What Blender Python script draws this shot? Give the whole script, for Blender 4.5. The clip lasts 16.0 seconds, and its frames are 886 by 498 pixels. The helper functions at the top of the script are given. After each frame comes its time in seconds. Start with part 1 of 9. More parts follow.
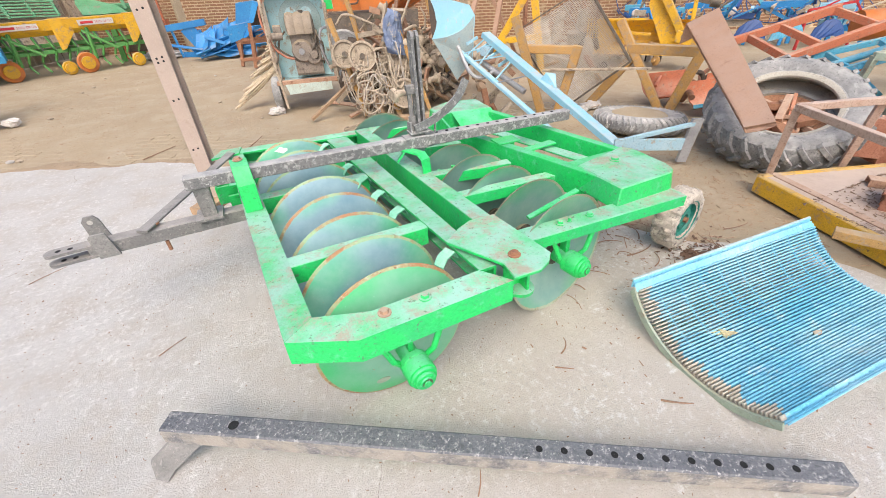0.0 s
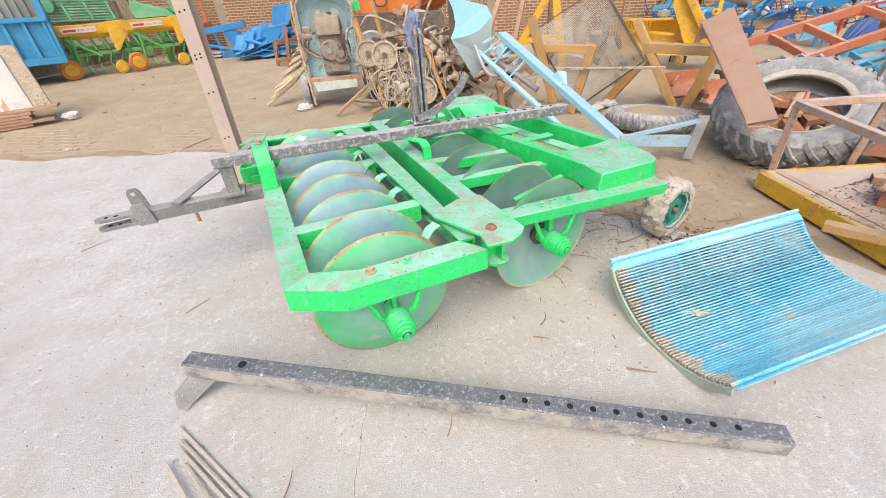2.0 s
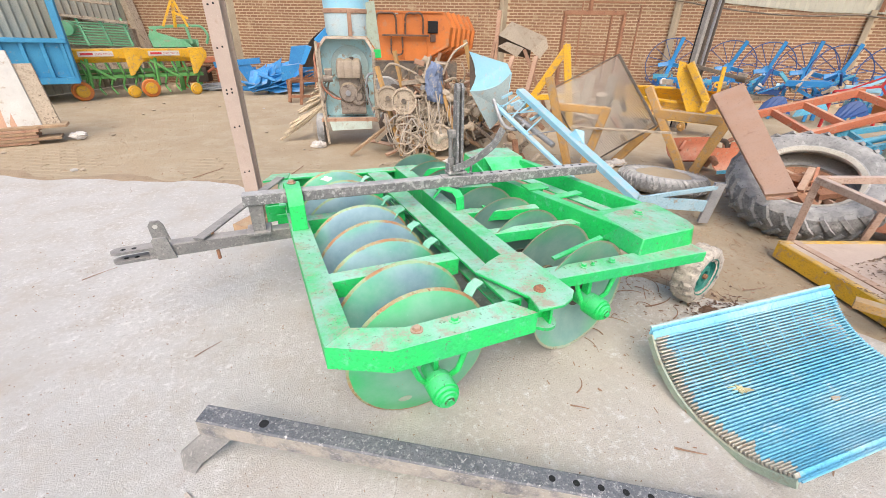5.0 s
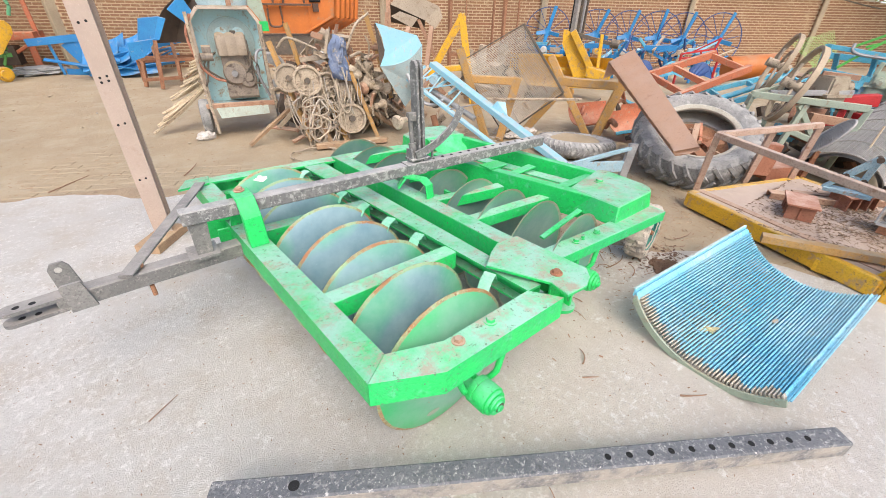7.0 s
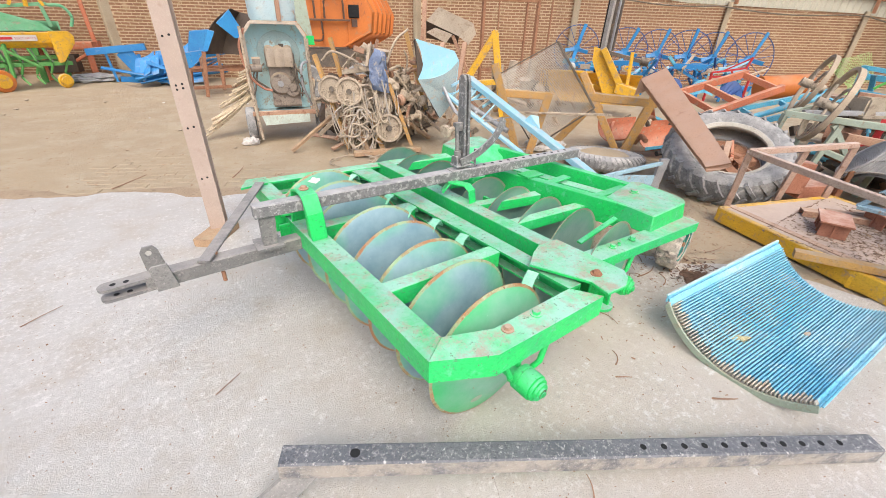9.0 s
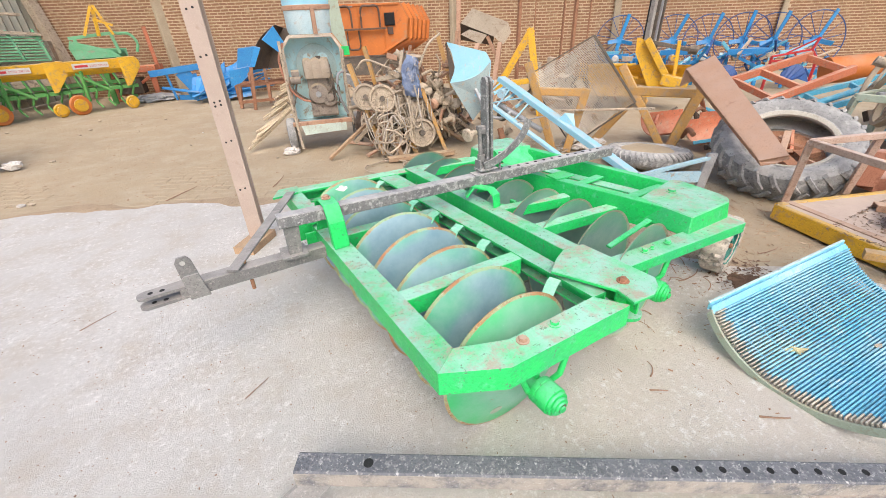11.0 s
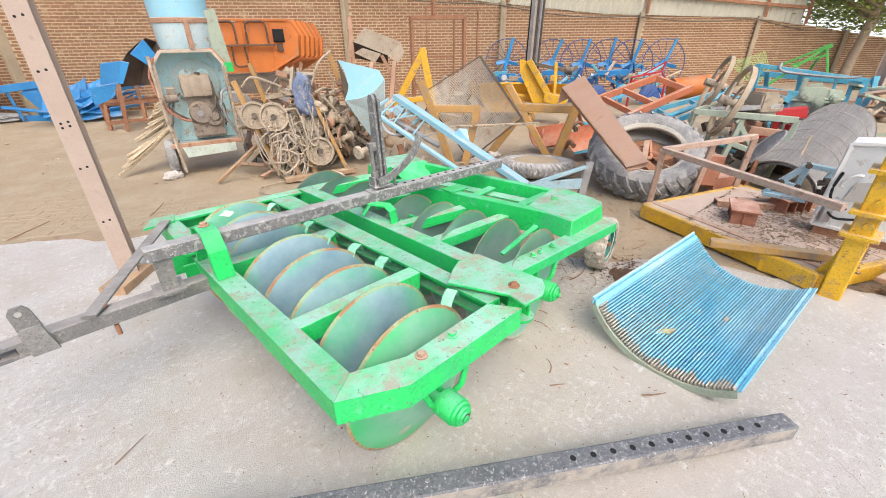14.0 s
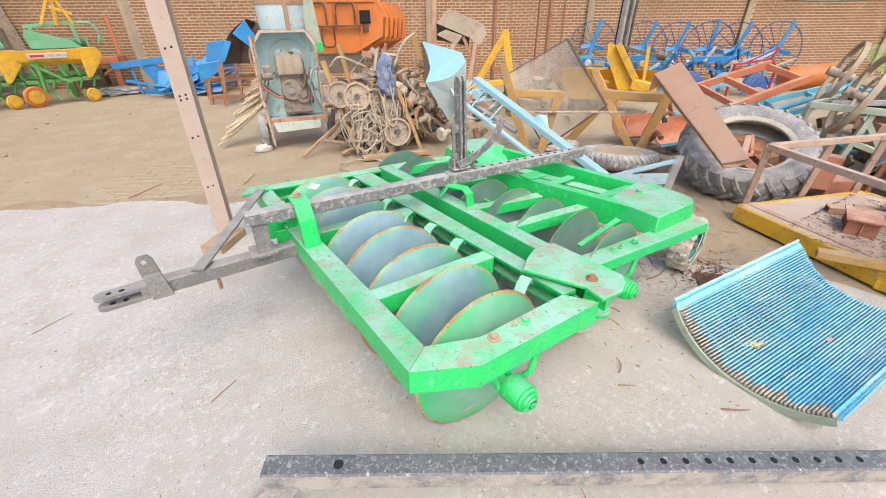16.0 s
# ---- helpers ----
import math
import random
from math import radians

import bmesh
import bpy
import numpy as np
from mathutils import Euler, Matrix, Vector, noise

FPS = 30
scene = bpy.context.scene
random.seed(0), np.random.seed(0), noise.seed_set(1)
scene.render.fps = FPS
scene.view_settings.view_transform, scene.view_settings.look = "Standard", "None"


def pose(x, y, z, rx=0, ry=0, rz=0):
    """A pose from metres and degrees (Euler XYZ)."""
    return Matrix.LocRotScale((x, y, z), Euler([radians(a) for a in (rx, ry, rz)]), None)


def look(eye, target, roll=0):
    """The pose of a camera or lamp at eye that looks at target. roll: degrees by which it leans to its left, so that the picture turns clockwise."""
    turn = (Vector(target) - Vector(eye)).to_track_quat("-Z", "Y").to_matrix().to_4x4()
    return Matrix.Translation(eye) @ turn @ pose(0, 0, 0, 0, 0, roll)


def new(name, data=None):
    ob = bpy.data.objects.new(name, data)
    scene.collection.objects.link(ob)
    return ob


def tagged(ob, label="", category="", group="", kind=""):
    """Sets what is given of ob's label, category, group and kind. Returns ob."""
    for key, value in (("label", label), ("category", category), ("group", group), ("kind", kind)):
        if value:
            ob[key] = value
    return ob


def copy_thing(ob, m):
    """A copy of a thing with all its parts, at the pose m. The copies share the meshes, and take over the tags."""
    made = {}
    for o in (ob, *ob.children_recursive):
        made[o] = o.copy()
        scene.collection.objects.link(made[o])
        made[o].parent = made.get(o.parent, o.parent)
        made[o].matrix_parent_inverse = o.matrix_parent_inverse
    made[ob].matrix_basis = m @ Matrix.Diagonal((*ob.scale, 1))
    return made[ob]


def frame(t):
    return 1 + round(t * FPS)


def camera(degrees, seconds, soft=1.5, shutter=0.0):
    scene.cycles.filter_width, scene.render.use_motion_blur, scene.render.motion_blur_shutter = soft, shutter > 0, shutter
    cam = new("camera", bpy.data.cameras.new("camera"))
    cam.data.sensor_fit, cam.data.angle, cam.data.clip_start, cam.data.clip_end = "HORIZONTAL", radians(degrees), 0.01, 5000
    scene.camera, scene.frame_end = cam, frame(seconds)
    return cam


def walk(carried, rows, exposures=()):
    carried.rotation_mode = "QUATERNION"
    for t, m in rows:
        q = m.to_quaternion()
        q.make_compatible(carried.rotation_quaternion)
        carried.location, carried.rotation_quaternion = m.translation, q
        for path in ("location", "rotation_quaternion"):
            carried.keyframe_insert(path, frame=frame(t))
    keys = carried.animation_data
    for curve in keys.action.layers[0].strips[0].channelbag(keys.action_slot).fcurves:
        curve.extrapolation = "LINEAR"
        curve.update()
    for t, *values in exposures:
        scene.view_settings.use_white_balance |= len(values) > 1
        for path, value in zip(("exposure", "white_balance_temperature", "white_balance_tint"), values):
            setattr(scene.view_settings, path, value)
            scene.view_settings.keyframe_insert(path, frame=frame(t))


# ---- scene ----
cam = camera(94.6, 16.0, soft=0.6)
PATH = [
    (0, (-0.026, 0.044, 1.463), (0.618, 1.556, 0.34), -3.0),
    (0.5, (-0.043, 0.031, 1.444), (0.664, 1.472, 0.267), 0.3),
    (1, (-0.012, -0.029, 1.452), (0.751, 1.412, 0.31), -0.2),
    (1.5, (0.045, -0.163, 1.434), (0.68, 1.32, 0.269), -1.7),
    (2, (0.046, -0.232, 1.461), (0.57, 1.335, 0.35), -3.7),
    (2.5, (0.056, -0.256, 1.496), (0.689, 1.345, 0.495), -3.7),
    (3, (0.057, -0.282, 1.499), (0.712, 1.339, 0.544), -2.4),
    (3.5, (0.044, -0.304, 1.495), (0.629, 1.356, 0.563), -1.1),
    (4, (0.036, -0.278, 1.486), (0.63, 1.368, 0.533), 0.5),
    (4.2, (0.014, -0.25, 1.491), (0.613, 1.398, 0.544), 0.9),
    (6.3, (-0.367, 0.293, 1.472), (0.396, 1.833, 0.461), -2.1),
    (6.5, (-0.381, 0.316, 1.473), (0.472, 1.793, 0.441), -1.2),
    (7, (-0.457, 0.3, 1.483), (0.578, 1.65, 0.444), 1.3),
    (7.5, (-0.531, 0.257, 1.493), (0.574, 1.574, 0.482), 2.5),
    (8, (-0.598, 0.231, 1.494), (0.518, 1.55, 0.498), 3.2),
    (8.5, (-0.625, 0.238, 1.494), (0.474, 1.579, 0.509), 3.5),
    (9, (-0.647, 0.254, 1.499), (0.333, 1.679, 0.507), 1.9),
    (9.5, (-0.63, 0.245, 1.488), (0.379, 1.625, 0.463), 3.0),
    (10, (-0.594, 0.255, 1.5), (0.295, 1.742, 0.514), 0.8),
    (10.2, (-0.549, 0.247, 1.498), (0.304, 1.772, 0.539), -0.4),
    (12.3, (-0.512, 0.221, 1.524), (0.269, 1.747, 0.507), -3.0),
    (12.5, (-0.49, 0.232, 1.496), (0.295, 1.765, 0.491), -2.9),
    (13, (-0.492, 0.235, 1.487), (0.306, 1.74, 0.452), -2.4),
    (13.5, (-0.469, 0.218, 1.506), (0.455, 1.686, 0.522), -1.0),
    (14, (-0.451, 0.191, 1.501), (0.703, 1.526, 0.572), -0.6),
    (14.5, (-0.477, 0.206, 1.498), (0.666, 1.553, 0.572), 0.1),
    (15, (-0.494, 0.219, 1.497), (0.542, 1.619, 0.527), 1.0),
    (15.5, (-0.507, 0.217, 1.501), (0.431, 1.685, 0.531), -0.7),
    (16, (-0.515, 0.218, 1.497), (0.381, 1.702, 0.51), -0.5),
]
walk(cam, [(t, look(eye, target, roll)) for t, eye, target, roll in PATH])

# ---- world and light ----
world = bpy.data.worlds.new("sky")
scene.world = world
world.use_nodes = True
wn = world.node_tree.nodes
sky = wn.new("ShaderNodeTexSky")
sky.sky_type = "NISHITA"
sky.sun_disc = False
sky.sun_elevation = radians(52)
sky.sun_rotation = radians(200)
sky.dust_density = 4.0
sky.air_density = 1.0
sky.ozone_density = 1.0
wn["Background"].inputs[1].default_value = 0.15
world.node_tree.links.new(sky.outputs[0], wn["Background"].inputs[0])

sun = new("sun", bpy.data.lights.new("sun", "SUN"))
sun.data.energy = 1.1
sun.data.angle = radians(50)
sun.data.color = (1.0, 0.93, 0.82)
sun.matrix_world = look((-3, -6, 8), (0, 0, 0))
scene.view_settings.exposure = 0.70

# ---- materials ----


def material(name, base, second=None, wear=None, rough=0.6, metal=0.0, scale=6.0, wear_amount=0.4, bump=0.15, grain=90.0, wear_scale=3.0, dust=None, dust_amount=0.0, speck=None, speck_scale=34.0, speck_amount=0.3, crisp=1.0, grime=None, side_dust=None):
    """Paint, dust and wear at two scales on a base colour, with fine relief."""
    m = bpy.data.materials.new(name)
    m.use_nodes = True
    nt = m.node_tree
    n, lk = nt.nodes, nt.links
    b = n["Principled BSDF"]
    co = n.new("ShaderNodeTexCoord")
    info = n.new("ShaderNodeObjectInfo")

    def noise_tex(sc, detail=6, ro=0.6):
        t = n.new("ShaderNodeTexNoise")
        t.inputs["Scale"].default_value = sc
        t.inputs["Detail"].default_value = detail
        t.inputs["Roughness"].default_value = ro
        lk.new(co.outputs["Object"], t.inputs["Vector"])
        return t.outputs["Fac"]

    def ramp(v, a, z):
        r = n.new("ShaderNodeMapRange")
        r.inputs[1].default_value, r.inputs[2].default_value = a, z
        lk.new(v, r.inputs[0])
        return r.outputs[0]

    def mix(f, c1, c2):
        x = n.new("ShaderNodeMix")
        x.data_type = "RGBA"
        for sock, v in ((x.inputs[0], f), (x.inputs[6], c1), (x.inputs[7], c2)):
            if isinstance(v, tuple):
                sock.default_value = (*v, 1)
            elif isinstance(v, float):
                sock.default_value = v
            else:
                lk.new(v, sock)
        return x.outputs[2]

    second = second or tuple(c * 0.72 for c in base)
    big = noise_tex(scale)
    fine = noise_tex(grain, 4)
    c = mix(ramp(big, 0.35, 0.68), base, second)
    dark = tuple(v * (1 - 0.36 * crisp) for v in base)
    c = mix(ramp(fine, 0.50, 0.72), c, dark)
    grit = noise_tex(grain * 2.3, 3, 0.7)
    c = mix(ramp(grit, 0.58, 0.70), c, tuple(min(0.85, v * (1 + 0.22 * crisp) + 0.03 * crisp) for v in base))
    if wear:
        w = noise_tex(wear_scale * 4, 9, 0.72)
        c = mix(ramp(w, 0.72 - wear_amount * 0.4, 0.80 - wear_amount * 0.36), c, wear)
    if dust:
        d = noise_tex(scale * 0.7, 8, 0.7)
        geo = n.new("ShaderNodeNewGeometry")
        sep = n.new("ShaderNodeSeparateXYZ")
        lk.new(geo.outputs["Normal"], sep.inputs[0])
        up = ramp(sep.outputs[2], 0.2, 0.95)
        mul = n.new("ShaderNodeMath")
        mul.operation = "MULTIPLY"
        lk.new(ramp(d, 0.62 - dust_amount * 0.4, 0.85 - dust_amount * 0.3), mul.inputs[0])
        lk.new(up, mul.inputs[1])
        c = mix(mul.outputs[0], c, dust)
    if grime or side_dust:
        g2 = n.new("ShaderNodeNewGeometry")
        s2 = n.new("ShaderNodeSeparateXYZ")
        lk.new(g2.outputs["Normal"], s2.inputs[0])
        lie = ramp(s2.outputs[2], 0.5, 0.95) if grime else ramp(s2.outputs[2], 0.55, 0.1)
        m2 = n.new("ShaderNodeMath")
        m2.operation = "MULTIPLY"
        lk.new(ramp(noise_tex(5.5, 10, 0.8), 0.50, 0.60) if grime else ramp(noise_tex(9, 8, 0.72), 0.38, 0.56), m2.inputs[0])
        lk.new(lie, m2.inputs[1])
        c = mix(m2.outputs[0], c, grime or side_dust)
    if speck:
        sp = noise_tex(speck_scale, 7, 0.75)
        c = mix(ramp(sp, 0.74 - speck_amount * 0.4, 0.78 - speck_amount * 0.4), c, speck)
    hsv = n.new("ShaderNodeHueSaturation")
    val = n.new("ShaderNodeMapRange")
    val.inputs[3].default_value, val.inputs[4].default_value = 0.88, 1.1
    lk.new(info.outputs["Random"], val.inputs[0])
    lk.new(val.outputs[0], hsv.inputs["Value"])
    lk.new(c, hsv.inputs["Color"])
    lk.new(hsv.outputs[0], b.inputs["Base Color"])
    rr = n.new("ShaderNodeMapRange")
    rr.inputs[3].default_value, rr.inputs[4].default_value = max(0.05, rough - 0.12), min(1.0, rough + 0.15)
    lk.new(big, rr.inputs[0])
    lk.new(rr.outputs[0], b.inputs["Roughness"])
    b.inputs["Metallic"].default_value = metal
    if bump:
        bp = n.new("ShaderNodeBump")
        bp.inputs["Strength"].default_value = bump
        bp.inputs["Distance"].default_value = 0.01
        lk.new(fine, bp.inputs["Height"])
        lk.new(bp.outputs[0], b.inputs["Normal"])
    return m


DUST = (0.47, 0.37, 0.245)
GREEN = material("green_paint", (0.015, 0.62, 0.13), (0.035, 0.50, 0.165), (0.12, 0.56, 0.26), rough=0.42, scale=9, wear_amount=0.38, bump=0.3, wear_scale=4, grain=75, dust=(0.33, 0.60, 0.47), dust_amount=0.88, speck=(0.13, 0.21, 0.12), speck_scale=52, speck_amount=0.365, crisp=0.7, grime=(0.40, 0.36, 0.27))
GREEN_CLEAN = material("bright_green_paint", (0.013, 0.63, 0.12), (0.022, 0.49, 0.13), (0.11, 0.57, 0.27), rough=0.4, scale=9, wear_amount=0.38, bump=0.25, grain=70, dust=(0.16, 0.55, 0.32), dust_amount=0.65, speck=(0.06, 0.22, 0.10), speck_scale=52, speck_amount=0.34, crisp=0.8)
SCRAPER = material("pale_scraper_green", (0.22, 0.60, 0.40), (0.16, 0.56, 0.32), (0.34, 0.60, 0.48), rough=0.5, scale=12, wear_amount=0.35, dust=(0.42, 0.62, 0.52), dust_amount=0.6)
BLACK = material("black_paint", (0.15, 0.15, 0.153), (0.235, 0.23, 0.228), (0.42, 0.41, 0.40), rough=0.5, scale=7, wear_amount=0.5, wear_scale=9, bump=0.5, grain=110, dust=(0.46, 0.45, 0.44), dust_amount=0.85, speck=(0.50, 0.485, 0.47), speck_scale=66, speck_amount=0.365)
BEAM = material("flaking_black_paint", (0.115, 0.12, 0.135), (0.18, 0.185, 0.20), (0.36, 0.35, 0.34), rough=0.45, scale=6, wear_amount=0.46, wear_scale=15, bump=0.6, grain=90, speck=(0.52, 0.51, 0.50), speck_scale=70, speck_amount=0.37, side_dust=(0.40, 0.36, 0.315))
DUSTY_BLACK = material("dusty_black_paint", (0.18, 0.176, 0.172), (0.26, 0.25, 0.24), (0.37, 0.34, 0.32), rough=0.6, scale=7, wear_amount=0.42, wear_scale=10, bump=0.35, grain=110, dust=(0.38, 0.355, 0.335), dust_amount=0.74, speck=(0.40, 0.37, 0.345), speck_scale=90, speck_amount=0.31, crisp=0.8)
RUST = material("rust", (0.30, 0.135, 0.075), (0.38, 0.20, 0.115), (0.17, 0.08, 0.05), rough=0.85, scale=9, bump=0.35, speck=(0.15, 0.075, 0.05), speck_amount=0.3)
RUST_DUSTY = material("dusty_rust", (0.36, 0.20, 0.13), (0.44, 0.28, 0.19), (0.24, 0.12, 0.075), rough=0.85, scale=5, bump=0.25, dust=(0.54, 0.40, 0.30), dust_amount=0.8, speck=(0.19, 0.095, 0.06), speck_scale=50, speck_amount=0.31)
STEEL = material("worn_steel", (0.42, 0.42, 0.43), (0.30, 0.30, 0.31), (0.30, 0.18, 0.11), rough=0.5, metal=0.5, scale=8, wear_amount=0.3)
BLUE = material("blue_paint", (0.016, 0.19, 0.48), (0.03, 0.26, 0.55), (0.20, 0.28, 0.38), rough=0.45, scale=4, wear_amount=0.3, dust=DUST, dust_amount=0.45, speck=(0.03, 0.10, 0.24), speck_amount=0.3, crisp=0.6)
SKYBLUE = material("sky_blue_paint", (0.26, 0.55, 0.70), (0.34, 0.57, 0.68), (0.45, 0.46, 0.43), rough=0.5, scale=6, wear_amount=0.38, bump=0.2, dust=(0.48, 0.50, 0.46), dust_amount=0.55, speck=(0.30, 0.28, 0.24), speck_scale=14, speck_amount=0.235, crisp=0.35)
CYAN_OLD = material("faded_cyan_paint", (0.47, 0.69, 0.73), (0.54, 0.68, 0.68), (0.36, 0.28, 0.20), rough=0.65, scale=5, wear_amount=0.45, wear_scale=2.5, dust=DUST, dust_amount=0.4, speck=(0.30, 0.22, 0.15), speck_scale=9, speck_amount=0.27, crisp=0.4)
SEA_BLUE = material("sea_blue_paint", (0.08, 0.37, 0.53), (0.13, 0.43, 0.57), (0.34, 0.34, 0.30), rough=0.5, scale=7, wear_amount=0.38, dust=DUST, dust_amount=0.45, speck=(0.12, 0.15, 0.16), speck_amount=0.3)
DARK_STEEL = material("dark_worn_steel", (0.29, 0.275, 0.255), (0.37, 0.35, 0.325), (0.14, 0.11, 0.09), rough=0.7, metal=0.1, scale=8, wear_amount=0.4, dust=(0.46, 0.43, 0.39), dust_amount=0.45)
# dark iron; also stands in for shade inside things and between scrap
IRON_AND_SHADE = material("dark_iron_and_shade", (0.075, 0.055, 0.043), (0.11, 0.08, 0.06), rough=0.85, scale=8)
YELLOW = material("yellow_paint", (0.76, 0.43, 0.02), (0.62, 0.34, 0.03), (0.40, 0.26, 0.14), rough=0.5, scale=6, wear_amount=0.44, bump=0.25, dust=(0.55, 0.42, 0.25), dust_amount=0.65, speck=(0.20, 0.12, 0.06), speck_amount=0.34)
YELLOW_WOOD = material("yellow_painted_timber", (0.52, 0.29, 0.08), (0.42, 0.25, 0.11), (0.36, 0.26, 0.17), rough=0.75, scale=8, wear_amount=0.52, bump=0.35, dust=DUST, dust_amount=0.65, speck=(0.20, 0.13, 0.08), speck_amount=0.34)
ORANGE = material("orange_paint", (0.60, 0.175, 0.03), (0.46, 0.135, 0.03), (0.40, 0.19, 0.09), rough=0.5, scale=2.2, wear_amount=0.42, wear_scale=0.9, grain=30, dust=DUST, dust_amount=0.5, speck=(0.30, 0.10, 0.04), speck_scale=6, speck_amount=0.3, crisp=0.4)
RED = material("orange_red_paint", (0.53, 0.155, 0.07), (0.45, 0.15, 0.08), (0.40, 0.23, 0.15), rough=0.6, scale=7, wear_amount=0.44, bump=0.25, dust=(0.58, 0.36, 0.25), dust_amount=0.65, speck=(0.18, 0.09, 0.06), speck_amount=0.34)
SCARLET = material("red_paint", (0.50, 0.025, 0.03), (0.40, 0.03, 0.03), (0.3, 0.12, 0.08), rough=0.5, wear_amount=0.35)
RUBBER = material("dusty_rubber", (0.20, 0.198, 0.196), (0.29, 0.285, 0.28), (0.46, 0.445, 0.425), rough=0.85, scale=9, wear_amount=0.44, bump=0.5, grain=70, dust=(0.50, 0.48, 0.455), dust_amount=0.72, speck=(0.09, 0.09, 0.09), speck_scale=44, speck_amount=0.34)
MUDDY = material("muddy_rubber", (0.60, 0.53, 0.45), (0.46, 0.40, 0.34), (0.15, 0.14, 0.14), rough=0.95, scale=14, wear_amount=0.47, wear_scale=4, bump=0.8, grain=60, speck=(0.24, 0.215, 0.19), speck_scale=40, speck_amount=0.36)
WOOD = material("weathered_wood", (0.42, 0.28, 0.17), (0.32, 0.21, 0.13), (0.25, 0.17, 0.11), rough=0.8, scale=8, bump=0.35, dust=DUST, dust_amount=0.5)
CANE = material("pale_bamboo", (0.66, 0.55, 0.39), (0.48, 0.37, 0.25), (0.22, 0.15, 0.10), rough=0.7, scale=12, wear_amount=0.42, wear_scale=4, bump=0.3)
GREASY = material("greasy_iron", (0.10, 0.082, 0.068), (0.17, 0.14, 0.11), (0.26, 0.17, 0.11), rough=0.6, metal=0.2, scale=10, wear_amount=0.4, bump=0.3, dust=DUST, dust_amount=0.55)
DUSTY_IRON = material("dusty_iron", (0.39, 0.315, 0.235), (0.49, 0.405, 0.31), (0.20, 0.15, 0.11), rough=0.85, scale=11, wear_amount=0.45, bump=0.5, grain=50, dust=(0.55, 0.445, 0.335), dust_amount=0.78, speck=(0.09, 0.07, 0.05), speck_amount=0.36)
ROPE = material("dusty_rope", (0.54, 0.45, 0.35), (0.44, 0.36, 0.27), rough=0.95, scale=20, bump=0.3)
GREY_WIRE = material("grey_wire", (0.42, 0.375, 0.325), (0.50, 0.445, 0.385), (0.26, 0.22, 0.19), rough=0.7, scale=10)
SHEET = material("corrugated_sheet", (0.54, 0.515, 0.42), (0.47, 0.445, 0.36), (0.44, 0.37, 0.27), rough=0.6, metal=0.1, scale=1.5, wear_amount=0.25)
WHITE = material("faded_white_paint", (0.60, 0.58, 0.54), (0.50, 0.475, 0.435), (0.38, 0.30, 0.23), rough=0.5, scale=5, wear_amount=0.36, crisp=0.4)
PALE_GREEN = material("pale_green_paint", (0.41, 0.47, 0.37), (0.34, 0.40, 0.32), (0.34, 0.28, 0.20), rough=0.6, scale=6, wear_amount=0.38, dust=DUST, dust_amount=0.45, crisp=0.7)
MORTAR = material("mortar", (0.55, 0.43, 0.285), (0.49, 0.375, 0.25), rough=0.95, scale=3, bump=0.4)
BRICK = material("brick", (0.31, 0.165, 0.092), (0.245, 0.125, 0.07), (0.43, 0.30, 0.19), rough=0.9, scale=1.6, wear_amount=0.42, wear_scale=1.2, bump=0.4, grain=30, speck=(0.20, 0.12, 0.08), speck_scale=10, speck_amount=0.33)
CEMENT = material("cement_pillar", (0.43, 0.355, 0.25), (0.35, 0.28, 0.195), rough=0.95, scale=3, bump=0.4)
DARK = material("dark_hole", (0.012, 0.012, 0.013), rough=0.9, bump=0)
POST = material("post_primer", (0.45, 0.355, 0.30), (0.38, 0.29, 0.24), (0.36, 0.265, 0.21), rough=0.7, scale=3, wear_amount=0.36, wear_scale=2, bump=0.15, crisp=0.45)
RUBBISH = material("plastic_rubbish", (0.60, 0.56, 0.52), (0.45, 0.42, 0.4), rough=0.6, scale=14)
LEAF = material("leaf", (0.20, 0.27, 0.06), (0.33, 0.37, 0.09), rough=0.6, scale=3, bump=0)
BARK = material("bark", (0.44, 0.35, 0.25), (0.33, 0.25, 0.18), rough=0.95, scale=6, bump=0.6)
CARDBOARD = material("brown_sheet", (0.46, 0.27, 0.175), (0.52, 0.325, 0.225), (0.33, 0.17, 0.11), rough=0.75, scale=4, wear_amount=0.35, bump=0.2, dust=(0.48, 0.33, 0.255), dust_amount=0.65, speck=(0.25, 0.13, 0.09), speck_amount=0.25, crisp=0.5)


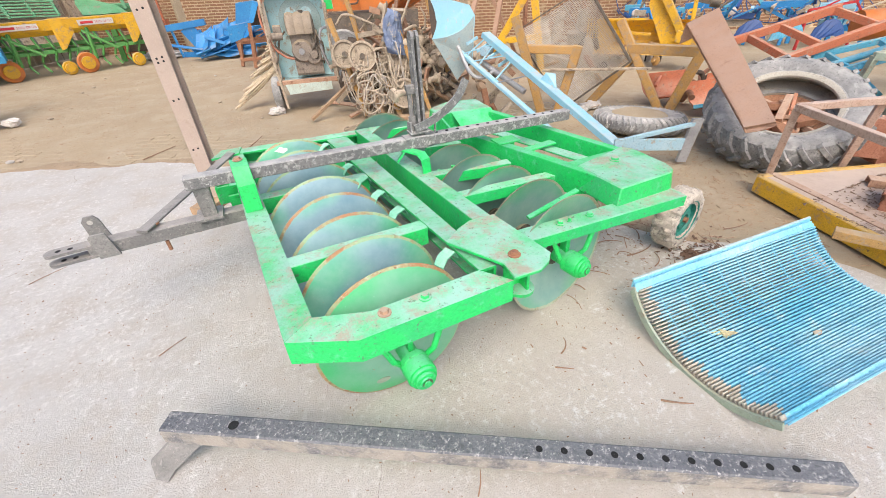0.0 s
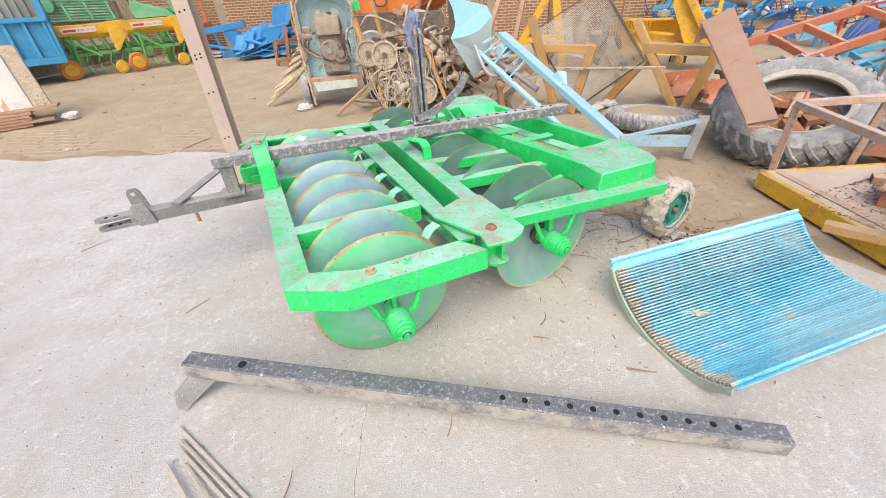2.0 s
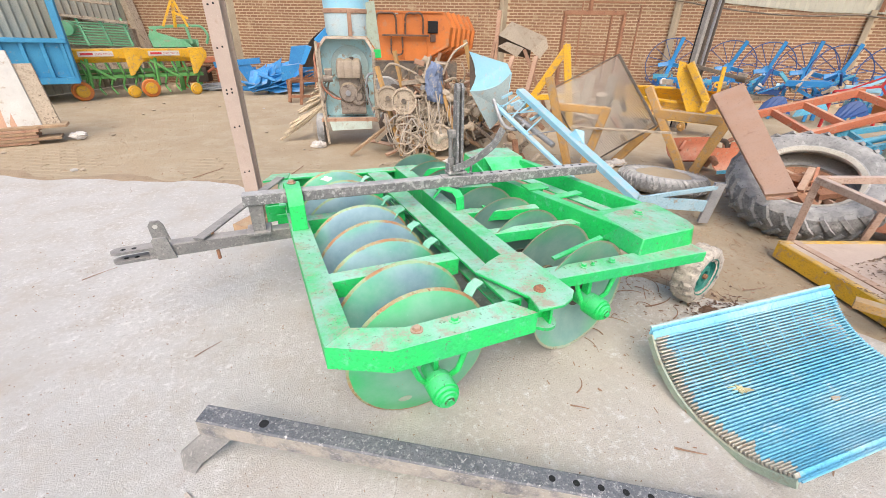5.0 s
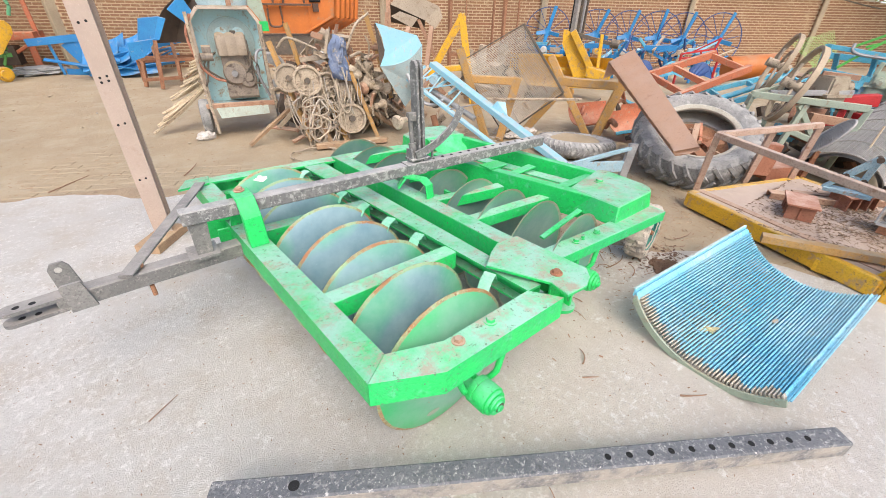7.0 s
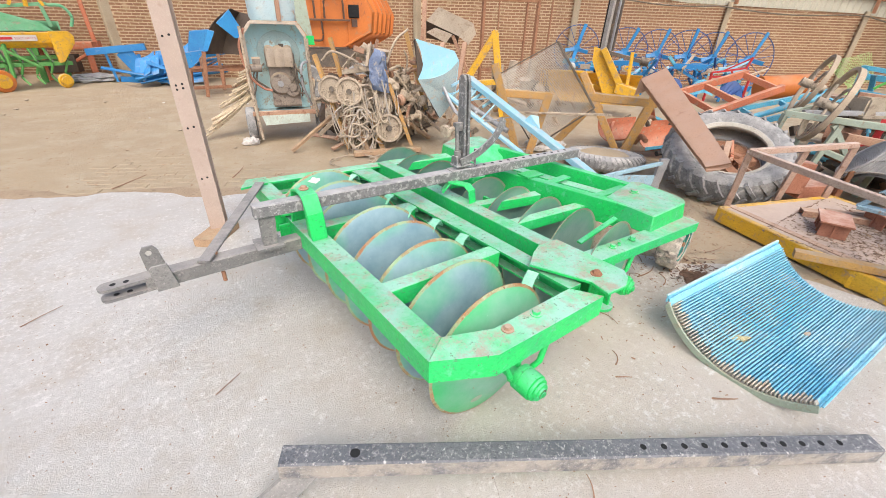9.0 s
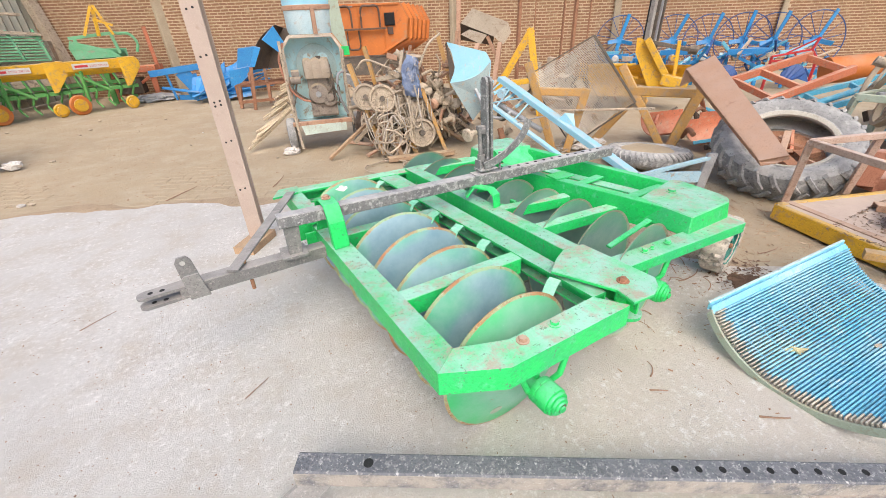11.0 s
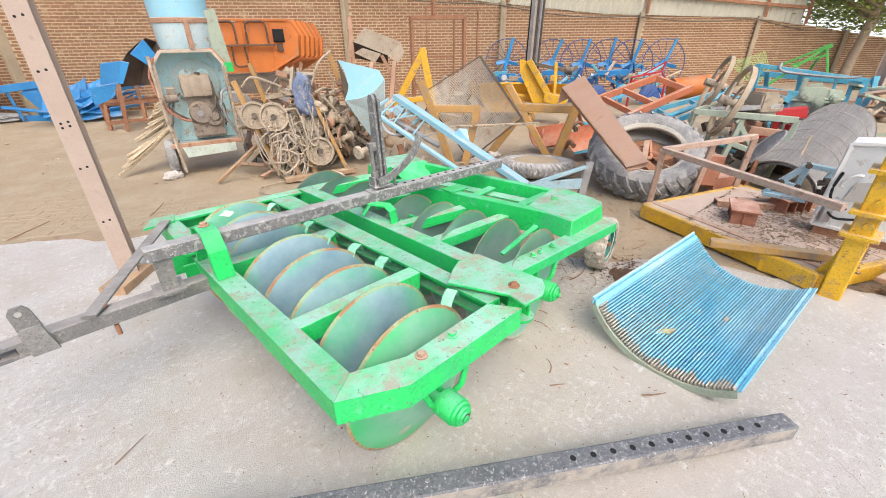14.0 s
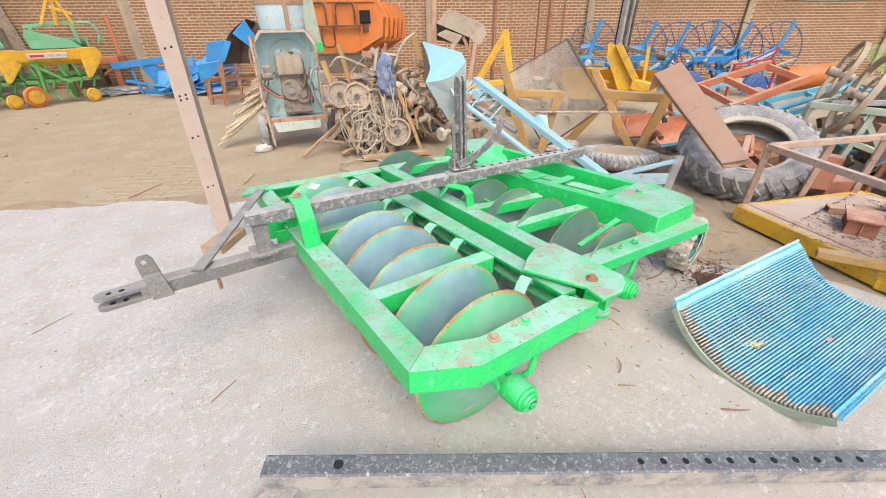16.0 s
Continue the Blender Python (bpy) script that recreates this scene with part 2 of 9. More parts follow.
def disc_material(name, steel, steel2, spray1, spray2, spread, rim1, rim2):
    """Disc blades: blue-grey steel with patches of green overspray and a ground, rust-mottled rim."""
    m = bpy.data.materials.new(name)
    m.use_nodes = True
    n, lk = m.node_tree.nodes, m.node_tree.links
    b = n["Principled BSDF"]
    co = n.new("ShaderNodeTexCoord")
    sep = n.new("ShaderNodeSeparateXYZ")
    lk.new(co.outputs["Object"], sep.inputs[0])
    comb = n.new("ShaderNodeCombineXYZ")
    lk.new(sep.outputs[0], comb.inputs[0])
    lk.new(sep.outputs[2], comb.inputs[1])
    ln = n.new("ShaderNodeVectorMath")
    ln.operation = "LENGTH"
    lk.new(comb.outputs[0], ln.inputs[0])
    info = n.new("ShaderNodeObjectInfo")
    off = n.new("ShaderNodeVectorMath")
    off.operation = "MULTIPLY_ADD"
    lk.new(info.outputs["Random"], off.inputs[0])
    off.inputs[1].default_value = (9.0, 5.0, 7.0)
    lk.new(co.outputs["Object"], off.inputs[2])

    def ntex(sc, detail, ro=0.6):
        t = n.new("ShaderNodeTexNoise")
        t.inputs["Scale"].default_value, t.inputs["Detail"].default_value, t.inputs["Roughness"].default_value = sc, detail, ro
        lk.new(off.outputs[0], t.inputs["Vector"])
        return t.outputs["Fac"]

    def madd(v, k, a):
        x = n.new("ShaderNodeMath")
        x.operation = "MULTIPLY_ADD"
        lk.new(v, x.inputs[0])
        x.inputs[1].default_value = k
        lk.new(a, x.inputs[2])
        return x.outputs[0]

    def rng(v, a, z):
        r = n.new("ShaderNodeMapRange")
        r.inputs[1].default_value, r.inputs[2].default_value = a, z
        lk.new(v, r.inputs[0])
        return r.outputs[0]

    def mix(f, c1, c2):
        x = n.new("ShaderNodeMix")
        x.data_type = "RGBA"
        lk.new(f, x.inputs[0])
        for sock, v in ((x.inputs[6], c1), (x.inputs[7], c2)):
            if isinstance(v, tuple):
                sock.default_value = (*v, 1)
            else:
                lk.new(v, sock)
        return x.outputs[2]

    mid, fine, soft = ntex(9, 8), ntex(60, 6, 0.7), ntex(2.2, 2)
    c = mix(rng(mid, 0.3, 0.7), steel, steel2)
    spray = mix(rng(mid, 0.35, 0.7), spray1, spray2)
    c = mix(rng(madd(soft, 0.55, ln.outputs["Value"]), 0.585 - spread, 0.735 - spread), c, spray)
    c = mix(rng(fine, 0.66, 0.74), c, tuple(v * 1.1 + 0.01 for v in steel2))
    c = mix(rng(fine, 0.33, 0.27), c, tuple(v * 0.75 for v in steel))
    streak = ntex(26, 9, 0.75)
    c = mix(rng(streak, 0.665, 0.70), c, (0.40, 0.22, 0.14))
    rim = mix(rng(madd(ntex(4, 5, 0.6), 1.0, madd(fine, 0.5, mid)), 1.12, 1.36), rim1, rim2)
    rim = mix(rng(ntex(75, 8, 0.8), 0.55, 0.62), rim, (0.52, 0.47, 0.36))
    rim = mix(rng(ntex(48, 8, 0.8), 0.57, 0.64), rim, (0.24, 0.10, 0.055))
    c = mix(rng(madd(streak, 0.014, madd(fine, 0.006, ln.outputs["Value"])), 0.3065, 0.3095), c, rim)
    lk.new(c, b.inputs["Base Color"])
    b.inputs["Roughness"].default_value = 0.36
    b.inputs["Metallic"].default_value = 0.15
    bp = n.new("ShaderNodeBump")
    bp.inputs["Strength"].default_value, bp.inputs["Distance"].default_value = 0.2, 0.005
    lk.new(fine, bp.inputs["Height"])
    lk.new(bp.outputs[0], b.inputs["Normal"])
    return m


DISC = disc_material("disc_blade", (0.20, 0.335, 0.405), (0.32, 0.465, 0.515), (0.06, 0.52, 0.22), (0.23, 0.56, 0.38), 0.085, (0.42, 0.20, 0.10), (0.34, 0.50, 0.29))
DISC_GREEN = disc_material("green_disc_blade", (0.17, 0.46, 0.30), (0.27, 0.52, 0.40), (0.045, 0.52, 0.17), (0.16, 0.52, 0.28), 0.12, (0.42, 0.19, 0.09), (0.37, 0.47, 0.28))
DISC_REAR = disc_material("dull_disc_blade", (0.19, 0.36, 0.33), (0.30, 0.46, 0.40), (0.07, 0.46, 0.21), (0.22, 0.43, 0.27), 0.085, (0.37, 0.31, 0.21), (0.40, 0.45, 0.33))


def ground_material(name, c1, c2, c3, stain, sc, bump, crack=False, film=(0, 0, 0)):
    """Trodden ground: soft stains, pale scuffs, grit and, on concrete, a few hairline cracks."""
    m = bpy.data.materials.new(name)
    m.use_nodes = True
    n, lk = m.node_tree.nodes, m.node_tree.links
    b = n["Principled BSDF"]
    co = n.new("ShaderNodeTexCoord")

    def ntex(s, d, ro=0.6):
        t = n.new("ShaderNodeTexNoise")
        t.inputs["Scale"].default_value, t.inputs["Detail"].default_value, t.inputs["Roughness"].default_value = s, d, ro
        lk.new(co.outputs["Object"], t.inputs["Vector"])
        return t.outputs["Fac"]

    def rng(v, a, z):
        r = n.new("ShaderNodeMapRange")
        r.inputs[1].default_value, r.inputs[2].default_value = a, z
        lk.new(v, r.inputs[0])
        return r.outputs[0]

    def mix(f, a, z):
        x = n.new("ShaderNodeMix")
        x.data_type = "RGBA"
        lk.new(f, x.inputs[0])
        for sock, v in ((x.inputs[6], a), (x.inputs[7], z)):
            if isinstance(v, tuple):
                sock.default_value = (*v, 1)
            else:
                lk.new(v, sock)
        return x.outputs[2]

    c = mix(rng(ntex(sc, 6), 0.35, 0.65), c1, c2)
    c = mix(rng(ntex(sc * 3.1, 9, 0.7), 0.46, 0.68), c, c3)
    c = mix(rng(ntex(sc * 16, 8, 0.75), 0.60, 0.70), c, stain)
    pale = tuple(min(0.85, v * 1.20) for v in c2)
    scuff = n.new("ShaderNodeMath")
    scuff.operation = "MULTIPLY"
    lk.new(rng(ntex(sc * 22, 10, 0.8), 0.54, 0.60), scuff.inputs[0])
    lk.new(rng(ntex(sc * 1.4, 3), 0.40, 0.60), scuff.inputs[1])
    c = mix(scuff.outputs[0], c, pale)
    if crack:
        vo = n.new("ShaderNodeTexVoronoi")
        vo.feature = "DISTANCE_TO_EDGE"
        vo.inputs["Scale"].default_value = 0.55
        warp = n.new("ShaderNodeMix")
        warp.data_type = "VECTOR"
        warp.inputs[0].default_value = 0.22
        tw = n.new("ShaderNodeTexNoise")
        tw.inputs["Scale"].default_value, tw.inputs["Detail"].default_value = 2.5, 8
        lk.new(co.outputs["Object"], tw.inputs["Vector"])
        lk.new(co.outputs["Object"], warp.inputs[4])
        lk.new(tw.outputs["Color"], warp.inputs[5])
        lk.new(warp.outputs[1], vo.inputs["Vector"])
        hair = n.new("ShaderNodeMath")
        hair.operation = "MULTIPLY"
        lk.new(rng(vo.outputs["Distance"], 0.0011, 0.0004), hair.inputs[0])
        lk.new(rng(ntex(1.3, 4), 0.52, 0.60), hair.inputs[1])
        c = mix(hair.outputs[0], c, tuple(v * 0.95 for v in stain))
    if crack:
        off = n.new("ShaderNodeVectorMath")
        off.operation = "DISTANCE"
        lk.new(co.outputs["Object"], off.inputs[0])
        off.inputs[1].default_value = film
        spread = n.new("ShaderNodeMath")
        spread.operation = "MULTIPLY_ADD"
        lk.new(ntex(1.7, 7, 0.65), spread.inputs[0])
        spread.inputs[1].default_value = 2.6
        lk.new(off.outputs["Value"], spread.inputs[2])
        thin = n.new("ShaderNodeMath")
        thin.operation = "MULTIPLY"
        lk.new(rng(spread.outputs[0], 3.3, 1.6), thin.inputs[0])
        thin.inputs[1].default_value = 0.75
        c = mix(thin.outputs[0], c, mix(rng(ntex(6, 10, 0.75), 0.38, 0.62), (0.585, 0.52, 0.445), (0.51, 0.44, 0.365)))
        c = mix(rng(ntex(9, 9, 0.8), 0.585, 0.635), c, tuple(min(0.8, v * 1.2) for v in c2))
        c = mix(rng(ntex(24, 8, 0.8), 0.64, 0.68), c, (0.36, 0.30, 0.24))
    fine = ntex(150, 4, 0.7)
    rugged = rng(ntex(1.1, 4), 0.42, 0.60)

    def only(v, k):
        x = n.new("ShaderNodeMath")
        x.operation = "MULTIPLY"
        lk.new(v, x.inputs[0])
        y = n.new("ShaderNodeMath")
        y.operation = "MULTIPLY_ADD"
        lk.new(rugged, y.inputs[0])
        y.inputs[1].default_value, y.inputs[2].default_value = k, 0.18
        lk.new(y.outputs[0], x.inputs[1])
        return x.outputs[0]

    c = mix(only(rng(fine, 0.50, 0.66), 0.5), c, tuple(v * 0.82 for v in c1))
    c = mix(only(rng(ntex(38, 7, 0.75), 0.55, 0.64), 0.7), c, tuple(v * 0.80 for v in c1))
    c = mix(only(rng(ntex(30, 9, 0.78), 0.53, 0.60), 0.8), c, tuple(min(0.85, v * 1.18) for v in c2))
    c = mix(only(rng(ntex(85, 6, 0.78), 0.56, 0.64), 0.6), c, tuple(min(0.85, v * 1.2) for v in c2))
    c = mix(only(rng(ntex(64, 6, 0.8), 0.675, 0.70), 0.7), c, tuple(v * 0.6 for v in c1))
    lk.new(c, b.inputs["Base Color"])
    b.inputs["Roughness"].default_value = 0.9
    bp = n.new("ShaderNodeBump")
    bp.inputs["Strength"].default_value, bp.inputs["Distance"].default_value = bump, 0.01
    add = n.new("ShaderNodeMath")
    add.operation = "ADD"
    lk.new(fine, add.inputs[0])
    lk.new(ntex(sc * 14, 8, 0.7), add.inputs[1])
    lk.new(add.outputs[0], bp.inputs["Height"])
    lk.new(bp.outputs[0], b.inputs["Normal"])
    return m


CONCRETE = ground_material("concrete", (0.495, 0.475, 0.448), (0.572, 0.557, 0.538), (0.465, 0.42, 0.366), (0.37, 0.32, 0.27), 1.1, 0.75, crack=True, film=(1.35, 1.35, 0))
DIRT = ground_material("dusty_earth", (0.435, 0.348, 0.235), (0.385, 0.30, 0.203), (0.475, 0.405, 0.30), (0.33, 0.245, 0.165), 0.8, 0.8)

# ---- mesh tools ----
ORI = {}
UP = Vector((0, 0, 1))


def V(*a):
    return Vector(a)


def B():
    return bmesh.new()


def frame_of(p0, p1, roll=0.0):
    d = (Vector(p1) - Vector(p0)).normalized()
    s = d.cross(UP)
    if s.length < 0.05:
        s = V(1, 0, 0) - d * d.x
    s.normalize()
    u = s.cross(d)
    c, k = math.cos(radians(roll)), math.sin(radians(roll))
    return d, s * c + u * k, u * c - s * k


def sect(bm, p0, p1, profile, roll=0.0):
    """A section of (sideways, up) points drawn from p0 to p1."""
    d, s, u = frame_of(p0, p1, roll)
    rings = [[bm.verts.new(Vector(p) + s * a + u * b) for a, b in profile] for p in (p0, p1)]
    k = len(profile)
    for i in range(k):
        bm.faces.new((rings[0][i], rings[0][(i + 1) % k], rings[1][(i + 1) % k], rings[1][i]))
    bm.faces.new(rings[0][::-1])
    bm.faces.new(rings[1])
    return bm


def rect(w, h, c=0.003):
    a, b = w / 2, h / 2
    c = min(c, a * 0.6, b * 0.6)
    return [(-a + c, -b), (a - c, -b), (a, -b + c), (a, b - c), (a - c, b), (-a + c, b), (-a, b - c), (-a, -b + c)]


def bar(bm, p0, p1, w, h, roll=0.0, c=0.003):
    return sect(bm, p0, p1, rect(w, h, c), roll)


def angle_iron(bm, p0, p1, a, t=0.006, roll=0.0):
    return sect(bm, p0, p1, [(0, 0), (a, 0), (a, t), (t, t), (t, a), (0, a)], roll)


def channel(bm, p0, p1, w, h, t=0.008, roll=0.0):
    """A C section that opens downwards, its top at the line p0-p1."""
    a = w / 2
    return sect(bm, p0, p1, [(-a, -h), (-a + t, -h), (-a + t, -t), (a - t, -t), (a - t, -h), (a, -h), (a, -0.003), (a - 0.003, 0), (-a + 0.003, 0), (-a, -0.003)], roll)


def plate(bm, pts, thick):
    """A flat outline extruded by the vector thick."""
    t = Vector(thick)
    lo = [bm.verts.new(Vector(p)) for p in pts]
    hi = [bm.verts.new(Vector(p) + t) for p in pts]
    k = len(pts)
    bm.faces.new(lo[::-1])
    bm.faces.new(hi)
    for i in range(k):
        bm.faces.new((lo[i], lo[(i + 1) % k], hi[(i + 1) % k], hi[i]))
    bmesh.ops.recalc_face_normals(bm, faces=bm.faces)
    return bm


def cyl(bm, p0, p1, r, r2=None, seg=14, cap=True):
    r2 = r if r2 is None else r2
    d, s, u = frame_of(p0, p1)
    rings = []
    for p, q in ((p0, r), (p1, r2)):
        rings.append([bm.verts.new(Vector(p) + (s * math.cos(2 * math.pi * i / seg) + u * math.sin(2 * math.pi * i / seg)) * q) for i in range(seg)])
    for i in range(seg):
        bm.faces.new((rings[0][i], rings[0][(i + 1) % seg], rings[1][(i + 1) % seg], rings[1][i]))
    if cap:
        bm.faces.new(rings[0][::-1])
        bm.faces.new(rings[1])
    return bm


def lathe(bm, centre, axis, profile, seg=32, closed=False):
    """Turns (radius, height along the axis) points about the axis."""
    c = Vector(centre)
    d, s, u = frame_of((0, 0, 0), axis)
    rings = []
    for r, h in profile:
        if r < 1e-6:
            rings.append([bm.verts.new(c + d * h)])
        else:
            rings.append([bm.verts.new(c + d * h + (s * math.cos(2 * math.pi * i / seg) + u * math.sin(2 * math.pi * i / seg)) * r) for i in range(seg)])
    pairs = list(zip(rings, rings[1:]))
    if closed:
        pairs.append((rings[-1], rings[0]))
    for a, b in pairs:
        for i in range(seg):
            j = (i + 1) % seg
            q = [a[i % len(a)], a[j % len(a)], b[j % len(b)], b[i % len(b)]]
            q = [v for k, v in enumerate(q) if v not in q[:k]]
            if len(q) > 2:
                bm.faces.new(q)
    bmesh.ops.recalc_face_normals(bm, faces=bm.faces)
    return bm


def tube(bm, pts, r, seg=8, taper=1.0):
    pts = [Vector(p) for p in pts]
    prev = None
    k = len(pts)
    for i, p in enumerate(pts):
        d = (pts[min(i + 1, k - 1)] - pts[max(i - 1, 0)]).normalized()
        s = d.cross(UP)
        if s.length < 0.05:
            s = d.cross(V(1, 0, 0))
        s.normalize()
        u = s.cross(d)
        q = r * (1 + (taper - 1) * i / max(1, k - 1))
        ring = [bm.verts.new(p + (s * math.cos(2 * math.pi * j / seg) + u * math.sin(2 * math.pi * j / seg)) * q) for j in range(seg)]
        if prev:
            for j in range(seg):
                bm.faces.new((prev[j], prev[(j + 1) % seg], ring[(j + 1) % seg], ring[j]))
        else:
            bm.faces.new(ring[::-1])
        prev = ring
    bm.faces.new(prev)
    return bm


def curve_pts(ctrl, steps=8):
    """A smooth line through the control points."""
    c = [Vector(p) for p in ctrl]
    c = [2 * c[0] - c[1]] + c + [2 * c[-1] - c[-2]]
    out = []
    for i in range(1, len(c) - 2):
        for k in range(steps):
            t = k / steps
            a, b, d, e = c[i - 1], c[i], c[i + 1], c[i + 2]
            out.append(0.5 * ((2 * b) + (d - a) * t + (2 * a - 5 * b + 4 * d - e) * t * t + (3 * b - a - 3 * d + e) * t ** 3))
    out.append(c[-2])
    return out


def mesh_of(name, bm, mat, origin, smooth):
    bmesh.ops.translate(bm, verts=bm.verts, vec=-Vector(origin))
    me = bpy.data.meshes.new(name)
    bm.to_mesh(me)
    bm.free()
    me.materials.append(mat)
    if smooth:
        me.polygons.foreach_set("use_smooth", [True] * len(me.polygons))
        me.set_sharp_from_angle(angle=radians(38))
    return me


def thing(name, at, label, category, group="", kind=""):
    ob = new(name)
    ob.location = at
    ob.empty_display_size = 0.1
    ORI[ob.name] = Vector(at)
    return tagged(ob, label, category, group, kind)


def part(name, bm, mat, parent, label="", smooth=True):
    """One mesh under a thing or a part, made in world places."""
    o = ORI[parent.name]
    ob = new(name, mesh_of(name, bm, mat, o, smooth))
    ob.parent = parent
    ORI[ob.name] = o
    return tagged(ob, label)


def placed(name, me, parent, m, label=""):
    """A part on shared mesh data, at the world pose m."""
    ob = new(name, me)
    ob.parent = parent
    ob.matrix_basis = Matrix.Translation(-ORI[parent.name]) @ m
    ORI[ob.name] = ORI[parent.name]
    return tagged(ob, label)


def solo(name, bm, mat, label, category, group="", kind="", smooth=True):
    """A thing that is one mesh, its origin at the middle of its base."""
    xs = [v.co for v in bm.verts]
    o = V((min(v.x for v in xs) + max(v.x for v in xs)) / 2, (min(v.y for v in xs) + max(v.y for v in xs)) / 2, min(v.z for v in xs))
    ob = new(name, mesh_of(name, bm, mat, o, smooth))
    ob.location = o
    ORI[ob.name] = o
    return tagged(ob, label, category, group, kind)


rnd = random.Random(7)

# ---- ground ----
bm = B()
bmesh.ops.create_grid(bm, x_segments=2, y_segments=2, size=600)
bmesh.ops.translate(bm, verts=bm.verts, vec=(0, 0, -0.014))
ground = solo("ground", bm, DIRT, "dusty brown earth yard strewn with straw and scraps", "ground", kind="structure", smooth=False)

EDGE = [(-40, 23.5), (-9, 8.6), (-3.25, 5.66), (-2.0, 5.1), (-1.06, 4.68), (-0.24, 4.25), (0.8, 3.7), (1.5, 2.7), (1.75, 1.9), (2.15, 1.42), (2.7, 1.12), (2.9, 0.35), (3.3, -0.5), (5.5, -3.0), (14, -12)]
bm = B()
line = []
for (ax, ay), (bx, by) in zip(EDGE, EDGE[1:]):
    steps = max(2, min(60, int(math.hypot(bx - ax, by - ay) / 0.07)))
    for k in range(steps):
        t = k / steps
        x, y = ax + (bx - ax) * t, ay + (by - ay) * t
        w = noise.noise((x * 1.3, y * 1.3, 3)) * 0.16 + noise.noise((x * 6, y * 6, 8)) * 0.05
        line.append((x + w * 0.5, y + w))
outline = line + [(14, -40), (-60, -40), (-60, 23.5)]
plate(bm, [(x, y, -0.03) for x, y in outline[::-1]], (0, 0, 0.03))
slab = tagged(new("pavement", mesh_of("pavement", bm, CONCRETE, (0, 0, 0), False)), "pale worn concrete slab with dust, hairline cracks and twigs", "pavement", kind="structure")

# damp soil gathered against the slab's edge
EARTH = material("damp_earth", (0.34, 0.25, 0.165), (0.41, 0.31, 0.21), (0.26, 0.185, 0.12), rough=0.95, scale=6, wear_amount=0.4, bump=0.6)
bm = B()
prev = None
for x, y in line:
    if -9 < x < 2.3:
        w = max(0.02, 0.17 + 0.40 * noise.noise((x * 0.9, y * 0.9, 5)) + 0.06 * noise.noise((x * 6, y * 6, 2)))
        row = [bm.verts.new((x - 0.02, y - 0.02, -0.006)), bm.verts.new((x + w * 0.25, y + w * 0.5, 0.001)), bm.verts.new((x + w * 0.5, y + w, -0.0145))]
        if prev:
            for i in range(2):
                bm.faces.new((prev[i], row[i], row[i + 1], prev[i + 1]))
        prev = row
bmesh.ops.recalc_face_normals(bm, faces=bm.faces)
solo("edge_soil", bm, EARTH, "damp brown soil gathered along the concrete edge", "soil", kind="stuff")

# ---- brick wall ----
WN, WD = V(0.469, 0.883, 0), V(0.883, -0.469, 0)
FOOT = V(4.79, 10.13, 0)


def on_wall(s, z, out=0.0):
    """A place on the brick wall: metres along it, height, metres out from its face."""
    p = FOOT + WD * s - WN * out
    return V(p.x, p.y, z)


def wall_top(s):
    if s < 7:
        return 2.52 - 0.08 * s
    return max(1.1, 1.96 - 0.02 * (s - 7) - 0.095 * max(0, s - 12))


S0, S1 = -9.7, 23.0
bm = B()
ns = 40
pts = [on_wall(S0 + (S1 - S0) * k / ns, wall_top(S0 + (S1 - S0) * k / ns)) for k in range(ns + 1)]
plate(bm, [on_wall(S0, -0.05)] + pts + [on_wall(S1, -0.05)], WN * 0.22)
wall = solo("wall_north", bm, MORTAR, "dusty red brick yard wall with pale mortar joints", "wall", kind="structure", smooth=False)

for s in (-6.6, -3.2, 0.34, 4.24, 8.23, 12.15, 15.6):
    bm = B()
    bar(bm, on_wall(s, -0.05, 0.0), on_wall(s, wall_top(s) + 0.04, 0.0), 0.30, 0.12, roll=math.degrees(math.atan2(-0.469, 0.883)), c=0.02)
    part("pillar", bm, CEMENT, wall, "cement-rendered pillar")

# sheet wall above the bricks, with its steel posts and rail
def corrugated(bm, a, b, z0a, z0b, z1, out, pitch=0.09, depth=0.022):
    a, b = Vector(a), Vector(b)
    length = (b - a).length
    k = int(length / (pitch / 4))
    lo, hi = [], []
    for i in range(k + 1):
        t = i / k
        p = a + (b - a) * t + out * (depth * (0, 1, 0, -1)[i % 4])
        lo.append(bm.verts.new((p.x, p.y, z0a + (z0b - z0a) * t)))
        hi.append(bm.verts.new((p.x, p.y, z1)))
    for i in range(k):
        bm.faces.new((lo[i], lo[i + 1], hi[i + 1], hi[i]))
    return bm


bm = B()
for a, z in ((-2.0, 7.0), (7.0, 12.0), (12.0, 13.7)):
    corrugated(bm, on_wall(a, 0, 0.03), on_wall(z, 0, 0.03), wall_top(a) - 0.03, wall_top(z) - 0.03, 4.0, WN, pitch=0.2)
sheets = solo("wall_upper_north", bm, SHEET, "pale corrugated metal sheeting above the brick wall", "wall", kind="structure")
for s in (0.34, 4.24, 8.23, 12.15, 13.7):
    bm = B()
    bar(bm, on_wall(s + 0.05, wall_top(s), 0.12), on_wall(s + 0.05, 4.2, 0.12), 0.07, 0.07)
    part("steel_post", bm, RUST, sheets, "brown steel post")
bm = B()
bar(bm, on_wall(4, wall_top(4) + 0.42, 0.1), on_wall(13.75, 2.08, 0.1), 0.06, 0.08)
part("rail", bm, RUST, sheets, "rusty brown sheeting rail")

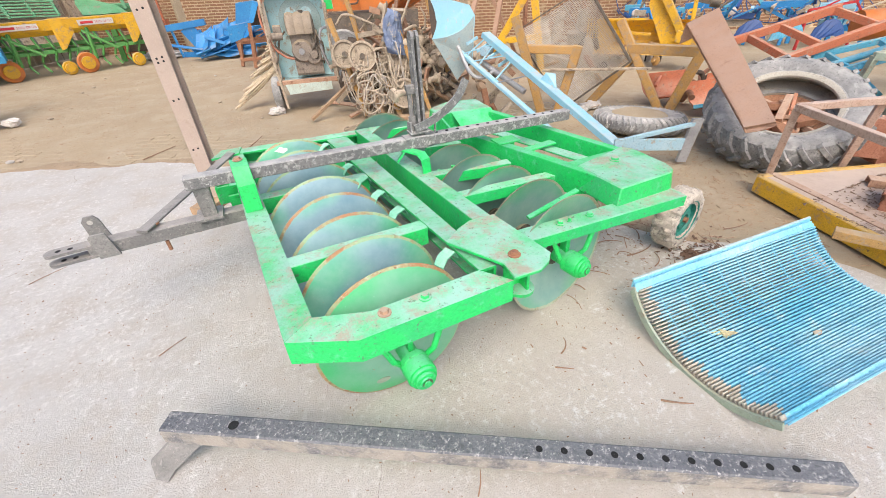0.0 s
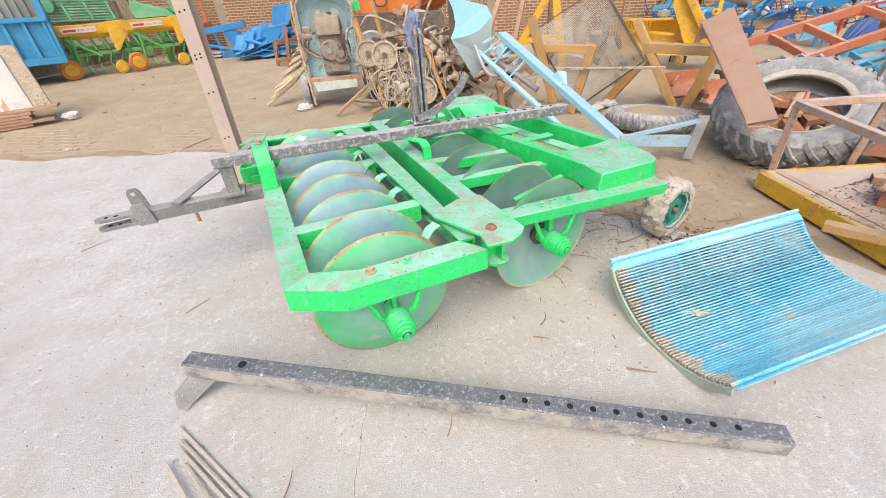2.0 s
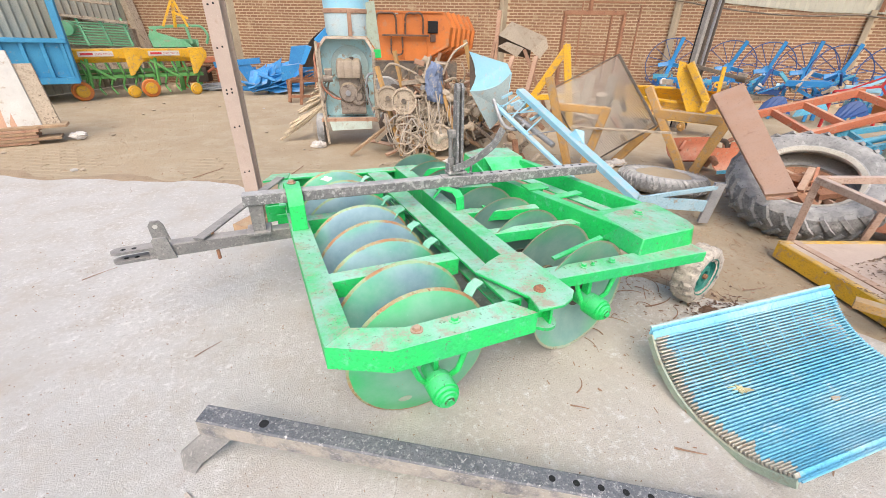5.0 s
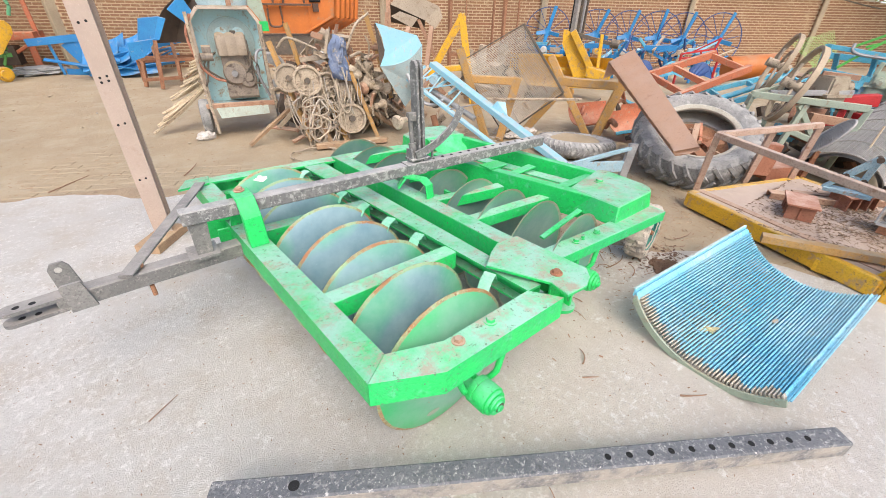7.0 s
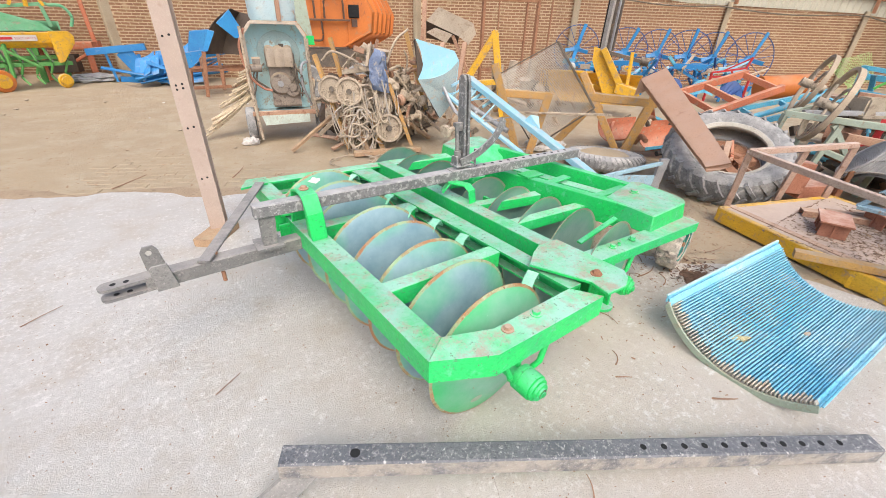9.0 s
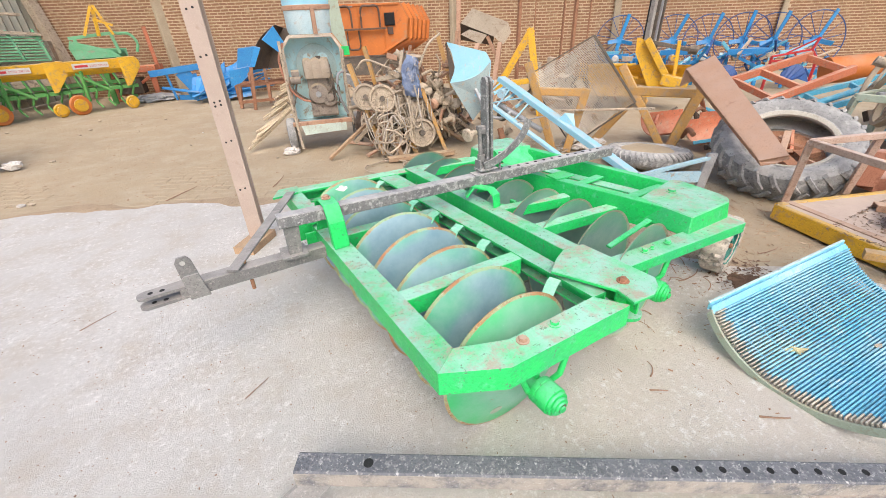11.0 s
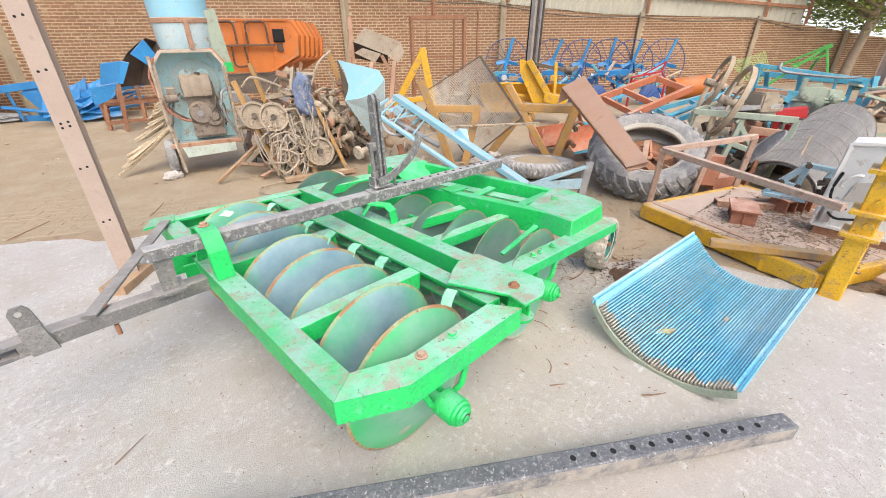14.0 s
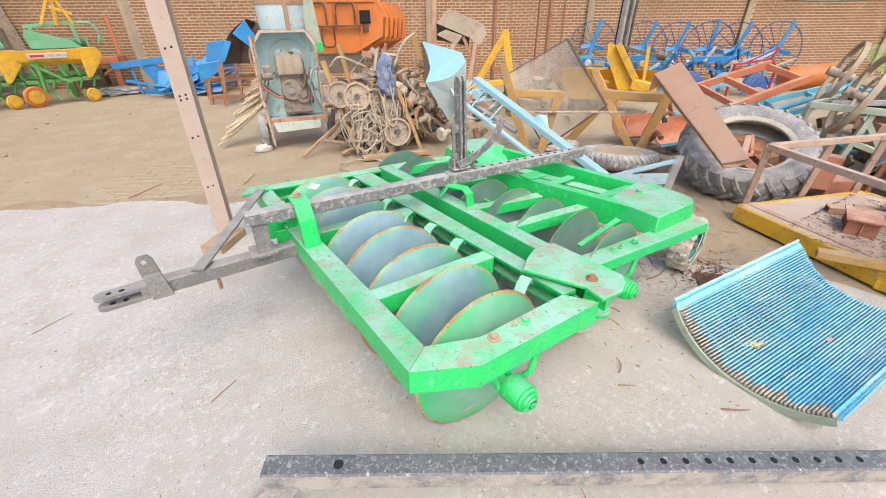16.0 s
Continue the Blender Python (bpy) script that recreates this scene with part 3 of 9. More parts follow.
cable_pts = [on_wall(s, wall_top(s) - 0.06 - 0.10 * math.sin((s % 3.9) / 3.9 * math.pi), 0.17) for s in [x * 0.6 for x in range(0, 24)]]
bm = B()
tube(bm, cable_pts, 0.018, seg=6)
solo("cable", bm, GREASY, "sagging dark power cable slung along the brick wall", "cable")

# corrugated side wall
LC = on_wall(S0, 0)
LE = LC - WN * 14
bm = B()
corrugated(bm, LC, LE, 0.0, 0.0, 4.4, WD, pitch=0.19, depth=0.03)
wall_w = solo("wall_west", bm, SHEET, "grey corrugated metal sheet wall", "wall", kind="structure")
bm = B()
bar(bm, LC + V(0.5, -0.5, 0), LC + V(-0.2, 0.0, 4.4), 0.22, 0.18)
part("steel_post", bm, DUSTY_IRON, wall_w, "leaning dusty steel column")

# ---- steel post in the yard ----
bm = B()
PX, PY = -0.485, 3.5
hprof = [(-0.053, -0.06), (0.053, -0.06), (0.053, -0.048), (0.006, -0.048), (0.006, 0.048), (0.053, 0.048), (0.053, 0.06), (-0.053, 0.06), (-0.053, 0.048), (-0.006, 0.048), (-0.006, -0.048), (-0.053, -0.048)]
sect(bm, (PX, PY, -0.02), (PX, PY, 4.6), hprof, roll=14)
post = solo("steel_column", bm, POST, "pinkish brown steel H column with bolt holes", "column", kind="structure", smooth=False)

bm = B()
sect(bm, (7.65, 0.78, -0.02), (7.65, 0.78, 4.6), hprof, roll=10)
post_b = solo("steel_column", bm, POST, "pinkish brown steel H column rising behind the concaves", "column", kind="structure", smooth=False)
for z in (0.50, 0.95):
    for o in (-0.03, 0.03):
        bm = B()
        p = V(7.65, 0.78, z) + Matrix.Rotation(radians(10), 3, "Z") @ V(-0.0535, o, 0)
        cyl(bm, p, p + V(-0.0015, 0, 0), 0.009, seg=10)
        part("hole", bm, DARK, post_b)

# ---- disc harrow ----
TOP = 0.545
HX = thing("disc_harrow", (0.6, 2.0, 0), "bright green offset disc harrow with worn blue-green blades standing on concrete", "disc harrow")


def rail_pair(name, outer, inner, ztop, h, flange=0.012, label=""):
    """A C rail from its outer and inner lines: top flange, outer web, bottom lip."""
    bm = B()
    prof = ((0, 0), (0, -h), (0.7, -h), (0.7, 0.01 - h), (0.11, 0.01 - h), (0.11, -flange), (1, -flange), (1, 0))
    rings = [[bm.verts.new((x + (u - x) * k, y + (v - y) * k, ztop + z)) for k, z in prof] for (x, y), (u, v) in zip(outer, inner)]
    for p, q in zip(rings, rings[1:]):
        for i in range(8):
            bm.faces.new((p[i], p[(i + 1) % 8], q[(i + 1) % 8], q[i]))
    bm.faces.new(rings[0][::-1])
    bm.faces.new(rings[-1])
    bmesh.ops.recalc_face_normals(bm, faces=bm.faces)
    return part(name, bm, GREEN, HX, label, smooth=False)


near_rail = rail_pair("rail", [(-0.14, 1.05), (0.07, 0.955), (0.64, 0.983)], [(-0.043, 1.124), (0.14, 1.064), (0.56, 1.092)], TOP, 0.096, label="near end rail with a kink and chipped green paint")
left_rail = rail_pair("rail", [(-0.275, 2.975), (-0.14, 1.052)], [(-0.178, 2.90), (-0.043, 1.126)], TOP - 0.001, 0.096)
right_rail = rail_pair("rail", [(0.632, 1.09), (0.482, 2.93)], [(0.562, 1.09), (0.346, 2.90)], TOP - 0.0015, 0.10)
far_rail = rail_pair("rail", [(1.10, 2.90), (-0.275, 2.978)], [(1.08, 2.81), (-0.19, 2.885)], TOP + 0.002, 0.10)
for y0, y1 in ((1.49, 1.51), (2.17, 2.16), (2.56, 2.54)):
    bm = B()
    channel(bm, (-0.085 - 0.066 * (y0 - 1.3), y0, TOP - 0.006), (0.545 - 0.12 * (y1 - 1.25), y1, TOP - 0.006), 0.075, 0.085)
    part("cross_member", bm, GREEN, HX, smooth=False)

# rear gang frame
bm = B()
channel(bm, (0.755, 1.30, 0.560), (0.605, 2.88, 0.565), 0.088, 0.16)
part("beam", bm, GREEN, HX, "deep green channel beam along the middle", smooth=False)
bm = B()
plate(bm, [(x, y, 0.561) for x, y in ((0.515, 1.28), (0.60, 1.345), (0.672, 1.383), (0.79, 1.38), (0.83, 1.03), (0.79, 0.985), (0.735, 0.958), (0.628, 0.962), (0.638, 1.048))], (0, 0, 0.016))
bmesh.ops.bevel(bm, geom=[e for e in bm.edges if abs(e.verts[0].co.z - e.verts[1].co.z) < 0.001], offset=0.003, segments=1, affect="EDGES")
part("hinge_plate", bm, GREEN, HX, "thick chipped green hinge plate", smooth=False)
bm = B()
tongue = [(0.632, 1.12), (0.632, 1.015)] + [(0.705 + 0.052 * math.sin(radians(k)), 1.030 - 0.052 * math.cos(radians(k))) for k in range(-50, 111, 20)] + [(0.757, 1.12)]
plate(bm, [(x, y, 0.444) for x, y in tongue], (0, 0, 0.014))
part("hinge_plate", bm, GREEN, HX, "rounded lower hinge plate", smooth=False)
bm = B()
plate(bm, [(0.712, 1.000, 0.45), (0.722, 1.000, 0.45), (0.722, 1.20, 0.45), (0.712, 1.20, 0.45)], (0, 0, 0.111))
plate(bm, [(0.645, 1.05, 0.45), (0.712, 1.05, 0.45), (0.712, 1.06, 0.45), (0.645, 1.06, 0.45)], (0, 0, 0.111))
part("hinge_web", bm, GREEN_CLEAN, HX, smooth=False)
bm = B()
channel(bm, (0.74, 1.235, 0.530), (1.74, 1.222, 0.518), 0.10, 0.055)
part("rail", bm, GREEN, HX, smooth=False)
bm = B()
channel(bm, (0.66, 2.86, TOP + 0.01), (1.2, 2.80, TOP + 0.01), 0.11, 0.06)
part("rail", bm, GREEN, HX, smooth=False)
for p, q, w, h in (((1.425, 1.40, 0.601), (1.118, 2.47, 0.601), 0.06, 0.14), ((1.835, 1.60, 0.565), (1.525, 2.66, 0.60), 0.05, 0.12)):
    bm = B()
    channel(bm, p, q, w, h)
    part("beam", bm, GREEN_CLEAN, HX, "deep bright green angled rear beam", smooth=False)
bm = B()
bar(bm, (1.70, 1.58, 0.505), (1.42, 2.50, 0.52), 0.085, 0.012)
part("flat_bar", bm, GREEN, HX, "dusty flat bar between the rear beams", smooth=False)
bm = B()
bar(bm, (1.20, 2.06, 0.608), (1.345, 2.06, 0.608), 0.10, 0.010)
bar(bm, (1.30, 2.01, 0.57), (1.30, 2.11, 0.57), 0.008, 0.075)
part("clip_angle", bm, GREEN_CLEAN, HX, "short green angle clip on the beam", smooth=False)
for p, q in (((1.26, 1.98, 0.545), (1.60, 2.03, 0.545)), ((1.40, 1.66, 0.56), (1.78, 1.70, 0.545))):
    bm = B()
    bar(bm, p, q, 0.06, 0.012)
    part("stay", bm, GREEN_CLEAN, HX, smooth=False)
for p, q in (((0.74, 1.70, 0.532), (1.34, 1.672, 0.532)), ((0.71, 2.0, 0.535), (1.22, 1.93, 0.535)), ((0.66, 2.44, 0.54), (1.12, 2.36, 0.54))):
    bm = B()
    channel(bm, p, q, 0.066, 0.06)
    part("cross_member", bm, GREEN, HX, smooth=False)


def end_box(name, pts, ztop, zlow, spread, label):
    """A covered box whose sides flare down from the top plate."""
    bm = B()
    k = len(pts)
    cx, cy = sum(p[0] for p in pts) / k, sum(p[1] for p in pts) / k
    hi = [bm.verts.new((x, y, ztop)) for x, y in pts]
    lo = [bm.verts.new((cx + (x - cx) * spread, cy + (y - cy) * spread, zlow)) for x, y in pts]
    bm.faces.new(hi)
    bm.faces.new(lo[::-1])
    for i in range(k):
        bm.faces.new((lo[i], lo[(i + 1) % k], hi[(i + 1) % k], hi[i]))
    bmesh.ops.recalc_face_normals(bm, faces=bm.faces)
    bmesh.ops.bevel(bm, geom=[e for e in bm.edges], offset=0.006, segments=1, affect="EDGES")
    return part(name, bm, GREEN, HX, label, smooth=False)


end_box("end_box", [(1.392, 1.255), (1.72, 1.272), (1.765, 1.30), (1.785, 1.36), (1.80, 1.60), (1.76, 1.645), (1.39, 1.562)], 0.606, 0.50, 1.10, "boxed wheel mount with a dusty top plate")
end_box("end_box", [(1.14, 2.70), (1.24, 2.755), (1.55, 2.70), (1.565, 2.97), (1.33, 3.02), (1.15, 2.92)], 0.612, 0.50, 1.08, "boxed far end mount")
bm = B()
plate(bm, [(1.095, 2.47, 0.49), (1.13, 2.70, 0.49), (1.14, 2.72, 0.605), (1.10, 2.47, 0.598)], (0.012, 0, 0))
plate(bm, [(1.25, 2.745, 0.605), (1.55, 2.695, 0.605), (1.50, 2.58, 0.52), (1.27, 2.62, 0.52)], (0, 0.01, 0.004))
part("gusset", bm, GREEN_CLEAN, HX, smooth=False)

# bolts
def hex_bolt(x, y, z, r, mat, label=""):
    bm = B()
    prev = None
    for q, h, six in ((r * 1.45, 0, 0), (r * 1.45, 0.004, 0), (r, 0.004, 1), (r, 0.013, 1), (r * 0.86, 0.016, 1)):
        ring = []
        for i in range(18):
            a = 20 * i
            w = q * (math.cos(radians(30)) / math.cos(radians(a % 60 - 30)) if six else 1)
            ring.append(bm.verts.new((x + w * math.cos(radians(a)), y + w * math.sin(radians(a)), z + h)))
        if prev:
            for i in range(18):
                bm.faces.new((prev[i], prev[(i + 1) % 18], ring[(i + 1) % 18], ring[i]))
        prev = ring
    bm.faces.new(prev)
    part("bolt", bm, mat, HX, label)


hex_bolt(0.177, 1.035, TOP, 0.016, RUST_DUSTY, "rusty hexagon bolt")
hex_bolt(0.325, 1.045, TOP, 0.016, GREEN)
hex_bolt(0.70, 1.077, 0.577, 0.017, RUST, "rusty hexagon bolt")
for x, r in ((1.04, 0.013), (1.09, 0.008), (1.20, 0.013)):
    hex_bolt(x, 1.235, 0.529, r, GREEN)
hex_bolt(1.60, 1.52, 0.606, 0.020, GREEN)

# blades and axles
BLADE_R = 0.31


def blade_mesh(bend, mat):
    """A spherical blade about the y axis, bulging towards bend."""
    bm = B()
    R, t = BLADE_R, 0.006
    prof = []
    for k in range(9):
        r = R * k / 8
        prof.append((r, bend * 0.055 * (1 - (r / R) ** 2)))
    prof[-1:] = [(R * 0.945, bend * 0.055 * (1 - 0.945 ** 2)), (R, -bend * 0.002)]
    back = [(r * 0.992, h + t) for r, h in prof[::-1]]
    lathe(bm, (0, 0, 0), (0, 1, 0), prof + back, seg=56)
    return mesh_of("blade", bm, mat, (0, 0, 0), True)


def axis_point(a, b, y):
    t = (y - a[1]) / (b[1] - a[1])
    return V(a[0] + (b[0] - a[0]) * t, y, BLADE_R)


def gang(a, b, ys, bend, near_end, hanger_ys, mats):
    mes = [blade_mesh(bend, mat) for mat in mats]
    turn = math.degrees(math.atan2(-(b[0] - a[0]), b[1] - a[1]))
    for k, y in enumerate(ys):
        p = axis_point(a, b, y)
        me = mes[0] if k or len(mes) == 1 else mes[1]
        placed("blade", me, HX, pose(p.x, p.y, p.z, 0, 0, turn), "worn blue-green steel disc blade with a rusty rim")
    bm = B()
    cyl(bm, axis_point(a, b, near_end), axis_point(a, b, ys[-1] + 0.14), 0.02)
    part("axle", bm, GREASY, HX, "greasy square axle shaft")
    for y0, y1 in zip(ys, ys[1:]):
        bm = B()
        p, q = axis_point(a, b, y0 + 0.02), axis_point(a, b, y1 - 0.02)
        d = (q - p).normalized()
        lathe(bm, p, d, [(0.0, 0), (0.06, 0), (0.055, 0.02), (0.036, 0.04), (0.036, (q - p).length - 0.04), (0.055, (q - p).length - 0.02), (0.06, (q - p).length), (0.0, (q - p).length)], seg=16)
        part("spool", bm, GREASY, HX)
    d = (axis_point(a, b, ys[-1]) - axis_point(a, b, near_end)).normalized()
    e = axis_point(a, b, near_end)
    hub = B()
    lathe(hub, e, d, [(0.0, 0.0), (0.021, 0.0), (0.023, 0.006), (0.035, 0.007), (0.037, 0.010), (0.037, 0.017), (0.035, 0.019), (0.046, 0.020), (0.048, 0.023), (0.048, 0.030), (0.046, 0.032), (0.053, 0.034), (0.0545, 0.038), (0.054, 0.085), (0.051, 0.088), (0.054, 0.091), (0.054, 0.112), (0.046, 0.116), (0.036, 0.118), (0.036, 0.190), (0.0, 0.190)], seg=28)
    hb = part("bearing_hub", hub, GREEN_CLEAN, HX, "green bearing hub with a stepped end cap")
    bm = B()
    cyl(bm, e - d * 0.007, e + d * 0.002, 0.013, seg=6)
    part("nut", bm, GREEN_CLEAN, hb)
    for y in hanger_ys:
        p = axis_point(a, b, y)
        bm = B()
        for s in (-1, 1):
            tube(bm, [(p.x + s * 0.05, y + 0.02, p.z + 0.005), (p.x + s * 0.075, y, p.z + 0.05), (p.x + s * 0.12, y + 0.01, TOP - 0.07), (p.x + s * 0.12, y + 0.01, TOP - 0.03)], 0.012, seg=8)
        bar(bm, (p.x, y + 0.055, p.z + 0.03), (p.x, y + 0.06, TOP - 0.05), 0.05, 0.02, roll=90)
        part("hanger", bm, GREEN_CLEAN, HX, smooth=False)


gang((0.252, 0.90), (0.105, 2.73), [1.165 + 0.225 * k for k in range(8)], -1, 0.89, (0.985, 2.17, 2.88), (DISC, DISC_GREEN))
gang((1.135, 1.13), (0.815, 2.75), [1.285 + 0.212 * k for k in range(9)], 1, 1.125, (1.215, 2.05, 2.85), (DISC_REAR,))

# pale oval label on the first blade, splash of white paint on the last
def on_blade(y, x, z):
    """A place on the near face of a blade of the front gang: the blade's y, offsets from its hub."""
    c = axis_point((0.252, 0.90), (0.105, 2.73), y)
    return pose(c.x, c.y, c.z, 0, 0, math.degrees(math.atan2(0.147, 1.83))) @ V(x, -0.055 * (1 - (x * x + z * z) / BLADE_R ** 2) - 0.0022, z)


bm = B()
plate(bm, [on_blade(1.165, -0.085 + 0.029 * math.cos(k * 0.2618), -0.195 + 0.018 * math.sin(k * 0.2618)) for k in range(24)], (0, 0.0012, 0))
part("label", bm, PALE_GREEN, HX, "pale oval paper label")
bm = B()
plate(bm, [on_blade(1.165 + 0.225 * 7, -0.055 + 0.034 * math.cos(k * 0.45) * (1 + 0.3 * math.sin(k * 2.1)), 0.262 + 0.016 * math.sin(k * 0.45) * (1 + 0.3 * math.cos(k * 1.7))) for k in range(14)], (0, 0.0012, 0))
part("paint_splash", bm, material("white_splash", (0.82, 0.82, 0.80), (0.76, 0.77, 0.75), rough=0.5), HX, "small splash of white paint")

# scrapers: bent tabs that lean from the inner rail over the blades
for k in (0, 2, 3, 4, 5, 6, 7):
    y = 1.290 + 0.2155 * k
    x = 0.548 - 0.1195 * (y - 1.09)
    bm = B()
    fold = [(0.006, 0.0, 0.512), (-0.012, -0.008, 0.548), (-0.055, -0.030, 0.540), (-0.080, -0.043, 0.512)]
    rows = [[bm.verts.new((x + u + 0.020 * e, y + v - 0.045 * e, w - 0.006 * g)) for u, v, w in fold] for e, g in ((0, 0), (1, 0), (1, 1), (0, 1))]
    for i in range(4):
        for j in range(3):
            bm.faces.new((rows[i][j], rows[i][j + 1], rows[(i + 1) % 4][j + 1], rows[(i + 1) % 4][j]))
    for j in (0, 3):
        bm.faces.new([q[j] for q in rows])
    bmesh.ops.recalc_face_normals(bm, faces=bm.faces)
    part("scraper", bm, SCRAPER, HX, "bent pale green scraper tab", smooth=False)

# spare strut between the rear blades
bm = B()
bar(bm, (0.98, 1.385, 0.50), (1.25, 1.385, 0.575), 0.03, 0.012)
part("strut", bm, GREEN_CLEAN, HX, smooth=False)

# goose-neck strap over the black bar
def strap(bm, pts, w, t):
    """A bent flat strip: w wide along x, t thick."""
    p = [Vector(q) for q in pts]
    for a, b in zip(p, p[1:]):
        bar(bm, a, b + (b - a).normalized() * t * 0.4, w, t)


bm = B()
strap(bm, [(-0.160, 2.005, 0.545), (-0.162, 2.03, 0.665), (-0.165, 2.075, 0.742), (-0.170, 2.145, 0.754), (-0.176, 2.21, 0.735), (-0.182, 2.27, 0.545)], 0.078, 0.012)
plate(bm, [(-0.199, 2.01, 0.55), (-0.199, 2.06, 0.55), (-0.199, 2.08, 0.72), (-0.199, 2.04, 0.66)], (0.01, 0, 0))
part("strap", bm, GREEN_CLEAN, HX, "bent green clamp strap over the black bar", smooth=False)
hex_bolt(-0.170, 2.138, 0.758, 0.016, RUST_DUSTY, "dusty brown bolt head")
bm = B()
strap(bm, [(0.725, 1.965, 0.56), (0.722, 1.975, 0.630), (0.712, 2.01, 0.655), (0.66, 2.10, 0.657), (0.62, 2.12, 0.60)], 0.055, 0.012)
part("strap", bm, GREEN_CLEAN, HX, smooth=False)
bm = B()
for y in (2.36, 2.47):
    bar(bm, (-0.18, y, 0.51), (-0.33, y, 0.51), 0.012, 0.10)
bar(bm, (-0.33, 2.35, 0.51), (-0.33, 2.48, 0.51), 0.012, 0.10)
bar(bm, (-0.18, 2.42, 0.463), (-0.33, 2.42, 0.463), 0.11, 0.012)
bar(bm, (-0.225, 2.36, 0.57), (-0.225, 2.30, 0.57), 0.07, 0.012)
part("bracket", bm, GREEN_CLEAN, HX, "open green box bracket under the bar", smooth=False)
bm = B()
bar(bm, (-0.17, 2.30, 0.48), (-0.28, 2.30, 0.48), 0.012, 0.09)
part("lug", bm, GREEN_CLEAN, HX, smooth=False)
bm = B()
plate(bm, [(-0.30, 2.99, 0.54), (-0.18, 2.99, 0.54), (-0.20, 2.86, 0.545), (-0.36, 2.84, 0.545)], (0, 0, 0.012))
part("corner_plate", bm, GREEN, HX, smooth=False)

# black offset bar, drawbar and mast
bm = B()
BL, BR = V(-0.414, 2.116, 0.704), V(1.765, 2.128, 0.668)
bar(bm, BL, BR, 0.062, 0.060, c=0.005)
tie = part("toolbar", bm, BLACK, HX, "long chipped black box-section toolbar")
bm = B()
d = (BR - BL).normalized()
bar(bm, BL + d * 1.075, BL + d * 1.20, 0.072, 0.070, c=0.005)
part("sleeve", bm, BLACK, tie)
for k in range(13):
    p = BL + d * (1.27 + 0.066 * k)
    bm = B()
    cyl(bm, p + V(0, 0, 0.026), p + V(0, 0, 0.0315), 0.010, seg=12)
    part("hole", bm, DARK, tie)
bm = B()
bar(bm, (-0.10, 2.19, 0.468), (-0.88, 2.127, 0.482), 0.07, 0.066, c=0.005)
draw = part("drawbar", bm, DUSTY_BLACK, HX, "black box-section drawbar with a forked clevis")
for o in (-0.024, 0.024):
    bm = B()
    outline = [V(-0.84, 2.165, 0), V(-0.84, 2.095, 0)] + [V(-1.005 - 0.033 * math.sin(radians(a)), 2.113 - 0.033 * math.cos(radians(a)), 0) for a in range(0, 181, 20)]
    plate(bm, [p + V(0, 0, 0.474 + o) for p in outline], (0, 0, 0.014))
    cv = part("clevis_plate", bm, DUSTY_BLACK, draw, smooth=False)
    for k in (0.0, 0.045):
        bm = B()
        cyl(bm, (-0.985 + k, 2.114, 0.486 + o), (-0.985 + k, 2.114, 0.4885 + o), 0.011, seg=14)
        part("hole", bm, DARK, cv)
bm = B()
plate(bm, [(-0.765, 2.094, 0.445), (-0.845, 2.088, 0.447), (-0.85, 2.088, 0.555), (-0.84, 2.088, 0.565), (-0.785, 2.093, 0.563)], (0, -0.012, 0))
plate(bm, [(-0.785, 2.176, 0.45), (-0.862, 2.168, 0.45), (-0.868, 2.168, 0.60), (-0.855, 2.168, 0.622), (-0.82, 2.172, 0.622), (-0.805, 2.174, 0.60)], (0, -0.012, 0))
part("hitch_plate", bm, DUSTY_BLACK, draw, "upright black hitch plate with a pin hole")
bm = B()
cyl(bm, (-0.838, 2.160, 0.594), (-0.838, 2.1545, 0.594), 0.011)
part("hole", bm, CONCRETE, draw)
bm = B()
bar(bm, (-0.655, 2.10, 0.523), (-0.245, 2.86, 0.565), 0.055, 0.012)
part("strut", bm, DUSTY_BLACK, HX, "flat black brace strut")
for x, y in ((-0.61, 2.16),):
    bm = B()
    cyl(bm, (x, y, 0.52), (x, y, 0.53), 0.02, seg=12)
    part("bolt", bm, RUST, HX, "rusty orange bolt head")
    bm = B()
    cyl(bm, (x + 0.02, y - 0.02, 0.38), (x + 0.02, y - 0.02, 0.43), 0.009, seg=8)
    part("bolt", bm, RUST, HX, "rusty orange bolt")
bm = B()
plate(bm, [(-0.395, 2.10, 0.676), (-0.325, 2.10, 0.676), (-0.335, 2.12, 0.505), (-0.395, 2.12, 0.505)], (0, 0.045, 0))
plate(bm, [(-0.43, 2.09, 0.506), (-0.31, 2.09, 0.506), (-0.31, 2.22, 0.506), (-0.43, 2.22, 0.506)], (0, 0, 0.012))
part("pedestal", bm, DUSTY_BLACK, HX, smooth=False)
MX, MY = 0.770, 2.13
bm = B()
for o in (-0.014, 0.014):
    plate(bm, [(MX + o - 0.008, MY - 0.03, 0.72), (MX + o - 0.008, MY + 0.035, 0.72), (MX + o - 0.006, MY + 0.055, 1.20), (MX + o - 0.006, MY + 0.04, 1.222), (MX + o - 0.006, MY + 0.015, 1.222), (MX + o - 0.006, MY, 1.20)], (0.014, 0, 0))
bar(bm, (MX, MY + 0.02, 0.72), (MX, MY + 0.045, 1.19), 0.022, 0.012)
bar(bm, (MX, MY + 0.028, 1.185), (MX, MY + 0.03, 1.215), 0.036, 0.02)
mast = part("mast", bm, BLACK, HX, "upright black twin-plate mast", smooth=False)
bm = B()
bar(bm, (MX - 0.075, MY - 0.005, 0.7365), (MX + 0.04, MY - 0.005, 0.7365), 0.075, 0.012)
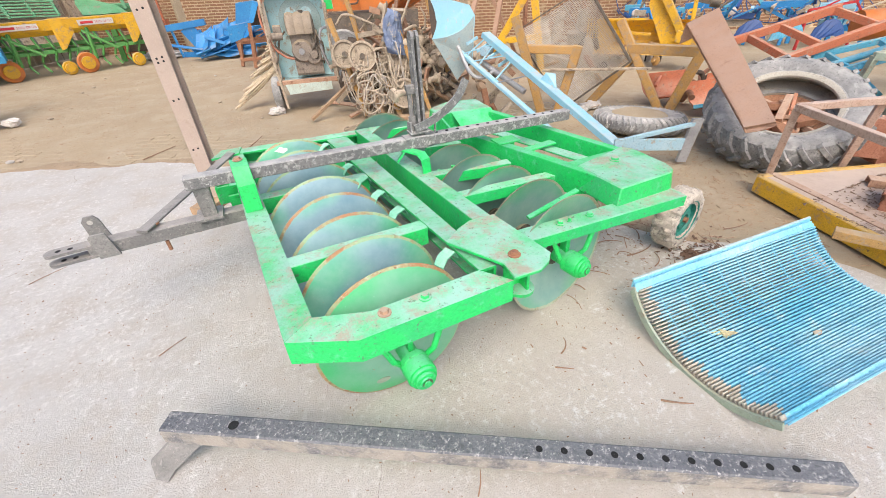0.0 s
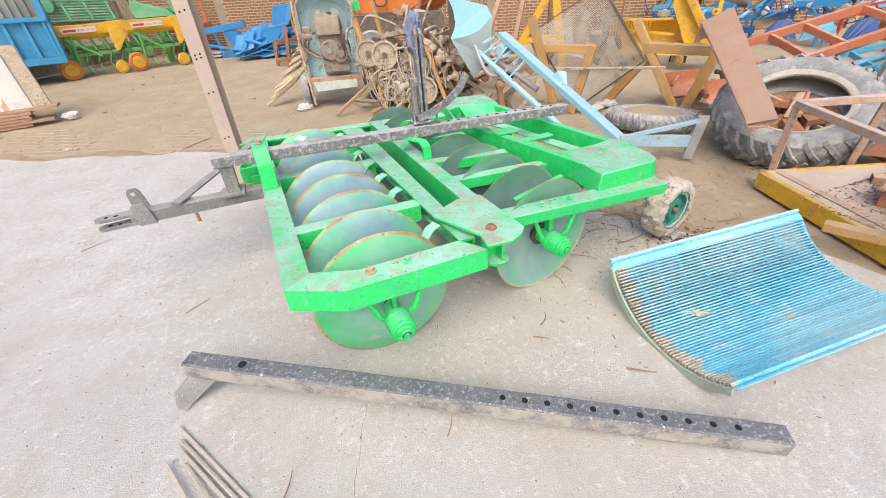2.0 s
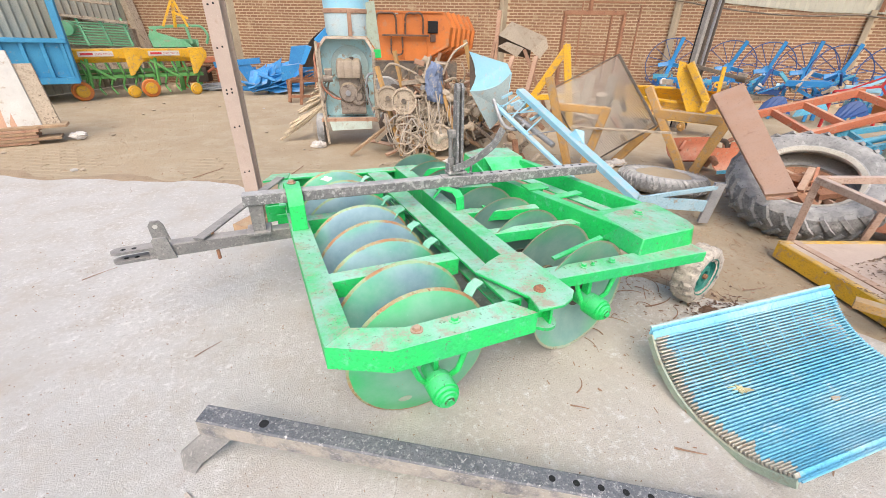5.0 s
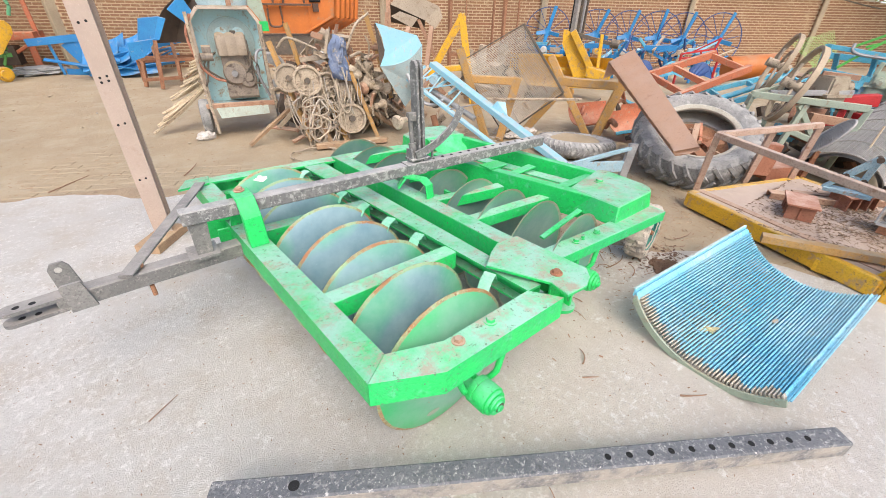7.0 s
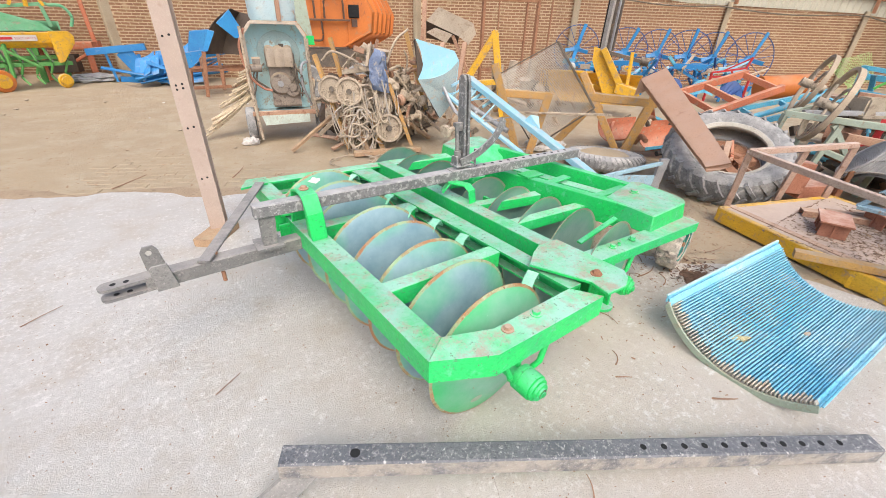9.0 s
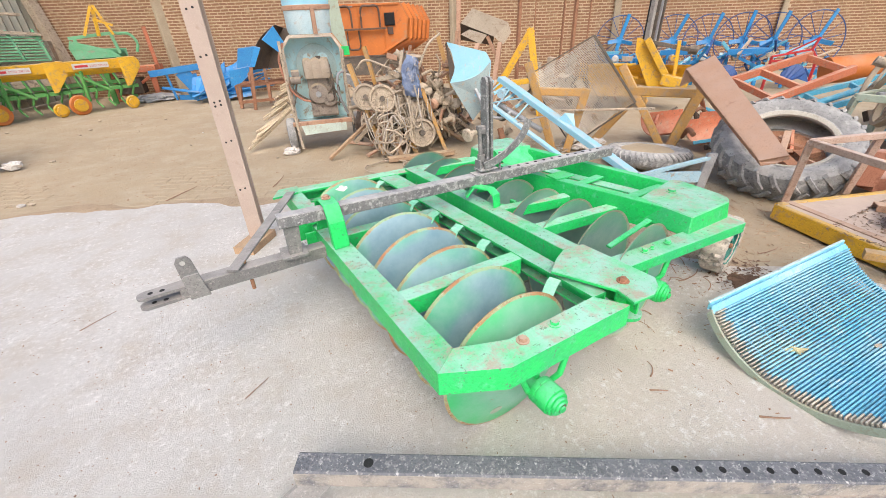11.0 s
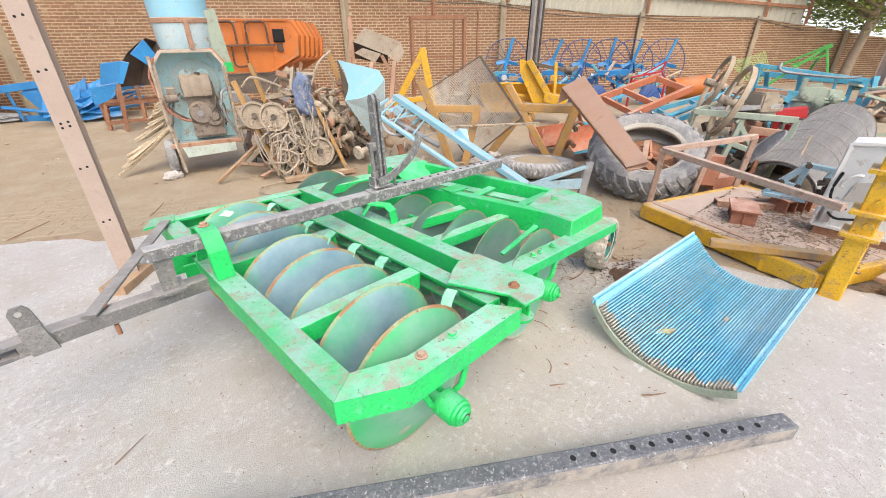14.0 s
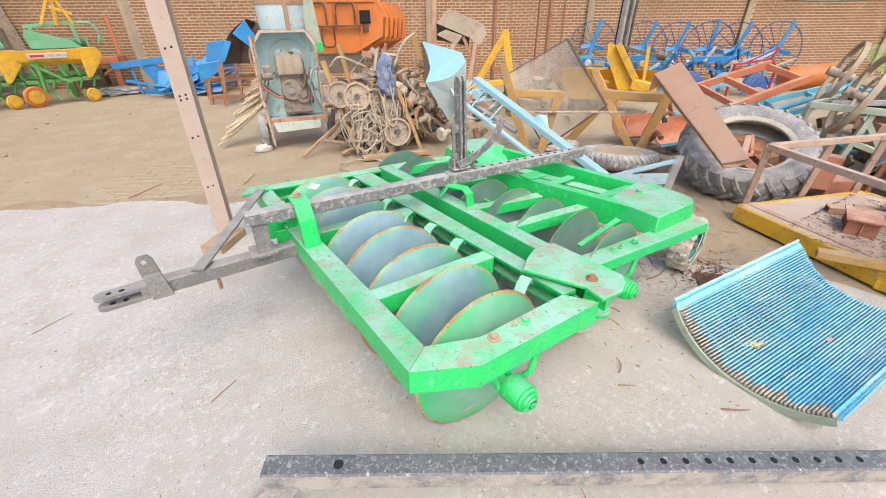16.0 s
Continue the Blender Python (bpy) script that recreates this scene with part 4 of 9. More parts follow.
for x in (-0.07, -0.022):
    plate(bm, [(MX + x, MY - 0.035, 0.74), (MX + x, MY + 0.03, 0.74), (MX + x, MY + 0.025, 0.79), (MX + x, MY - 0.02, 0.795)], (0.010, 0, 0))
part("mast_foot", bm, BLACK, mast, "greasy black foot bracket of the mast", smooth=False)
bm = B()
cyl(bm, (MX - 0.045, MY, 0.74), (MX - 0.05, MY + 0.015, 0.965), 0.012)
cyl(bm, (MX - 0.045, MY, 0.78), (MX - 0.046, MY + 0.003, 0.82), 0.021)
bar(bm, (MX - 0.065, MY + 0.014, 0.955), (MX - 0.012, MY + 0.014, 0.955), 0.03, 0.045)
screw = part("adjuster_screw", bm, DUSTY_BLACK, mast, "worn grey adjuster screw beside the mast")
bm = B()
lathe(bm, (MX - 0.145, MY, 0.94), (1, 0.2, 0.1), [(0.0, 0.0), (0.030, 0.0), (0.036, 0.006), (0.036, 0.018), (0.020, 0.024), (0.012, 0.075), (0.0, 0.075)], seg=20)
part("knob", bm, DUSTY_IRON, screw, "round dusty rusty knob")
bm = B()
arc = curve_pts([(MX - 0.05, MY - 0.045, 0.762), (MX + 0.03, MY - 0.045, 0.785), (MX + 0.12, MY - 0.04, 0.825), (MX + 0.215, MY - 0.03, 0.89), (MX + 0.272, MY - 0.018, 0.972)], 6)
edge = [p + (arc[min(i + 1, len(arc) - 1)] - arc[max(i - 1, 0)]).normalized().cross(V(0, 1, 0)) * 0.021 for i, p in enumerate(arc)]
plate(bm, edge + [2 * p - q for p, q in zip(arc, edge)][::-1], (0, 0.012, 0))
part("curved_arm", bm, BLACK, HX, "curved black locking arm", smooth=False)
bm = B()
cyl(bm, (0.850, 2.125, 0.70), (0.852, 2.125, 0.817), 0.007)
cyl(bm, (0.852, 2.125, 0.806), (0.852, 2.125, 0.818), 0.012)
part("pin", bm, BLACK, HX)

# transport wheel
WC = V(2.07, 1.40, 0.193)
AX = V(0.22, -0.97, 0.0).normalized()
bm = B()
SIDE = AX.cross(UP).normalized()
ribs = ((0.104, -0.050, 0), (0.135, -0.066, 0), (0.162, -0.064, 0.3), (0.176, -0.050, 1), (0.180, -0.022, 1), (0.180, 0.0, 0.4), (0.180, 0.022, 1), (0.176, 0.050, 1), (0.162, 0.064, 0.3), (0.135, 0.066, 0), (0.104, 0.050, 0))
rings = []
for k in range(96):
    a = 2 * math.pi * k / 96
    ring = []
    for r, h, lug in ribs:
        up = 0.006 if ((k + (3 if h > 0 else 0)) % 6) < 3 else -0.007
        q = r + lug * up + 0.010 * noise.noise((6 * math.cos(a), 6 * math.sin(a), h * 25))
        ring.append(bm.verts.new(WC + AX * (h + 0.006 * noise.noise((9 * math.cos(a), 9 * math.sin(a), r * 30))) + (SIDE * math.cos(a) + UP * math.sin(a)) * q))
    rings.append(ring)
for k in range(96):
    p, q = rings[k], rings[(k + 1) % 96]
    for i in range(len(ribs) - 1):
        bm.faces.new((p[i], p[i + 1], q[i + 1], q[i]))
bmesh.ops.recalc_face_normals(bm, faces=bm.faces)
wheel = part("wheel_tyre", bm, MUDDY, HX, "mud-caked transport tyre with worn lugs")
bm = B()
lathe(bm, WC, AX, [(0.0, 0.02), (0.03, 0.02), (0.035, 0.045), (0.06, 0.045), (0.075, 0.02), (0.105, 0.025), (0.118, 0.062), (0.122, 0.062), (0.115, 0.0), (0.0, 0.0)], seg=32)
part("rim", bm, material("teal_rim", (0.02, 0.20, 0.16), (0.03, 0.26, 0.2), (0.4, 0.35, 0.3), rough=0.5, wear_amount=0.3), wheel, "dark teal wheel rim")
bm = B()
cyl(bm, WC + AX * 0.04, WC + AX * 0.06, 0.016, seg=6)
part("hub_nut", bm, RUST, wheel)
bm = B()
bar(bm, WC - AX * 0.05, (1.70, 1.50, 0.47), 0.06, 0.06)
part("wheel_arm", bm, BLACK, HX)

# ---- drilled beam lying on the slab ----
bm = B()
P0, P1 = V(-0.605, 1.235, 0.172), V(1.385, 0.135, 0.04)
d = (P1 - P0).normalized()
bar(bm, P0, P1, 0.078, 0.078, c=0.006)
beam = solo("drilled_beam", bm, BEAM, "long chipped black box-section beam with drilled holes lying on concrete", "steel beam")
nrm = frame_of(P0, P1)[2]
for s, r in [(0.245, 0.017)] + [(1.29 + 0.082 * k, 0.0115) for k in range(11)]:
    bm = B()
    c = P0 + d * s
    cyl(bm, c + nrm * 0.036, c + nrm * 0.0402, r, seg=16)
    part("hole", bm, DARK, beam)
bm = B()
plate(bm, [V(*q) for q in ((-0.622, 1.204, 0.125), (-0.516, 1.154, 0.118), (-0.637, 1.175, 0.012), (-0.662, 1.141, 0.004), (-0.704, 1.172, 0.004), (-0.727, 1.246, 0.012))], (0.004, 0.010, 0.006))
part("foot", bm, DUSTY_BLACK, beam, "welded grey foot plate")

CRACK = material("crack_dirt", (0.24, 0.21, 0.18), (0.34, 0.30, 0.26), rough=0.95, scale=30)
BAR_DULL = material("dusty_bar", (0.49, 0.425, 0.37), (0.41, 0.345, 0.295), (0.52, 0.465, 0.41), rough=0.8, scale=14, wear_amount=0.45, bump=0.3)
bm = B()
last = None
for k in range(46):
    t = k / 45
    y = 0.90 - 0.62 * t
    x = 0.045 - 0.185 * t + 0.022 * noise.noise((y * 9, 1.7, 0)) + 0.006 * noise.noise((y * 60, 5.1, 0))
    w = 0.0016 * (0.5 + abs(noise.noise((y * 25, 9.0, 0)))) * min(1, 6 * t + 0.2)
    pair = [bm.verts.new((x - w, y, 0.002)), bm.verts.new((x + w, y, 0.002))]
    if last:
        bm.faces.new((last[0], pair[0], pair[1], last[1]))
    last = pair
solo("crack", bm, CRACK, "thin jagged crack running across the concrete", "crack", kind="structure")
# thin flat bars at the edge of the slab
for k, (x0, y0, x1, y1) in enumerate(((-0.682, 1.067, -0.335, 0.553), (-0.666, 1.001, -0.318, 0.488), (-0.657, 0.949, -0.313, 0.434), (-0.632, 0.882, -0.322, 0.345), (-0.697, 0.904, -0.407, 0.356))):
    bm = B()
    bar(bm, (x0, y0, 0.008 + 0.004 * k), (x1, y1, 0.008 + 0.004 * k), 0.014, 0.008, roll=20 * (k % 2))
    solo("flat_bar", bm, BAR_DULL, "thin dusty grey-brown flat iron bar lying on concrete", "iron bar", group="loose flat bars")

# ---- blue concave grate ----
GX0, GX1 = 1.335, 2.58
GR, GZ, GY = 0.46, 0.46, 0.625


def grate_blue():
    """Blue paint that has worn to rusty bare bars towards one end."""
    m = material("blue_grate_paint", (0.13, 0.465, 0.67), (0.27, 0.575, 0.705), (0.44, 0.59, 0.62), rough=0.5, scale=2.2, wear_amount=0.36, grain=60, dust=(0.42, 0.60, 0.68), dust_amount=0.5)
    return m


def grate_point(x, a):
    """a: degrees round the trough from its bottom; positive towards the harrow."""
    t = (x - GX0) / (GX1 - GX0)
    return V(x, GY - 0.04 * t + GR * math.sin(radians(a)), GZ - GR * math.cos(radians(a)) + 0.008)


GA0, GA1 = -41, 57
PALE_BLUE = material("pale_worn_edge", (0.52, 0.66, 0.66), (0.46, 0.60, 0.62), (0.40, 0.42, 0.38), rough=0.6, scale=9, wear_amount=0.42)
GB = grate_blue()
BAR_END = material("bare_bar_end", (0.54, 0.51, 0.44), (0.50, 0.42, 0.34), (0.38, 0.29, 0.22), rough=0.8, scale=30, wear_amount=0.45, wear_scale=9)
grate = thing("concave_grate", (1.95, 0.62, 0), "sky blue curved bar grate, rusty at one end, on concrete", "grate")
nb = 48
for k in range(nb):
    a = GA0 + 2 + (GA1 - GA0 - 4) * k / (nb - 1)
    bm = B()
    bare = 0.058 + 0.06 * noise.noise((a * 0.11, 3.3, 0)) + 0.035 * rnd.random()
    bar(bm, grate_point(GX0 + 0.01, a), grate_point(GX0 + bare, a), 0.0068, 0.0325, roll=-a)
    part("bar_end", bm, BAR_END, grate, smooth=False)
    bm = B()
    bar(bm, grate_point(GX0 + bare - 0.012, a), grate_point(GX1, a), 0.0082, 0.034, roll=-a)
    part("bar", bm, GB, grate, smooth=False)
for k in range(9):
    x = GX0 + 0.12 + (GX1 - GX0 - 0.2) * k / 8
    bm = B()
    pts = [grate_point(x, GA0 + (GA1 - GA0) * i / 20) + V(0, 0, 0.003) for i in range(21)]
    tube(bm, pts, 0.0036, seg=6)
    part("rib", bm, GB, grate)
for x, mt, w in ((GX0 - 0.01, PALE_GREEN, 0.012), (GX1, GB, 0.010)):
    bm = B()
    n = 24
    ring = [grate_point(x, GA0 + (GA1 - GA0) * i / n) + V(0, 0, 0.006) for i in range(n + 1)]
    ring2 = [V(p.x, GY + (p.y - GY) * 1.035, max(0.0, p.z - 0.032)) for p in ring]
    for i in range(n):
        plate(bm, [ring[i], ring[i + 1], ring2[i + 1], ring2[i]], (w, 0, 0))
    bmesh.ops.remove_doubles(bm, verts=bm.verts, dist=1e-5)
    part("end_band", bm, mt, grate, "pale flat end band")
for a, s in ((GA1, 1), (GA0, -1)):
    bm = B()
    p, q = grate_point(GX0, a), grate_point(GX1, a)
    bar(bm, p, q, 0.040 if s > 0 else 0.012, 0.008, roll=-a)
    if s > 0:
        bar(bm, p + V(0, 0.02, 0.012), q + V(0, 0.02, 0.012), 0.008, 0.04)
    part("edge_angle", bm, GB, grate, "blue angle-iron edge", smooth=False)
    bm = B()
    lift = 0.034 if s > 0 else 0.008
    side = 0.025 if s > 0 else -0.010
    bar(bm, p + V(0, side, lift), q + V(0, side, lift), 0.012 if s > 0 else 0.008, 0.006)
    part("edge_strip", bm, PALE_BLUE if s > 0 else GB, grate, "worn edge strip", smooth=False)
HUSK = material("dry_husk", (0.60, 0.52, 0.30), (0.50, 0.42, 0.24), (0.36, 0.27, 0.15), rough=0.8, scale=30)
bm = B()
c = grate_point(1.635, 15) + V(0, 0, 0.013)
for k, (a, ln, wd) in enumerate(((2.6, 0.055, 0.013), (-0.55, 0.06, 0.012), (0.5, 0.034, 0.010), (-2.2, 0.036, 0.011), (1.7, 0.028, 0.008), (-1.3, 0.030, 0.008))):
    d, w = V(math.cos(a), math.sin(a), 0.1 * (k % 2)), V(-math.sin(a), math.cos(a), 0)
    plate(bm, [c - d * 0.012 + w * wd, c - d * 0.012 - w * wd, c + d * ln * 0.6 - w * wd * 0.8, c + d * ln, c + d * ln * 0.7 + w * wd * 0.7], (0, 0, 0.004 + 0.0015 * k))
solo("torn_husk", bm, HUSK, "torn straw-coloured husk caught on the blue grate", "scrap")
bm = B()
c = grate_point(2.02, -6) + V(0, 0, 0.012)
plate(bm, [c + V(-0.024, -0.008, 0), c + V(0.004, -0.014, 0), c + V(0.026, -0.004, 0.004), c + V(0.012, 0.010, 0), c + V(-0.018, 0.012, 0.003)], (0, 0, 0.005))
solo("leaf_scrap", bm, DUSTY_IRON, "dry grey-brown leaf lying on the blue grate", "leaf")

# ---- big tractor tyre leaning back ----
def tyre(name, centre, axis, R, r_in, half, lugs, label, lug_h=0.026, mat=RUBBER, liner=None):
    """A tyre: hollow carcass and slanted tread bars in two rows."""
    c, ax = Vector(centre), Vector(axis).normalized()
    bm = B()
    m = (R + r_in) / 2
    prof = [(r_in, -half * 0.55), (r_in + 0.02, -half * 0.72), (r_in + 0.03, -half * 0.80), (r_in + 0.045, -half * 0.78), (r_in + (R - r_in) * 0.38, -half * 0.95), (m + (R - r_in) * 0.12, -half), (R - 0.03, -half * 0.86), (R, -half * 0.5), (R + 0.006, 0), (R, half * 0.5), (R - 0.03, half * 0.86), (m + (R - r_in) * 0.12, half), (r_in + (R - r_in) * 0.38, half * 0.95), (r_in + 0.045, half * 0.78), (r_in + 0.03, half * 0.80), (r_in + 0.02, half * 0.72), (r_in, half * 0.55), (r_in + 0.03, half * 0.5), (R - 0.06, half * 0.6), (R - 0.045, 0), (R - 0.06, -half * 0.6), (r_in + 0.03, -half * 0.5)]
    lathe(bm, c, ax, prof, seg=72, closed=True)
    xs = [v.co for v in bm.verts]
    ob = thing(name, (c.x, c.y, max(0.0, min(v.z for v in xs))), label, "tyre")
    part("carcass", bm, mat, ob)
    if liner:
        bm = B()
        lathe(bm, c, ax, [(r_in + 0.024, -half * 0.50), (R - 0.066, -half * 0.58), (R - 0.050, 0), (R - 0.066, half * 0.58), (r_in + 0.024, half * 0.50), (R - 0.062, half * 0.56), (R - 0.046, 0), (R - 0.062, -half * 0.56)], seg=72, closed=True)
        part("liner", bm, liner, ob, "pale beige dusty inner liner")
        for e in (-1, 1):
            bm = B()
            lathe(bm, c, ax, [(r_in - 0.004, e * half * 0.56), (r_in - 0.004, e * half * 0.70), (r_in + 0.016, e * half * 0.80), (r_in + 0.030, e * half * 0.82), (r_in + 0.020, e * half * 0.70)], seg=72, closed=True)
            bmesh.ops.recalc_face_normals(bm, faces=bm.faces)
            part("bead", bm, liner, ob, "dust-paled rim bead")
    d, s, u = frame_of((0, 0, 0), ax)
    for k in range(lugs):
        for row in (-1, 1):
            bm = B()
            a0 = 2 * math.pi * (k + 0.25 * row) / lugs
            pr = [a0, a0 + 0.55 * 2 * math.pi / lugs * 1.5]

            def at(a, h, rr):
                return c + (s * math.cos(a) + u * math.sin(a)) * rr + ax * h

            p0, p1, p2 = at(pr[0], row * half * 0.02, R + lug_h * 0.4), at((pr[0] + pr[1]) / 2, row * half * 0.5, R + lug_h * 0.45), at(pr[1], row * half * 0.98, R - 0.035)
            w = 2 * math.pi * R / lugs * 0.30
            for q0, q1 in ((p0, p1), (p1, p2)):
                rad = ((q0 + q1) / 2 - c)
                rad = (rad - ax * rad.dot(ax)).normalized()
                dd = (q1 - q0).normalized()
                sd = dd.cross(rad).normalized()
                vs = []
                for q in (q0, q1):
                    vs.append([bm.verts.new(q + sd * (w * e) + rad * (lug_h * f)) for e, f in ((-0.5, -0.8), (0.5, -0.8), (0.38, 0.5), (-0.38, 0.5))])
                for i in range(4):
                    bm.faces.new((vs[0][i], vs[0][(i + 1) % 4], vs[1][(i + 1) % 4], vs[1][i]))
                bm.faces.new(vs[0][::-1])
                bm.faces.new(vs[1])
            bmesh.ops.recalc_face_normals(bm, faces=bm.faces)
            part("lug", bm, mat, ob, smooth=False)
    return ob


TC, TA = V(3.95, 2.01, 0.355), V(-0.40, -0.24, 0.88).normalized()
tyre("tractor_tyre", TC, TA, 0.56, 0.335, 0.145, 27, "large dusty grey tractor tyre lying tilted on scrap", liner=material("beige_liner", (0.50, 0.46, 0.39), (0.42, 0.38, 0.32), (0.30, 0.26, 0.21), rough=0.85, scale=5, wear_amount=0.4))
tyre("car_tyre", (3.56, 3.10, 0.082), (0.09, 0.075, 0.99), 0.44, 0.26, 0.085, 46, "worn grey tyre lying flat on the earth", lug_h=0.012)

bm = B()
bmesh.ops.create_uvsphere(bm, u_segments=24, v_segments=10, radius=1)
for v in bm.verts:
    k = 1 + 0.12 * noise.noise((v.co.x * 3, v.co.y * 3, 7))
    v.co = V(3.56 + v.co.x * 0.29 * k, 3.10 + v.co.y * 0.29 * k, max(-0.01, 0.125 + v.co.z * 0.03 * k)) if v.co.z > 0 else V(3.56 + v.co.x * 0.29, 3.10 + v.co.y * 0.29, 0.0)
solo("earth_fill", bm, DIRT, "dry earth filling the tyre lying flat", "earth")
# scrap seen through the tyre
TS = TA.cross(UP).normalized()
TU = TS.cross(TA)
rq = random.Random(17)
for k in range(24):
    a = rq.uniform(0, 6.28)
    c = TC + TS * rq.uniform(-0.18, 0.18) + TU * rq.uniform(-0.2, 0.12) - TA * rq.uniform(-0.03, 0.09)
    d = (TS * math.cos(a) + TU * math.sin(a) + TA * rq.uniform(-0.2, 0.2)) * rq.uniform(0.08, 0.16)
    bm = B()
    if k % 3:
        bar(bm, c - d, c + d, rq.uniform(0.03, 0.07), rq.uniform(0.01, 0.04), roll=rq.uniform(0, 90))
    else:
        channel(bm, c - d * 0.8, c + d * 0.8, 0.12, 0.05, roll=rq.uniform(-30, 30))
    solo("scrap_iron", bm, (RUST, RUST_DUSTY, RED)[k % 3], "rusty red scrap iron piled inside the tyre", "scrap iron", group="scrap in the tyre", smooth=False)
bm = B()
lathe(bm, TC - TA * 0.10, TA, [(0.0, 0.0), (0.36, 0.0), (0.36, -0.02), (0.0, -0.02)], seg=24)
solo("rusty_plate", bm, RUST, "dark rusty plate lying under the tyre", "steel plate")

# ---- bent brown sheet ----
FS = thing("folded_sheet", (3.6, 2.4, 0), "long folded brown metal sheet leaning across the tyre", "metal sheet")
top = [V(3.99, 3.16, 0.93), V(4.13, 2.97, 1.06)]
bot = [V(3.16, 1.83, 0.42), V(3.25, 1.70, 0.50)]
edge = (top[1] - top[0])
along = (bot[0] - top[0])
nrm = edge.cross(along).normalized()
if nrm.z < 0:
    nrm = -nrm
for off in (0.0, -0.028, -0.05):
    bm = B()
    q = [top[0] + nrm * off, top[1] + nrm * off, bot[1] + nrm * off + along * (0.02 + off * 0.6), bot[0] + nrm * off + along * (0.0 + off * 0.4)]
    plate(bm, q, nrm * -0.012)
    part("layer", bm, CARDBOARD, FS, smooth=False)
bm = B()
plate(bm, [top[0], top[0] - along.normalized() * 0.05 - UP * 0.20, top[1] - along.normalized() * 0.05 - UP * 0.2, top[1]], along.normalized() * 0.012)
part("end_flap", bm, CARDBOARD, FS, smooth=False)
bm = B()
plate(bm, [top[0], bot[0], bot[0] - nrm * 0.06, top[0] - nrm * 0.12], edge.normalized() * 0.01)
part("side_fold", bm, CARDBOARD, FS, smooth=False)
tip = bot[0].lerp(bot[1], 0.5) + along.normalized() * 0.05
bm = B()
plate(bm, [bot[0] - nrm * 0.03, bot[1] - nrm * 0.03, bot[1] + along.normalized() * 0.03 - nrm * 0.045, tip - nrm * 0.035, bot[0] + along.normalized() * 0.015 - nrm * 0.05], nrm * 0.006)
part("torn_tip", bm, CARDBOARD, FS, smooth=False)

# ---- rusty platform with railing ----
PL = thing("platform", (3.5, 0.9, 0), "dusty steel weighing platform with yellow edges and rusty railing", "platform")
deck = [(3.17, 1.60), (2.80, 0.30), (3.95, -0.25), (4.40, 1.18)]
bm = B()
plate(bm, [(x, y, 0.105) for x, y in deck], (0, 0, 0.02))
part("deck", bm, material("dusty_deck", (0.43, 0.32, 0.255), (0.50, 0.39, 0.32), (0.32, 0.20, 0.14), rough=0.9, scale=3, bump=0.3, dust=(0.60, 0.485, 0.405), dust_amount=0.85), PL, "dusty brown steel deck", smooth=False)
for a, b in zip(deck, deck[1:] + deck[:1]):
    bm = B()
    bar(bm, (*a, 0.068), (*b, 0.068), 0.05, 0.125, c=0.006)
    part("edge_beam", bm, YELLOW, PL, "chipped yellow edge beam", smooth=False)
bm = B()
e0, e1 = V(3.21, 1.585, 0.128), V(2.86, 0.33, 0.128)
bar(bm, e0 + V(0.07, 0, 0), e1 + V(0.07, -0.02, 0), 0.06, 0.008)
part("edge_strip", bm, RUST_DUSTY, PL, smooth=False)
RAIL = material("pinkish_primed_rail", (0.47, 0.31, 0.235), (0.53, 0.39, 0.31), (0.33, 0.185, 0.125), rough=0.75, scale=8, wear_amount=0.42, dust=(0.62, 0.49, 0.41), dust_amount=0.7)
RB = [V(3.27, 1.60, 0.12), V(3.86, 1.44, 0.12), V(4.30, 1.22, 0.12)]
RT = [V(3.155, 1.545, 0.63), V(3.75, 1.36, 0.64), V(4.20, 1.17, 0.64)]
for p, q in zip(RB, RT):
    bm = B()
    bar(bm, p, q, 0.045, 0.045)
    part("rail_post", bm, RAIL, PL)
for p, q in ((RT[0], RT[2]), (RT[0], V(2.70, 0.33, 0.60))):
    bm = B()
    bar(bm, p, q, 0.045, 0.045)
    part("handrail", bm, RAIL, PL)

# I-sections and channels resting on the deck
STUB_RED = material("red_oxide_steel", (0.37, 0.15, 0.09), (0.43, 0.20, 0.13), (0.26, 0.10, 0.06), rough=0.8, scale=7, wear_amount=0.4, dust=(0.60, 0.43, 0.35), dust_amount=0.7)
def stub(x, y, turn, z0=0.125):
    o = thing("steel_stub", (x, y, z0), "rusty brown I-section stub with a top plate on the deck", "steel stub", group="stubs on the platform")
    m = Matrix.Rotation(radians(turn), 3, "Z")

    def w(a, b, c):
        return V(x, y, z0) + m @ V(a, b, c)

    bm = B()
    plate(bm, [w(-0.15, -0.10, 0.11), w(0.16, -0.10, 0.11), w(0.16, 0.10, 0.11), w(-0.15, 0.10, 0.11)], (0, 0, 0.012))
    part("top_plate", bm, STUB_RED, o, smooth=False)
    for a in (-0.12, -0.03, 0.06, 0.13):
        bm = B()
        plate(bm, [w(a, -0.085, 0.0), w(a + 0.01, -0.085, 0.0), w(a + 0.01, 0.085, 0.0), w(a, 0.085, 0.0)], (0, 0, 0.11))
        part("rib", bm, STUB_RED, o, smooth=False)
    bm = B()
    plate(bm, [w(-0.13, -0.005, 0), w(0.14, -0.005, 0), w(0.14, 0.005, 0), w(-0.13, 0.005, 0)], (0, 0, 0.11))
    part("web", bm, STUB_RED, o, smooth=False)


